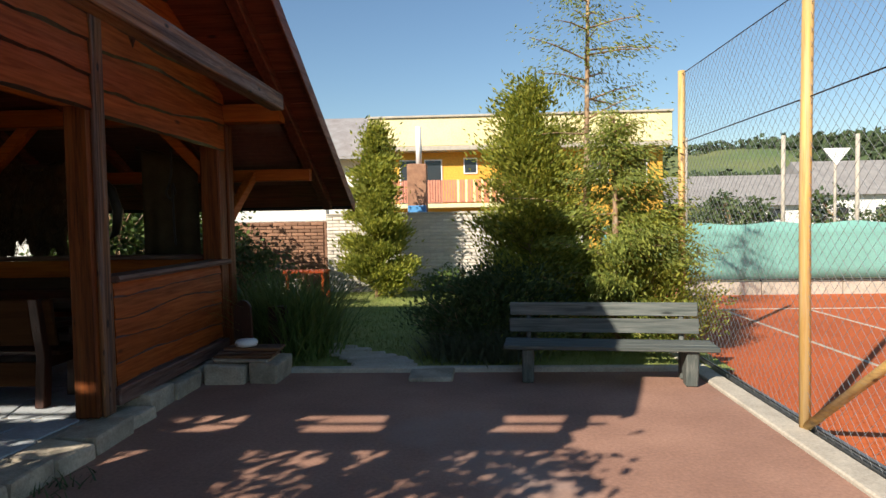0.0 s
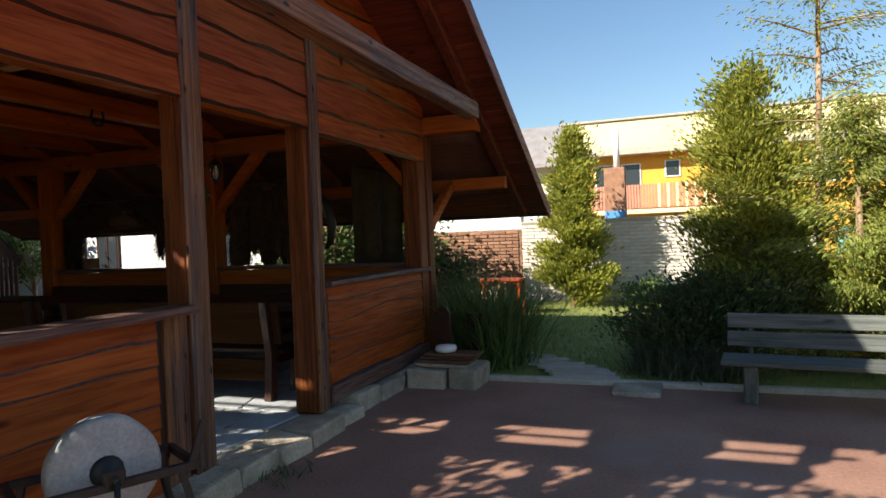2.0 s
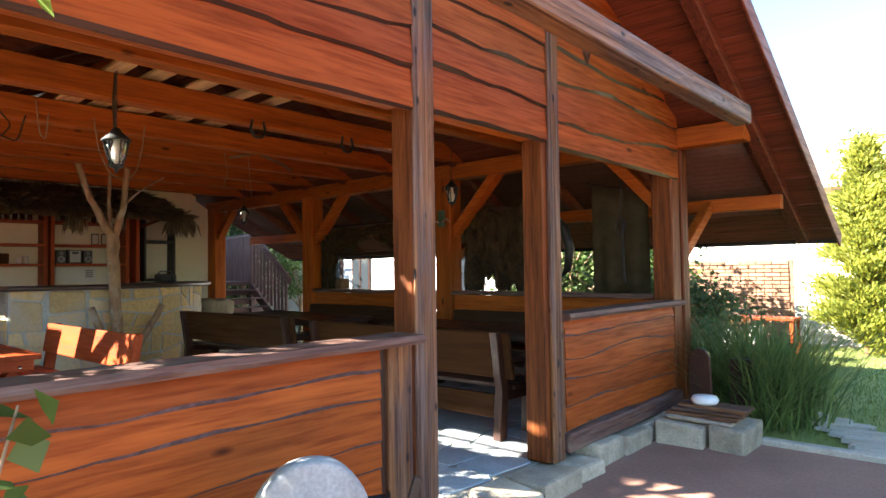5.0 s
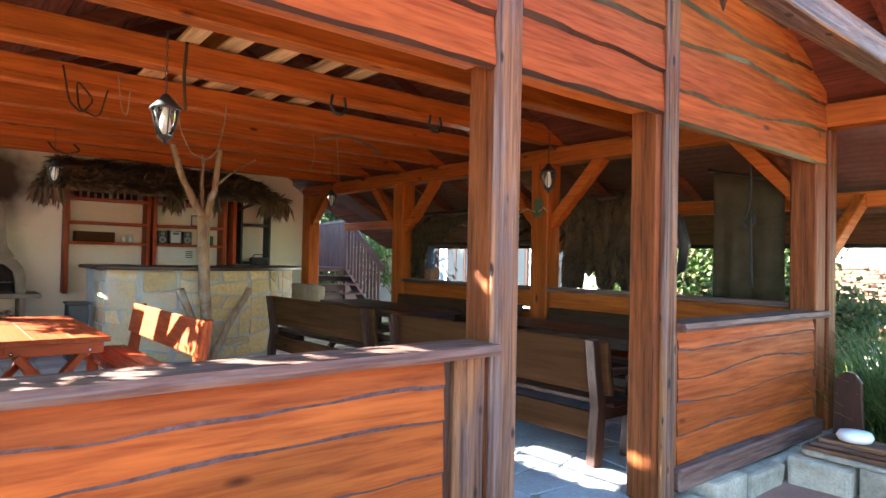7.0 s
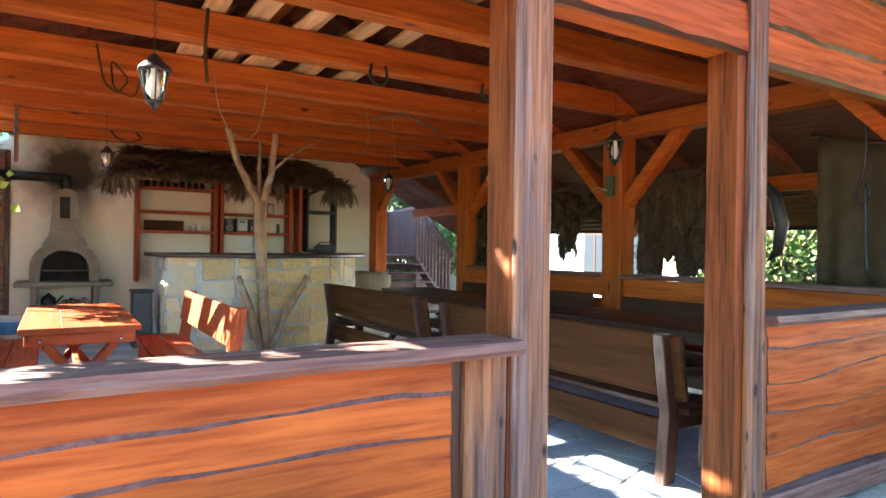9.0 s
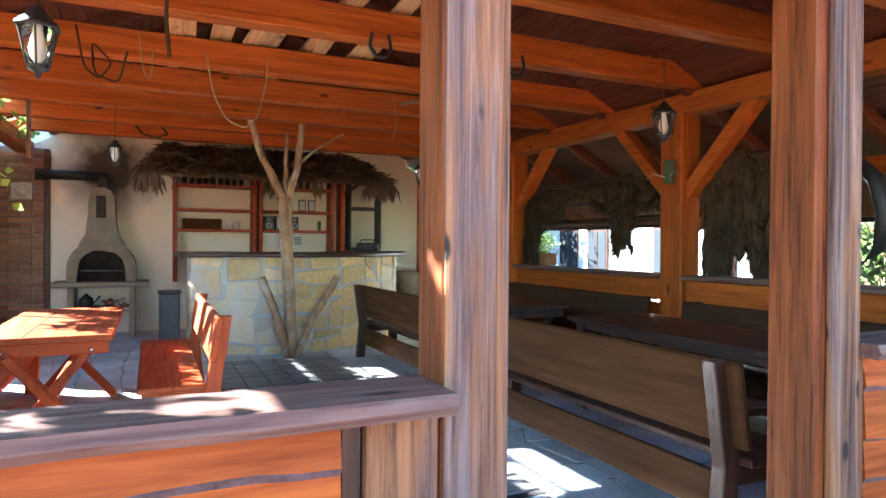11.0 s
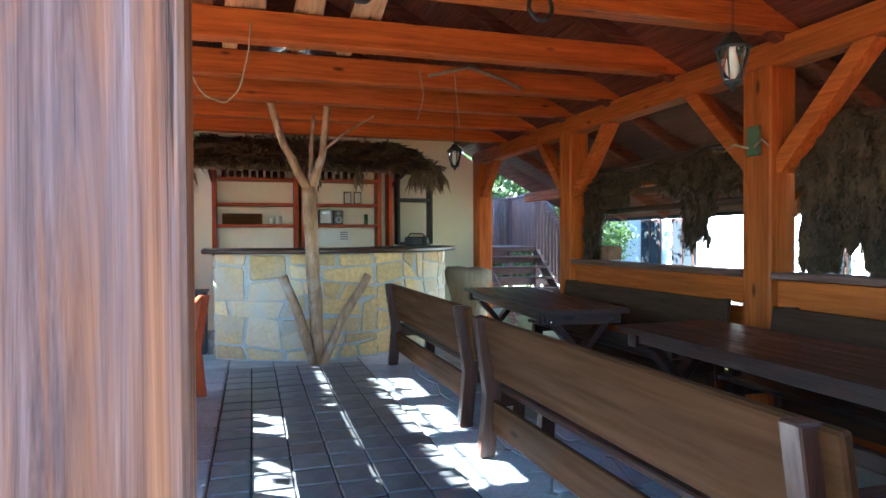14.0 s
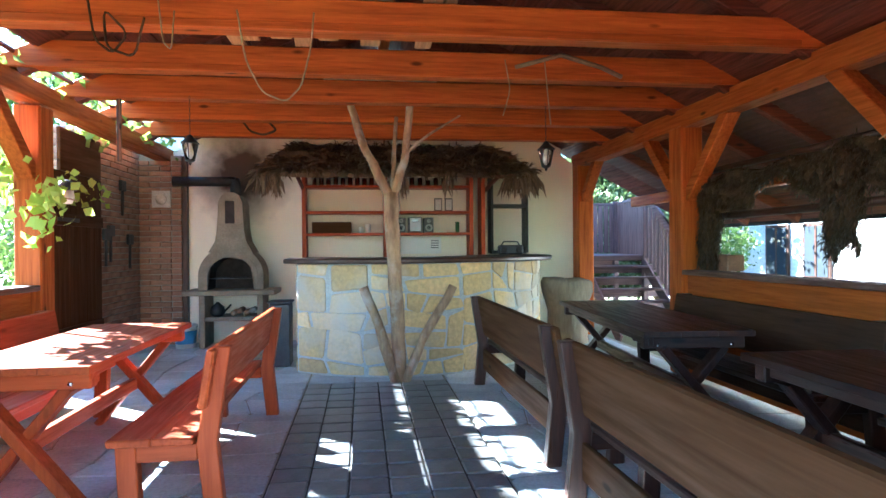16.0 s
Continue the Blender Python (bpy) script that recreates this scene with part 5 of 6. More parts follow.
plq = thing("post_plaque", "dark green plaque with a small antler on the post", "plaque", (-5.88, 6.95, 2.2))
box("board", flat("dark_green_paint", (0.05, 0.09, 0.04), 0.5), plq, (-5.95, 6.945, 2.1), (-5.83, 6.975, 2.32), 0.006)
tube("antler", M_BRANCH, plq, [(-5.86, 6.94, 2.16), (-5.75, 6.9, 2.2), (-5.66, 6.88, 2.14)], [0.012, 0.01, 0.004], 6)
tube("antler", M_BRANCH, plq, [(-5.92, 6.94, 2.16), (-6.02, 6.9, 2.2), (-6.12, 6.88, 2.15)], [0.012, 0.01, 0.004], 6)

# ---- brick corner and door board on the south side ----
brickw = thing("wall_south_brick", "rough red brick side wall by the grill", "wall", (-11.1, 0.4, 0), kind="structure")
box("mortar_core", M_MORTAR, brickw, (-12.45, 0.14, 0), (-10.35, 0.495, 2.95), 0.004)
box("mortar_core", M_MORTAR, brickw, (-12.45, 0.5, 0), (-12.07, 1.09, 2.85), 0.004)
brick_me = {}
for L in (0.285, 0.135):
    bm = bm_box((-L / 2, -0.02, -0.032), (L / 2, 0.02, 0.032), 0.006)
    me = bpy.data.meshes.new("brick")
    bm.to_mesh(me)
    bm.free()
    me.materials.append(M_BRICK)
    brick_me[L] = me


def brick_run(parent, p0, d, length, z0, z1, rz, course=0.078, seed=1):
    random.seed(seed)
    c = 0
    z = z0
    while z < z1:
        s = 0.0
        first = 0.135 if c % 2 else 0.285
        while s < length - 0.1:
            L = first if s == 0 else 0.285
            if s + L > length:
                L = 0.135
            ob = new("brick", brick_me[L])
            ob.parent = parent
            q = Vector(p0) + Vector(d) * (s + L / 2) + Vector((0, 0, z + 0.035)) - base_of(parent)
            ob.matrix_basis = Matrix.Translation(q + Vector((random.uniform(-0.003, 0.003), random.uniform(-0.005, 0.005), random.uniform(-0.003, 0.003)))) @ Matrix.Rotation(radians(rz + random.uniform(-1.2, 1.2)), 4, "Z")
            s += L + 0.012
        z += course
        c += 1


brick_run(brickw, (-12.05, 0.505, 0), (1, 0, 0), 1.7, FZ, 2.86, 0, seed=2)
brick_run(brickw, (-10.34, 0.14, 0), (0, 1, 0), 0.38, FZ, 2.86, 90, seed=6)
brick_run(brickw, (-12.06, 0.52, 0), (0, 1, 0), 0.56, FZ, 2.75, 90, seed=4)
box("corner_post", W_DARK["z"], brickw, (-12.25, 1.092, FZ), (-12.1, 1.16, 2.85), 0.006, "dark timber at the wall's end")
random.seed(12)
db = thing("plank_door", "brown plank door beside the brick wall, with an added sun-blocking panel above", "door", (-9.7, 0.7, FZ))
for i in range(6):
    box("plank", W_BACK["z"], db, (-10.26 + 0.2 * i, 0.66, FZ), (-10.065 + 0.2 * i, 0.70, 2.3), 0.005)
# added panel over the door, blocks sun left of the slate's light patch
box("over_panel", W_BACK["x"], db, (-10.26, 0.66, 2.304), (-9.28, 0.70, 2.74), 0.005)
for z in (0.6, 1.75):
    ledge_ = box("ledge", W_BACK["x"], db, (-10.22, 0.70, z), (-9.1, 0.735, z + 0.12), 0.005)
    box("hinge", M_IRON, ledge_, (-9.6, 0.735, z + 0.04), (-9.12, 0.742, z + 0.08), 0.002)
tl = thing("ornamental_tile", "carved pale tile plaque on the brick pier", "plaque", (-12.0, 0.82, 2.2))
tfr = box("frame", M_CONC, tl, (-12.035, 0.70, 2.10), (-12.01, 0.96, 2.34), 0.008)
lathe("relief", M_PLINTH, tfr, [(0.08, 0), (0.07, 0.012), (0.03, 0.008), (0.0, 0.016)], (-12.01, 0.83, 2.22), 10, axis="x")
for i, (x, z) in enumerate(((-10.9, 1.55), (-11.3, 2.15), (-11.55, 1.45), (-10.75, 1.5))):
    ws = thing("iron_tool", "old dark iron tool hung on the brick wall", "tool", (x, 0.56, z), "tools on the brick wall")
    tube("shaft", M_IRON, ws, [(x, 0.56, z - 0.2), (x + 0.02, 0.57, z + 0.2)], 0.018, 6)
    box("head", M_IRON, ws, (x - 0.09, 0.545, z + 0.12), (x + 0.09, 0.585, z + 0.26), 0.01)
sw = thing("wall_light", "small bulkhead lamp on the south post", "lamp", (-8.62, 1.0, 2.1))
lathe("shade", M_IRON, sw, [(0.09, 0), (0.06, 0.08), (0.02, 0.1)], (-8.75, 0.98, 2.05), 10)
lathe("globe", M_OFFWHITE, sw, [(0.05, -0.12), (0.07, -0.06), (0.06, 0)], (-8.75, 0.98, 2.05), 10)

# ---- vine on the south side ----
vine = thing("grape_vine", "grape vine with bright leaves along the south side, some added to block light", "vine", (-5, 0.6, 0))
rng = np.random.default_rng(31)
for i, x in enumerate((-8.2, -5.4, -3.2)):
    tube("stem", M_BRANCH, vine, [(x, 0.45, -0.05), (x + 0.08, 0.5, 0.9), (x - 0.05, 0.48, 1.8), (x + 0.1, 0.55, 2.75)], [0.035, 0.03, 0.025, 0.018], 7)
P = []
for i in range(1100):
    x = -9.2 + 7.4 * rng.random()
    P.append((x, 0.5 + 0.14 * rng.normal(), 2.76 + 0.07 * rng.normal()))
for c in range(13):
    cx, cz = -5.7 + 3.4 * rng.random(), 1.35 + 1.3 * rng.random() ** 0.7
    k = rng.integers(14, 40)
    for i in range(k):
        P.append((cx + 0.22 * rng.normal(), 0.45 + 0.14 * rng.normal(), cz + 0.2 * rng.normal()))
for i in range(2600):
    P.append((-5.3 + 3.3 * rng.random(), 0.45 + 0.12 * rng.normal(), 2.72 * rng.random() ** 0.8))
# leaves added to cover the bright sky gap between plate and eave
for i in range(130):
    P.append((-12.1 + 4.4 * rng.random(), 0.98 + 0.10 * rng.normal(), 3.08 + 0.10 * rng.normal()))
for i in range(160):
    P.append((-2.15 + 0.3 * rng.normal(), 0.75 + 0.15 * rng.normal(), 2.5 + 0.2 * rng.normal()))
# leaf strips added to block sun and trim its patches on floor and posts
for xa, xb, za, zb_, k in ((-8.6, -7.4, 2.0, 2.32, 260), (-10.5, -5.8, 2.68, 2.93, 800), (-8.9, -5.9, 2.97, 3.22, 300), (-12.2, -10.6, 2.97, 3.25, 160), (-4.95, -4.42, 3.14, 3.45, 190), (-5.95, -5.42, 3.20, 3.45, 170)):
    for i in range(k):
        P.append((rng.uniform(xa, xb), 0.62 + 0.06 * rng.normal(), rng.uniform(za, zb_)))
# leaves cleared here to let sun through onto the slate
P = [p for p in P if not (-9.85 < p[0] < -7.9 and 2.33 < p[2] < 2.96)]
leaves("foliage", L_VINE, vine, P, 0.10, rng, 0.4, 0.95, kind="stuff")
spray = thing("vine_spray", "yellow-green vine leaves on a long shoot, sunlight put into their colour", "vine", (-8.3, 1.1, 1.9))
P = []
for i in range(70):
    f = rng.random()
    P.append((-8.25 + 0.1 * rng.normal() + 0.2 * f, 0.88 + 0.45 * f + 0.04 * rng.normal(), 1.88 + 0.16 * rng.normal()))
for i in range(130):
    P.append((rng.uniform(-10.3, -8.7), 0.62 + 0.07 * rng.normal(), rng.uniform(1.98, 2.3)))
leaves("foliage", L_SPRAY, spray, P, 0.11, rng, 0.3, 0.9, kind="stuff")
tube("shoot", M_BRANCH, spray, [(-8.4, 0.72, 2.2), (-8.35, 1.0, 1.98), (-8.2, 1.3, 1.92)], 0.006, 5)
sh2 = thing("garden_shrub", "leafy green shrub beside the balustrade", "shrub", (-2.2, 1.0, 0))
P = [(-2.28 + 0.2 * rng.normal(), 0.75 + 0.16 * rng.normal(), 0.15 + 1.1 * rng.random()) for i in range(70)]
leaves("foliage", L_TREE, sh2, P, 0.12, rng, 0.3, 0.8, kind="stuff")
tube("stem", M_BRANCH, sh2, [(-2.25, 0.75, -0.02), (-2.28, 0.74, 0.6), (-2.25, 0.78, 1.2)], 0.012, 5)

shoot_th = thing("vine_shoot", "thin vine shoot with broad green leaves before the balustrade", "vine", (-2.42, 1.15, 0))
tube("stem", M_BRANCH, shoot_th, [(-2.45, 0.95, -0.02), (-2.43, 1.05, 0.6), (-2.4, 1.18, 1.15)], [0.012, 0.009, 0.004], 6)
P = [(-2.41 + 0.05 * rng.normal(), 1.2 + 0.06 * rng.normal(), z) for z in np.linspace(0.60, 1.14, 15)]
leaves("foliage", L_TREE, shoot_th, P, 0.10, rng, 0.3, 0.9, kind="stuff")

# ---- yard: grindstone, stones, plants ----
gs = thing("grindstone", "pale round grindstone on a black iron stand", "grindstone", (-2.16, 2.03, 0.0), rz=radians(-28))
lathe("wheel", M_WHEEL, gs, [(0.0, -0.05), (0.20, -0.05), (0.215, -0.035), (0.215, 0.035), (0.20, 0.05), (0.0, 0.05)], (0, 0, 0.63), 36, local=True, axis="x")
for v in gs.children[0].data.vertices:
    r = math.hypot(v.co.y, v.co.z - 0.63)
    if r > 0.15:
        s = 1 + 0.035 * noise.noise((v.co.y * 9, v.co.z * 9, 0.4))
        v.co.y *= s
        v.co.z = 0.63 + (v.co.z - 0.63) * s
lathe("hub", M_IRON, gs, [(0.0, -0.075), (0.05, -0.075), (0.065, -0.055), (0.065, 0.055), (0.05, 0.075), (0.0, 0.085)], (0, 0, 0.63), 16, local=True, axis="x")
tube("axle", M_IRON, gs, [(-0.2, 0, 0.63), (0.2, 0, 0.63)], 0.014, 8, local=True)
for x in (-0.17, 0.15):
    beam("frame_bar", M_IRON, gs, (x, -0.32, 0.6), (x, 0.32, 0.6), 0.03, 0.035, 0.003, local=True, uneven=0)
    for y in (-0.26, 0.26):
        beam("leg", M_IRON, gs, (x, y, 0.585), (x * 1.35, y * 1.5, 0.0), 0.028, 0.028, 0.003, local=True, uneven=0)
    box("bearing", M_IRON, gs, (x - 0.02, -0.04, 0.6), (x + 0.02, 0.04, 0.665), 0.006, local=True)
for y in (-0.32, 0.32):
    beam("frame_bar", M_IRON, gs, (-0.17, y, 0.6), (0.15, y, 0.6), 0.03, 0.035, 0.003, local=True, uneven=0)
beam("foot_bar", M_IRON, gs, (0.18, -0.34, 0.22), (0.18, 0.34, 0.22), 0.02, 0.02, 0.002, local=True, uneven=0)
beam("tool_rest", M_IRON, gs, (0.15, 0.30, 0.6), (0.15, 0.36, 0.78), 0.02, 0.03, 0.002, local=True, uneven=0)
tube("crank", M_IRON, gs, [(0.19, 0, 0.63), (0.2, 0, 0.5), (0.26, 0, 0.5)], 0.012, 6, local=True)

random.seed(44)
plinth = thing("plinth", "rough grey stone edging under the pavilion front", "plinth", (-2.6, 3.5, 0), kind="structure")
y = 0.7
while y < 6.9:
    L = random.uniform(0.28, 0.55)
    top_ = FZ - 0.005 + random.uniform(-0.02, 0.015) if y < 4.6 else 0.165 + random.uniform(-0.02, 0.01)
    xo = -2.52 + random.uniform(-0.03, 0.04) if y < 4.6 else -2.60 + random.uniform(-0.03, 0.05)
    bm = bm_box((-2.84, y, -0.1), (xo, y + L - 0.012, top_), 0.03, wobble=0.022, seg=2)
    part("stone", bm, M_PLINTH, plinth)
    y += L
pier = thing("stone_pier", "low rubble stone pier at the pavilion corner", "stone pier", (-2.2, 6.25, 0))
for lo, hi in (((-2.58, 5.98, -0.05), (-2.16, 6.3, 0.19)), ((-2.15, 6.02, -0.05), (-1.84, 6.52, 0.20)), ((-2.6, 6.31, -0.05), (-2.17, 6.62, 0.2)), ((-2.5, 6.05, 0.19), (-1.95, 6.45, 0.235))):
    part("stone", bm_box(lo, hi, 0.03, wobble=0.018, seg=2), M_PLINTH, pier)
bs = thing("board_stack", "short weathered boards stacked on the stone pier", "boards", (-2.2, 6.25, 0.235))
for i in range(3):
    box("board", W_FACE["x"], bs, (-2.52 + 0.05 * i, 6.08 + 0.02 * i, 0.237 + 0.032 * i), (-1.92 + 0.03 * i, 6.4 - 0.02 * i, 0.266 + 0.032 * i), 0.006, wobble=0.004)
up = thing("wooden_offcut", "dark round-topped board standing on the stone pier", "board", (-2.35, 6.52, 0.23))
prism("board", W_DARK["z"], up, [(-2.46, 0.20), (-2.46, 0.66), (-2.43, 0.74), (-2.37, 0.775), (-2.31, 0.76), (-2.27, 0.70), (-2.25, 0.20)], "y", 6.50, 6.54, bevel=0.006)
wsn = thing("white_stone", "smooth white round stone lying on the boards", "stone", (-2.25, 6.24, 0.335))
lathe("stone_body", M_OFFWHITE, wsn, [(0.0, 0), (0.10, 0.01), (0.115, 0.04), (0.10, 0.07), (0.0, 0.078)], (-2.22, 6.22, 0.331), 16)
sp = thing("wooden_stub_post", "short dark red wooden post in the planting", "post", (-2.1, 7.1, 0))
box("stub", W_DARK["z"], sp, (-2.28, 7.05, -0.02), (-2.08, 7.25, 0.62), 0.015)

pth = thing("garden_path", "curved path of pale split stones across the lawn", "path", (-1.2, 7, 0), kind="structure")
random.seed(9)
for i in range(9):
    a = i / 8
    cx, cy = -0.85 - 1.25 * a ** 1.6, 6.62 + 1.35 * a
    w = 0.36 - 0.08 * a
    q = [(cx - w + random.uniform(-0.05, 0.05), cy - 0.09), (cx + w + random.uniform(-0.05, 0.05), cy - 0.1), (cx + w * 0.95, cy + 0.08), (cx - w * 0.95 + random.uniform(-0.05, 0.05), cy + 0.085)]
    stone_piece("slab", q, lambda u, v, d: (u, v, 0.012 + d), 0.035, 0.04, M_CONC, pth)
sl = structure(box("step_slab", M_PLINTH, None, (-0.56, 6.08, -0.05), (-0.12, 6.44, 0.05), 0.015, wobble=0.015), "dark rough stone slab lying by the lawn", "stone slab")

rng = np.random.default_rng(77)


def tuft(name, label, x, y, n, h, spread, mat, width=0.03):
    t = thing(name, label, "ornamental grass", (x, y, 0))
    P = np.column_stack([x + 0.16 * rng.normal(size=n), y + 0.16 * rng.normal(size=n), np.zeros(n)])
    D = np.column_stack([spread * rng.normal(size=n), spread * rng.normal(size=n), np.full(n, 1.6)])
    vs, fs = [], []
    for p, d in zip(P, D):
        L = h * rng.uniform(0.6, 1.15)
        d = d / np.linalg.norm(d)
        s = np.array([-d[1], d[0], 0.05])
        s /= np.linalg.norm(s) + 1e-6
        w = width * 0.35
        b = len(vs)
        for k, f in enumerate((0, 0.35, 0.7, 1.0)):
            c = p + d * L * f + np.array([d[0], d[1], -0.4]) * L * 0.55 * f * f
            ww = w * (1 - f * 0.85)
            vs.append(tuple(c - s * ww))
            vs.append(tuple(c + s * ww))
        for k in range(3):
            a = b + 2 * k
            fs.append((a, a + 1, a + 3, a + 2))
    pydata("growth", vs, fs, mat, t)["kind"] = "stuff"
    return t


tuft("ornamental_grass", "tall arching ornamental grass beside the pavilion", -1.95, 7.35, 900, 1.25, 0.55, L_REEDGRASS)
tuft("ornamental_grass", "tall arching ornamental grass beside the pavilion", -2.4, 7.75, 700, 1.3, 0.5, L_REEDGRASS)
tuft("lavender_clump", "dark twiggy lavender clump at the lawn's edge", -0.12, 7.15, 900, 0.48, 0.75, L_LAV, 0.02)
tuft("lavender_clump", "dark twiggy lavender clump at the lawn's edge", 0.35, 7.05, 800, 0.5, 0.75, L_LAV, 0.02)
tuft("weed_tuft", "small weeds growing at the plinth's foot", -2.45, 3.55, 60, 0.12, 0.9, L_SHRUB, 0.02)

# lawn blades
n = 26000
gx, gy = rng.uniform(-5, 2.5, n), rng.uniform(6.6, 13.9, n)
pa = np.clip((gy - 6.62) / 1.35, 0, 1)
off_path = (np.abs(gx - (-0.85 - 1.25 * pa ** 1.6)) > 0.40) | (gy > 8.1)
gx, gy = gx[off_path], gy[off_path]
n = len(gx)
leaves("lawn_grass", M_BLADE, None, np.column_stack([gx, gy, np.full(n, 0.0)]), 0.05, rng, 0.0, 0.12, along=np.tile((0, 0, 1.4), (n, 1)), kind="stuff")
tagged(bpy.data.objects["lawn_grass"], "short mown green grass blades", "grass")

# ---- trees ----


def cone_tree(name, label, x, y, h, r, n, mat, size, seed, sparse=False, power=0.8, low=0.05, trunk_r=0.06):
    """A conifer: tapered trunk, whorled limbs, sprays of small needles with gaps."""
    g = np.random.default_rng(seed)
    t = thing(name, label, "tree", (x, y, 0))
    lean = g.normal() * 0.04
    tube("trunk", M_BRANCH, t, [(x, y, -0.05), (x + lean * 0.4, y, h * 0.4), (x + lean, y, h * 0.98)], [trunk_r, trunk_r * 0.7, 0.008], 8)
    lv, lf = [], []
    P, D = [], []
    nl = 60 if sparse else 80
    for i in range(nl):
        f = low + (1 - low) * ((i + g.random()) / nl)
        L = r * (1 - f) ** power * g.uniform(0.7, 1.15) + 0.05
        a = g.random() * 2 * math.pi
        z0 = h * f * 0.97
        rise = g.uniform(-0.1, 0.4) if sparse else g.uniform(0.2, 0.9)
        e = Vector((math.cos(a), math.sin(a), rise))
        p0 = Vector((x + lean * f, y, z0))
        vs, fs = tube_geo([p0, p0 + e * L * 0.55, p0 + e * L + Vector((0, 0, -0.06 * L))], [0.014, 0.009, 0.003], 4)
        b = len(lv)
        lv += vs
        lf += [tuple(k + b for k in q) for q in fs]
        m = int(n / nl * (L / (r * 0.55)))
        for k in range(max(4, m)):
            s = g.random() ** (0.7 if sparse else 0.55)
            sp = (0.10 if sparse else 0.17) * r
            q = p0 + e * L * s
            P.append((q.x + sp * g.normal() * (0.35 + s), q.y + sp * g.normal() * (0.35 + s), q.z + sp * 0.6 * g.normal()))
            D.append((e.x, e.y, -0.35 if sparse else 0.9))
    pydata("limb_work", lv, lf, M_BRANCH, t)
    leaves("crown", mat, t, P, size, g, 0.25 if sparse else 0.0, 0.28 if sparse else 0.42, along=np.array(D), kind="stuff")
    return t


cone_tree("thuja_tree", "narrow sunlit yellow-green thuja by the wall", -1.95, 13.0, 3.65, 0.66, 36000, L_THUJA, 0.085, 1, power=0.78, low=0.01)
cone_tree("thuja_tree", "broad yellow-green thuja behind the yard bench", 0.85, 8.3, 3.4, 0.74, 40000, L_THUJA, 0.062, 2, power=0.6, low=0.02)
cone_tree("larch_tree", "tall thin conifer with sparse drooping twigs", 1.48, 7.95, 5.8, 1.2, 8500, L_LARCH, 0.055, 3, True, 0.5, 0.08, 0.05)
cone_tree("thuja_tree", "low spreading conifer behind the yard bench", 1.78, 7.5, 2.85, 1.0, 26000, L_LARCH, 0.06, 4, True, power=0.6, low=0.02)
cone_tree("thuja_tree", "low yellow-green conifer beside the court kerb", 2.15, 7.55, 1.6, 0.65, 15000, L_THUJA, 0.055, 5, power=0.6, low=0.02)
cone_tree("juniper_shrub", "dark low spreading juniper beside the bench", 0.5, 7.6, 0.9, 0.7, 14000, L_SHRUB, 0.055, 6, power=0.5, low=0.02)
cone_tree("juniper_shrub", "dark low spreading juniper beside the lawn", -0.05, 7.6, 0.8, 0.6, 4000, L_SHRUB, 0.06, 16, power=0.5, low=0.02)


def broad_tree(name, label, x, y, h, r, n, mat, size, seed, z0=0.3):
    g = np.random.default_rng(seed)
    t = thing(name, label, "tree" if h > 1.6 else "shrub", (x, y, 0))
    tube("trunk", M_BRANCH, t, [(x, y, -0.1), (x + 0.05, y, h * 0.35), (x, y + 0.05, h * 0.7)], [0.05 * h / 2, 0.035 * h / 2, 0.012], 7)
    lv, lf, P = [], [], []
    for c in range(22):
        a, f = g.random() * 6.283, g.random()
        q = Vector((x + r * math.cos(a) * g.uniform(0.25, 0.95), y + r * math.sin(a) * g.uniform(0.25, 0.95), z0 + (h - z0) * f))
        vs, fs = tube_geo([Vector((x, y, max(0.1, q.z * 0.55))), (q + Vector((x, y, q.z * 0.7))) / 2, q], [0.02, 0.012, 0.004], 4)
        b = len(lv)
        lv += vs
        lf += [tuple(k + b for k in w) for w in fs]
        s = 0.24 * r
        for k in range(n // 22):
            P.append((q.x + s * g.normal(), q.y + s * g.normal(), q.z + s * 0.7 * g.normal()))
    pydata("limb_work", lv, lf, M_BRANCH, t)
    leaves("crown", mat, t, P, size, g, 0.4, 0.6, kind="stuff")
    return t


broad_tree("fruit_tree", "leafy garden tree against the yard wall", -4.9, 11.8, 2.5, 0.9, 3500, L_TREE, 0.10, 21, 0.9)
broad_tree("fruit_tree", "leafy garden tree against the yard wall", -6.3, 11.0, 3.0, 1.3, 4000, L_TREE, 0.11, 22, 0.8)
broad_tree("garden_shrub", "dense dark green shrub in the planting bed", -3.4, 8.9, 1.3, 0.7, 2200, L_SHRUB, 0.08, 23, 0.1)
broad_tree("garden_shrub", "dense dark green shrub in the planting bed", -4.6, 9.4, 1.5, 0.8, 2200, L_SHRUB, 0.08, 24, 0.1)
broad_tree("garden_shrub", "small light green shrub at the wall's foot", -0.75, 13.7, 0.5, 0.5, 900, L_TREE, 0.07, 25, 0.05)
broad_tree("garden_shrub", "bright green potted shrub beside the house", -13.6, 10.2, 2.0, 0.6, 2200, L_TREE, 0.09, 26, 1.0)
broad_tree("yard_tree", "dark leafy tree behind the wooden stair", -18.5, 11.5, 5.2, 2.2, 6000, L_SHRUB, 0.16, 27, 2.0)
broad_tree("yard_tree", "dark leafy tree behind the wooden stair", -18.0, 9.6, 4.2, 1.1, 5000, L_SHRUB, 0.16, 28, 0.3)
cone_tree("yard_conifer", "dark dense conifer behind the wooden stair", -19.6, 10.3, 5.4, 1.3, 9000, L_SHRUB, 0.2, 71, power=0.5, low=0.02)
cone_tree("yard_conifer", "dark dense conifer behind the wooden stair", -20.2, 12.2, 5.8, 1.5, 9000, L_SHRUB, 0.2, 72, power=0.5, low=0.02)
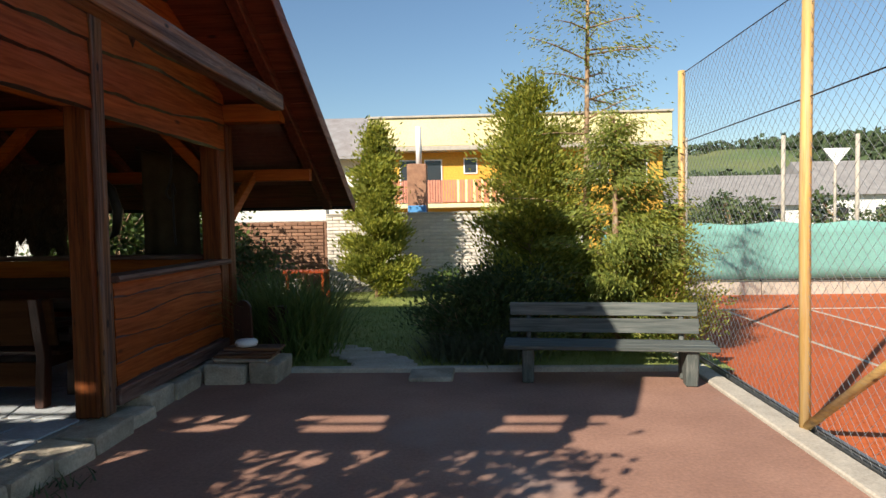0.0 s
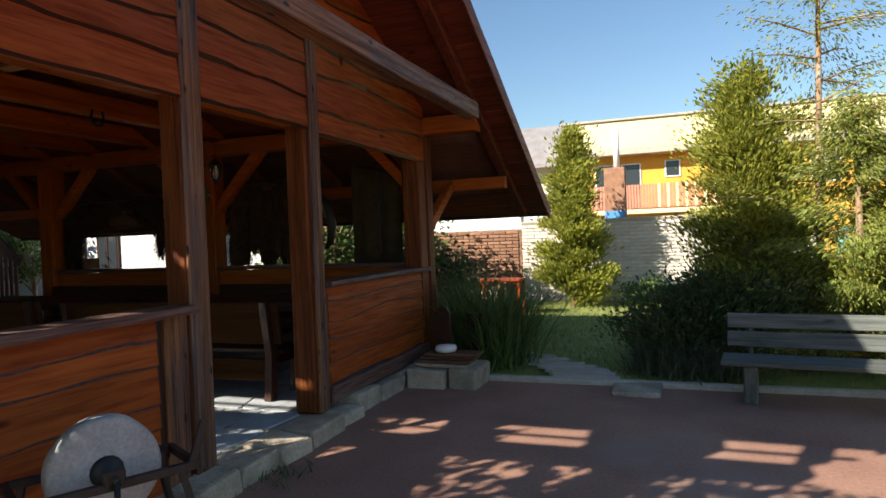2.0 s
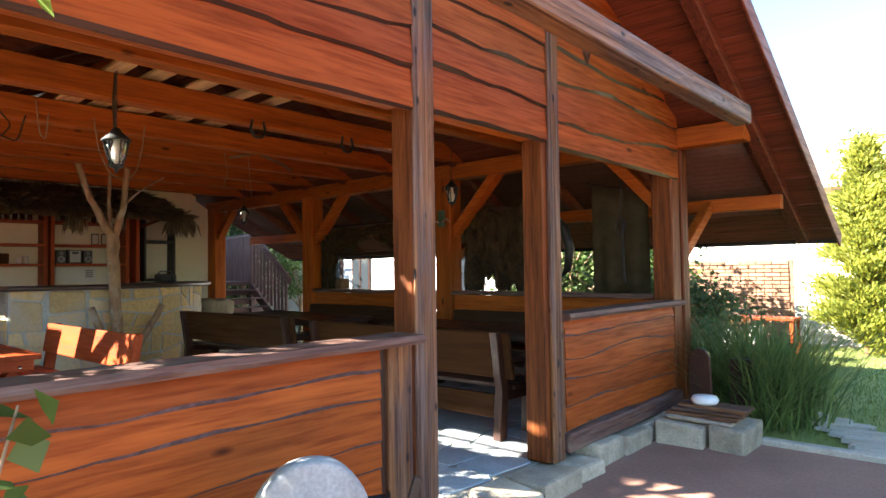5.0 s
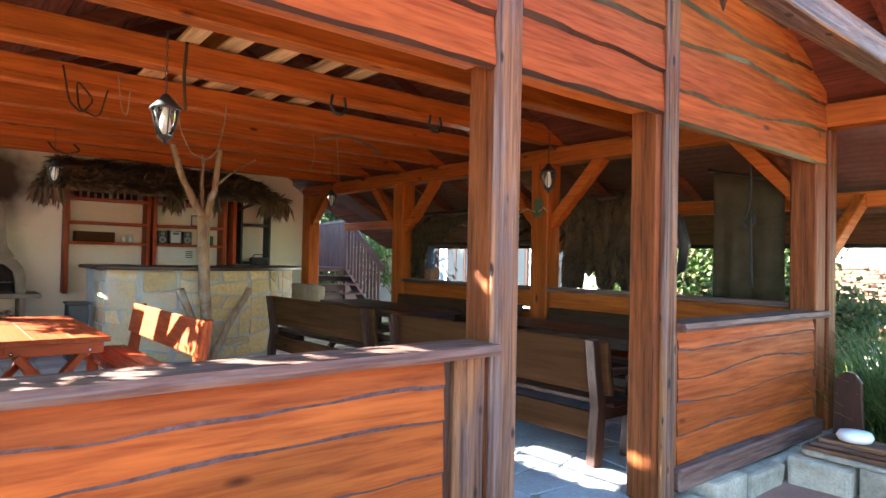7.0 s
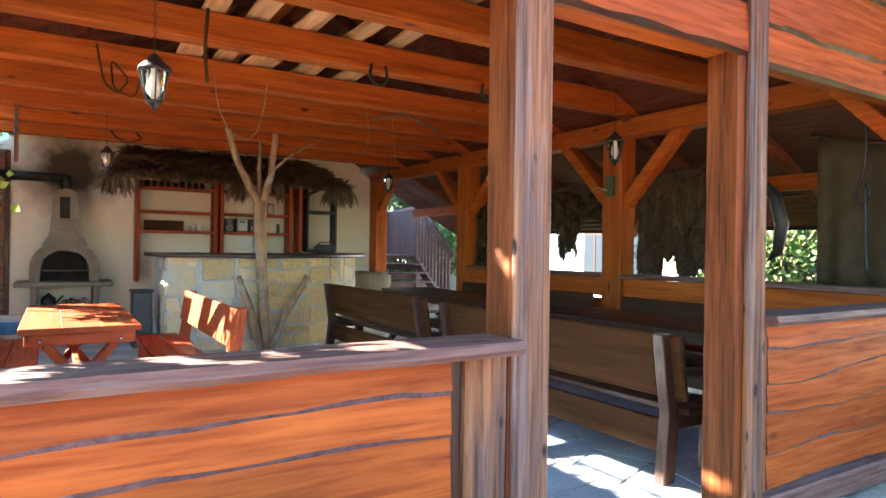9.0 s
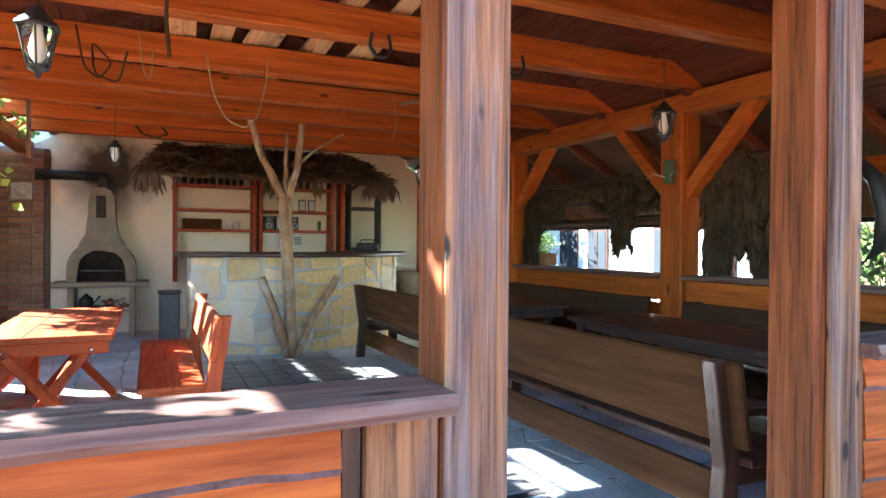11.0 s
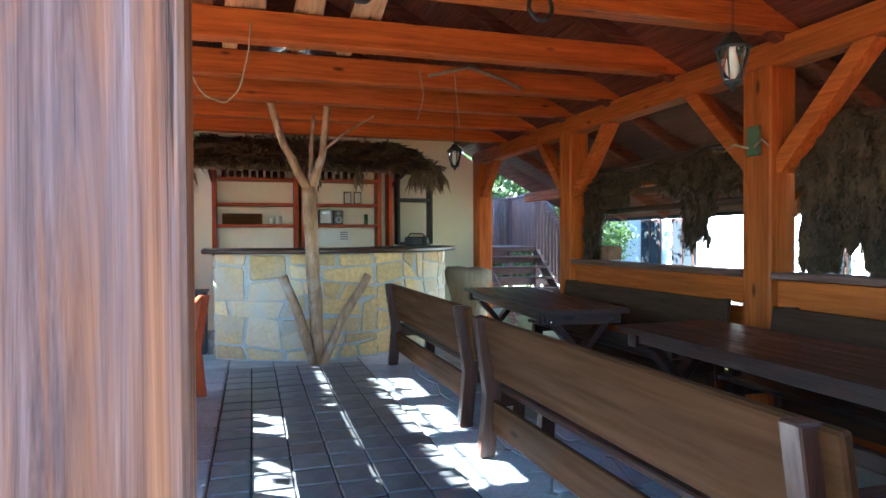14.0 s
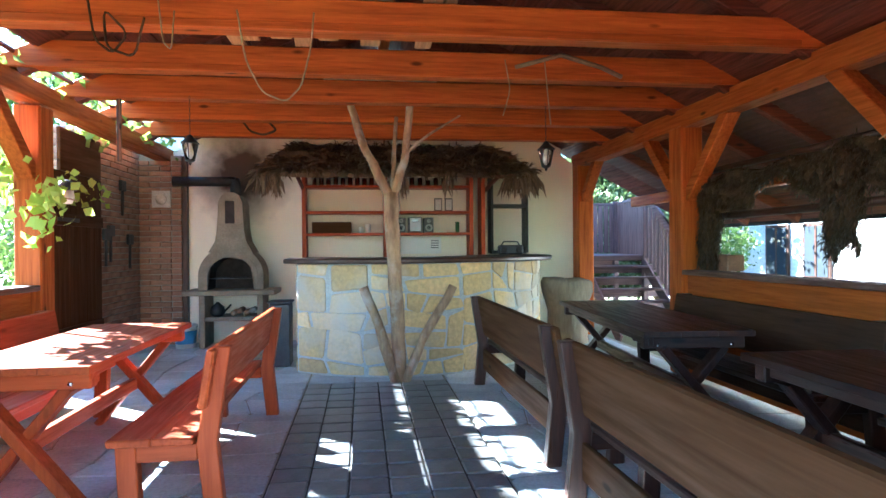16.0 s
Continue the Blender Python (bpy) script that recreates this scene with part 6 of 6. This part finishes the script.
broad_tree("yard_tree", "sunlit leafy tree beyond the balustrade", -7.2, 12.0, 3.0, 1.1, 3500, L_TREE, 0.12, 29, 0.9)
# those over 5 m are added to darken the sky gap under the eave
for i, (x, y, h) in enumerate(((-9.5, -3.5, 3.2), (-13.0, -3.0, 3.6), (-16.8, -2.3, 5.7), (-20.0, -2.0, 6.2), (-23.5, -1.2, 6.6), (-7.0, -8, 3.5))):
    broad_tree("yard_tree", "sunlit leafy tree south of the pavilion", x, y, h, 1.7, 7000 if h > 5 else 3500, L_TREE, 0.2 if h > 5 else 0.14, 40 + i, 0.4)

# ---- yard bench ----
yb = thing("park_bench", "old grey-green painted plank bench on rough legs", "bench", (1.36, 6.22, 0), rz=radians(-6.5))
for z0, z1, y0, yy in ((0.60, 0.735, 0.10, 0.13), (0.435, 0.575, 0.05, 0.08)):
    part("back_board", bm_box((-0.92, y0, z0), (0.92, y0 + 0.03, z1), 0.006, Matrix.Rotation(radians(-4), 4, "X"), wobble=0.004), W_GREY["x"], yb, local=True)
for i in range(3):
    box("seat_board", W_GREY["x"], yb, (-0.95, -0.40 + 0.14 * i, 0.345), (1.0, -0.275 + 0.14 * i, 0.385), 0.006, wobble=0.004, local=True)
for x in (-0.78, 0.72):
    prism("leg", W_GREY["z"], yb, [(-0.36, 0.34), (-0.30, 0.0), (-0.18, 0.0), (-0.05, 0.2), (0.06, 0.34)], "x", x, x + 0.11, local=True, bevel=0.012)
    beam("back_strut", W_GREY["z"], yb, (x + 0.05, 0.115, 0.05), (x + 0.05, 0.205, 0.70), 0.07, 0.045, local=True, up=(1, 0, 0))
    prism("leg", W_GREY["z"], yb, [(-0.02, 0.0), (0.10, 0.0), (0.08, 0.34), (-0.02, 0.34)], "x", x + 0.005, x + 0.105, local=True, bevel=0.012)

# ---- court fence ----
fence = thing("court_fence", "chain-link fence on yellow painted posts", "fence", (2.5, 3, 0))
for y in (7.4, 4.63, 1.85, -0.95, -3.7):
    tube("post", W_POLE["z"], fence, [(2.5, y, -0.05), (2.5 + random.uniform(-0.015, 0.015), y, 1.6), (2.5, y, 3.24)], 0.04, 10)
tube("brace", W_POLE["y"], fence, [(2.5, 4.60, 0.04), (2.5, 2.6, 1.5)], 0.032, 8)
for z in (3.2, 2.42, 0.08):
    tube("tension_wire", M_IRON, fence, [(2.5, 7.4, z), (2.5, 4.63, z - 0.015), (2.5, 1.85, z), (2.5, -3.7, z)], 0.006, 4)
vs, fs = [], []
Y0, Y1, Z0, Z1, c = -3.7, 7.4, 0.04, 3.2, 0.1


def wire(p, q, r=0.0016):
    b = len(vs)
    p, q = Vector(p), Vector(q)
    d = (q - p).normalized()
    s = d.cross(Vector((1, 0, 0))) * r
    u = Vector((r, 0, 0))
    for a in (p, q):
        vs.extend((a + s, a + u, a - s, a - u))
    for k in range(4):
        fs.append((b + k, b + (k + 1) % 4, b + 4 + (k + 1) % 4, b + 4 + k))


k = Y0 - (Z1 - Z0)
while k < Y1:
    a, b = max(k, Y0), min(k + Z1 - Z0, Y1)
    if b > a:
        wire((2.497, a, Z0 + a - k), (2.497, b, Z0 + b - k))
        wire((2.503, a, Z1 - (a - k)), (2.503, b, Z1 - (b - k)))
    k += c
pydata("wire_mesh", vs, fs, M_STEEL, fence, "grey galvanised wire mesh")["kind"] = "stuff"
rl = thing("coiled_netting", "rolled grey netting lying along the court kerb", "netting", (2.6, 5, 0))
tube("roll", M_STEEL, rl, [(2.585, -2, 0.0), (2.59, 2, 0.004), (2.585, 5, 0.0), (2.58, 7.3, 0.0)], 0.035, 8)

# court lines and the far end
for n_, lo, hi in (("court_line", (4.30, 4.0, -0.035), (4.35, 11.0, -0.022)), ("court_line", (4.30, 11.0, -0.035), (9.5, 11.05, -0.022)), ("court_line", (5.7, -6, -0.035), (5.75, 10.99, -0.022))):
    structure(box(n_, M_CONC, None, lo, hi, 0.002), "faded white line tape on the clay", "court line")
cw = thing("court_end_wall", "low salmon wall under green windscreen cloth", "wall", (9, 13.1, 0), kind="structure")
for i in range(12):
    x = 2.7 + 1.6 * i
    box("wall_panel", M_PINK if i % 5 == 0 else M_CONC, cw, (x, 13.05, -0.1), (x + 1.58, 13.15, 0.24), 0.008)
    tube("support_post", M_IRON, cw, [(x, 13.12, 0), (x, 13.12, 1.5)], 0.025, 6)
ws_ = thing("windscreen", "pale green windscreen cloth tied to the court fence", "windscreen", (9, 13.0, 0.3))
vs, fs = [], []
for i in range(61):
    x = 2.7 + 19 * i / 60
    for j in range(6):
        z = 0.30 + 1.12 * j / 5 + (0.03 * math.sin(i * 1.3) if j == 5 else 0)
        vs.append((x, 13.02 + 0.03 * noise.noise((x * 1.5, z * 2, 0)), z))
for i in range(60):
    for j in range(5):
        a = i * 6 + j
        fs.append((a, a + 6, a + 7, a + 1))
cl = pydata("cloth", vs, fs, M_NET, ws_, smooth=True)
cl.modifiers.new("thick", "SOLIDIFY").thickness = 0.008
tube("cord", M_IRON, ws_, [(2.7, 13.0, 0.3), (9, 13.0, 0.27), (21, 13.0, 0.3)], 0.015, 5)
for i, x in enumerate((6.3, 9.1, 11.2, 14)):
    fp = thing("fence_pole", "tall pale fence pole behind the court", "pole", (x, 19, 0), "far poles")
    tube("pole", M_CONC, fp, [(x, 19, 0), (x, 19, 3.9)], 0.06, 7)
sg = thing("warning_sign", "white triangular sign on a pole behind the court", "sign", (10.6, 19, 0))
prism("plate", M_OFFWHITE, sg, [(10.2, 3.5), (10.6, 3.0), (11.0, 3.5)], "y", 18.98, 19.0)
tube("pole", M_CONC, sg, [(10.6, 19.05, 0), (10.6, 19.05, 3.5)], 0.04, 6)

# ---- yard wall and houses ----
yw = thing("wall_north_brick", "whitewashed brick yard wall partly in shade", "wall", (-1.5, 14.4, 0), kind="structure")
box("core", M_WBRICK, yw, (-3.3, 14.33, -0.1), (2.62, 14.6, 1.74), 0.01)
box("coping", M_CONC, yw, (-3.3, 14.28, 1.742), (2.62, 14.65, 1.79), 0.008)
box("red_core", M_BRICK, yw, (-9.0, 14.33, -0.1), (-3.31, 14.6, 1.62), 0.01)
box("white_top", M_WHITE, yw, (-9.0, 14.32, 1.625), (-3.31, 14.6, 2.1), 0.01)
wb_me = {}
for L in (0.285, 0.135):
    me = brick_me[L].copy()
    me.materials.clear()
    me.materials.append(M_WBRICK)
    wb_me[L] = me
_old = dict(brick_me)
brick_me.update(wb_me)
brick_run(yw, (-3.3, 14.32, 0), (1, 0, 0), 3.9, 0.0, 1.72, 0, seed=6)
brick_me.update(_old)
brick_run(yw, (-5.6, 14.32, 0), (1, 0, 0), 2.25, 0.2, 1.58, 0, seed=7)
ch = thing("chimney", "brick garden chimney with a grey pipe and blue base", "chimney", (-1.23, 14.8, 0))
box("shaft", M_BRICK, ch, (-1.47, 14.66, 0), (-1.02, 15.05, 2.92), 0.01)
box("blue_base", M_BLUE, ch, (-1.46, 14.62, 1.72), (-1.03, 14.66, 1.95), 0.005)
tube("pipe", M_OFFWHITE, ch, [(-1.2, 14.85, 2.92), (-1.2, 14.85, 3.8)], 0.07, 10)
gt = thing("garden_table", "small rusty brown garden table by the wall", "table", (-3.1, 11.6, 0))
box("top", W_RED["x"], gt, (-3.55, 11.3, 0.66), (-2.65, 11.8, 0.70), 0.006)
for x in (-3.5, -2.72):
    for y in (11.34, 11.74):
        box("leg", W_RED["z"], gt, (x, y, -0.02), (x + 0.05, y + 0.05, 0.66), 0.004)
gb = thing("garden_grill", "small white brick garden hearth with a rusty lid", "hearth", (-3.6, 12.3, 0))
box("base", M_WBRICK, gb, (-3.95, 12.1, -0.02), (-3.4, 12.5, 0.5), 0.01)
lathe("lid", M_BRICK, gb, [(0.32, 0.0), (0.3, 0.12), (0.18, 0.24), (0.0, 0.28)], (-3.67, 12.3, 0.5), 14)


def window(parent, x0, x1, y, z0, z1, frame_m, bars=1, name="window"):
    box(name + "_frame", frame_m, parent, (x0 - 0.06, y - 0.05, z0 - 0.06), (x1 + 0.06, y - 0.012, z1 + 0.06), 0.006)
    w = box(name, M_GLASS, parent, (x0, y - 0.058, z0), (x1, y - 0.051, z1), 0.001)
    for i in range(bars):
        xx = x0 + (x1 - x0) * (i + 1) / (bars + 1)
        box(name + "_bar", frame_m, w, (xx - 0.025, y - 0.07, z0), (xx + 0.025, y - 0.059, z1), 0.002)


hs = thing("yellow_house", "yellow rendered house with a salmon boarded balcony", "house", (2, 33, 0))
box("wall", M_ORANGE, hs, (-4.8, 30.6, -0.1), (9.0, 38, 5.0), 0.02)
box("parapet", M_YELLOW, hs, (-4.9, 29.8, 5.12), (9.2, 38, 6.45), 0.03, "pale yellow rendered parapet")
box("soffit_band", M_CONC, hs, (-4.9, 29.75, 4.9), (9.2, 30.6, 5.118), 0.02)
box("coping", M_CONC, hs, (-4.95, 29.7, 6.452), (9.25, 38.1, 6.55), 0.01)
box("balcony_floor", M_YELLOW, hs, (-4.6, 29.4, 2.2), (3.5, 30.59, 2.4), 0.02)
for i in range(64):
    x = -4.5 + 0.125 * i
    box("balcony_board", M_PINK if x < -0.9 or i % 3 else M_YELLOW, hs, (x, 29.42, 2.45), (x + 0.10, 29.45, 3.5), 0.004)
window(hs, -3.5, -2.75, 30.6, 2.5, 4.5, M_OFFWHITE, 0)
window(hs, -2.3, -1.55, 30.6, 2.5, 4.5, M_OFFWHITE, 0)
window(hs, -0.4, 0.15, 30.6, 3.9, 4.55, M_OFFWHITE, 0)
window(hs, 5.4, 6.4, 30.6, 3.3, 4.4, M_OFFWHITE, 1)
window(hs, 7.2, 8.2, 30.6, 3.3, 4.4, M_OFFWHITE, 1)
window(hs, -3.5, 2.0, 30.6, 0.9, 1.9, M_OFFWHITE, 5)
h2 = thing("grey_roofed_house", "low house with a pale sheet-metal roof", "house", (-9, 33, 0))
box("wall", M_WHITE, h2, (-14, 31.5, -0.1), (-5.0, 38, 4.9), 0.02)
prism("roof", M_SHEET, h2, [(30.6, 4.85), (34.5, 7.3), (38.5, 4.85), (38.5, 4.7), (34.5, 7.15), (30.6, 4.7)], "x", -14.3, -4.95, "pale grey sheet-metal roof")
wh = thing("white_house", "white rendered house with dark windows beside the pavilion", "house", (-13, 15, 0))
box("wall", M_WHITE, wh, (-22, 12.6, -0.1), (-8.6, 18.5, 3.6), 0.02)
prism("roof", M_TILE, wh, [(12.1, 3.5), (15.5, 6.2), (19, 3.5), (19, 3.35), (15.5, 6.05), (12.1, 3.35)], "x", -22.3, -8.3)
for x in (-15.5, -14.3, -12.0, -10.6):
    window(wh, x, x + 0.65, 12.6, 0.85, 1.85, W_DARK["z"], 1)
# far houses and hill
for i, (x0, x1, y, zw, zr, d) in enumerate(((17.5, 31, 58, 2.7, 5.5, 9), (31.5, 44, 60, 3.6, 6.9, 10), (47, 60, 62, 3.4, 6.6, 10))):
    fh = thing("far_house", "distant low house with a grey tiled roof", "house", ((x0 + x1) / 2, y, 0), "far houses")
    box("wall", M_WHITE, fh, (x0 + 0.5, y + 0.6, -0.1), (x1 - 0.5, y + d, zw), 0.02)
    prism("roof", M_GREYROOF, fh, [(y, zw - 0.2), (y + d / 2, zr), (y + d + 0.5, zw - 0.2)], "x", x0, x1)
    for k in range(3):
        window(fh, x0 + 2 + 3.5 * k, x0 + 3.1 + 3.5 * k, y + 0.6, 1.2, 2.2, M_OFFWHITE, 0)
g = np.random.default_rng(91)
for i in range(14):
    x, y = g.uniform(9, 42), g.uniform(24, 52)
    broad_tree("hedge_shrub", "dark green garden bush behind the court", x, y, g.uniform(1.6, 3.2), 1.3, 700, L_SHRUB, 0.3, 60 + i, 0.2)["group"] = "bushes behind the court"
vs, fs = [], []
n, m = 60, 8
for i in range(n + 1):
    x = -300 + 900 * i / n
    crest = max(6, 46 + 0.055 * (x - 130)) * (1 if x > 60 else max(0.15, (x + 300) / 360)) + 3 * noise.noise((x * 0.02, 3, 0))
    for j in range(m + 1):
        f = j / m
        vs.append((x, 160 + 280 * f, -0.5 + crest * (f ** 1.3) + 2.5 * noise.noise((x * 0.03, f * 4, 1))))
for i in range(n):
    for j in range(m):
        a = i * (m + 1) + j
        fs.append((a, a + m + 1, a + m + 2, a + 1))
structure(pydata("hill", vs, fs, M_HILL, smooth=True), "distant hillside with fields", "hill")
P = []
for i in range(5200):
    f = g.random()
    x = g.uniform(-100, 560)
    k = noise.noise((x * 0.011, f * 3.0, 5.0))
    if k < 0.02 and f < 0.93:
        continue
    crest = max(6, 46 + 0.055 * (x - 130)) * (1 if x > 60 else max(0.15, (x + 300) / 360))
    z = -0.5 + crest * (f ** 1.3)
    for q in range(11):
        P.append((x + 4 * g.normal(), 160 + 280 * f + 4 * g.normal(), z + g.uniform(0, 5)))
leaves("far_wood", M_FOREST, None, P, 3.6, g, 0.0, 0.9, kind="stuff")
tagged(bpy.data.objects["far_wood"], "distant dark woodland and hedges on the hill", "woodland")

# ---- wooden stair and deck ----
dk = thing("wooden_stair", "brown painted wooden stair and deck with slatted railing", "stair", (-13.5, 8.3, 0))
box("deck", W_FENCE["y"], dk, (-16.2, 7.6, 1.22), (-13.5, 9.4, 1.32), 0.008)
for i in range(6):
    z = 1.14 - 0.185 * i
    box("tread", W_FENCE["y"], dk, (-13.48 + 0.25 * i, 7.65, z - 0.04), (-13.20 + 0.25 * i, 8.72, z), 0.006)
for y in (7.63, 8.75):
    beam("stringer", W_FENCE["x"], dk, (-13.5, y, 1.18), (-11.9, y, 0.02), 0.04, 0.2)
for x, y in ((-13.5, 8.78), (-13.5, 7.55), (-16.1, 7.6), (-16.1, 9.3)):
    box("post", W_FENCE["z"], dk, (x - 0.05, y - 0.05, -0.05), (x + 0.05, y + 0.05, 2.48), 0.006)
beam("rail", W_FENCE["x"], dk, (-13.5, 8.80, 2.42), (-12.0, 8.80, 1.32), 0.05, 0.16)
for i in range(10):
    x = -13.38 + 0.14 * i
    zt = 2.36 - 0.733 * (x + 13.5)
    box("baluster", W_FENCE["z"], dk, (x - 0.045, 8.76, zt - 1.0), (x + 0.045, 8.785, zt), 0.003)
beam("rail", W_FENCE["y"], dk, (-16.12, 7.6, 2.42), (-16.12, 9.4, 2.42), 0.06, 0.06)
beam("rail", W_FENCE["x"], dk, (-16.1, 9.36, 2.42), (-13.5, 8.8, 2.42), 0.06, 0.06)
for i in range(22):
    f = i / 21
    x, y = -16.1 + 2.6 * f, 9.36 - 0.56 * f
    box("baluster", W_FENCE["z"], dk, (x - 0.058, y - 0.01, 1.30), (x + 0.058, y + 0.012, 2.39), 0.003)
for i in range(14):
    y = 7.66 + 0.13 * i
    box("baluster", W_FENCE["z"], dk, (-16.13, y - 0.055, 1.34), (-16.11, y + 0.055, 2.39), 0.003)
for i in range(5):
    z = 0.12 + 0.22 * i
    box("skirt_board", W_FENCE["y"], dk, (-13.58, 7.55, z), (-13.54, 9.3, z + 0.15), 0.004)
box("skirt_board", W_FENCE["y"], dk, (-16.2, 7.55, 1.05), (-16.16, 9.4, 1.3), 0.004)
fpz = thing("flower_pot", "terracotta flower box on the house side", "flower pot", (-9.3, 7.6, 1.2))
box("planter", M_BRICK, fpz, (-8.7, 7.2, 1.24), (-8.3, 7.38, 1.4), 0.01)

# ---- floor pieces ----
floor = thing("floor", "grey flagstone floor with a dark slate runner", "floor", (-7, 4, 0), kind="structure")
random.seed(17)
RX0, RX1, RY0, RY1 = -9.03, -4.30, 3.12, 4.52
nx, ny = 25, 3
k = 0
for (ya, yb, rows) in ((YS - 0.2, RY0 - 0.01, 6), (RY1 + 0.01, YN + 0.15, 6)):
    gp = {}
    for i in range(nx + 1):
        for j in range(rows + 1):
            jx = 0 if i in (0, nx) else random.uniform(-0.10, 0.10)
            jy = 0 if j in (0, rows) else random.uniform(-0.09, 0.09)
            gp[i, j] = (XW + 0.02 + (XF - 0.15 - XW) * i / nx + jx, ya + (yb - ya) * j / rows + jy)
    for i in range(nx):
        for j in range(rows):
            q = [gp[i, j], gp[i + 1, j], gp[i + 1, j + 1], gp[i, j + 1]]
            stone_piece("flagstone", q, lambda u, v, d: (u, v, FZ - 0.012 + d), 0.011, 0.025, M_FLAG, floor, 2)
for i in range(8):
    x = XW + 0.02 + 0.39 * i
    for j in range(3):
        y = RY0 + 0.467 * j
        stone_piece("flagstone", [(x, y), (x + 0.38, y), (x + 0.38, y + 0.46), (x, y + 0.46)], lambda u, v, d: (u, v, FZ - 0.012 + d), 0.011, 0.025, M_FLAG, floor, 2)
box("runner_bed", M_SOOT, floor, (RX0 - 0.01, RY0 - 0.005, FZ - 0.011), (RX1, RY1 + 0.005, FZ - 0.006), 0.001, "dark joints between the slate tiles")
for i in range(4):
    x = RX1 + 0.02 + 0.35 * i
    for j in range(3):
        y, w = RY0 + 0.467 * j, 0.34 if i < 3 else 0.36
        dx = random.uniform(-0.04, 0.04)
        stone_piece("flagstone", [(x, y), (x + w + dx, y), (x + w - dx, y + 0.46), (x, y + 0.46)], lambda u, v, d: (u, v, FZ - 0.012 + d), 0.011, 0.025, M_FLAG, floor, 2)
bm = bm_box((-0.112, -0.111, -0.02), (0.112, 0.111, 0.0), 0.007)
tile_me = bpy.data.meshes.new("slate_tile")
bm.to_mesh(tile_me)
bm.free()
tile_me.materials.append(M_SLATE)
cx = RX0 + 0.12
while cx < RX1 - 0.1:
    for j in range(6):
        ob = new("slate_tile", tile_me)
        ob.parent = floor
        q = Vector((cx + (0.012 if j % 2 else -0.012) + random.uniform(-0.005, 0.005), RY0 + 0.117 + 0.2333 * j, FZ + 0.004 + random.uniform(-0.003, 0.003))) - base_of(floor)
        ob.matrix_basis = Matrix.Translation(q) @ Matrix.Rotation(radians(random.uniform(-1, 1)), 4, "Z")
    cx += 0.246
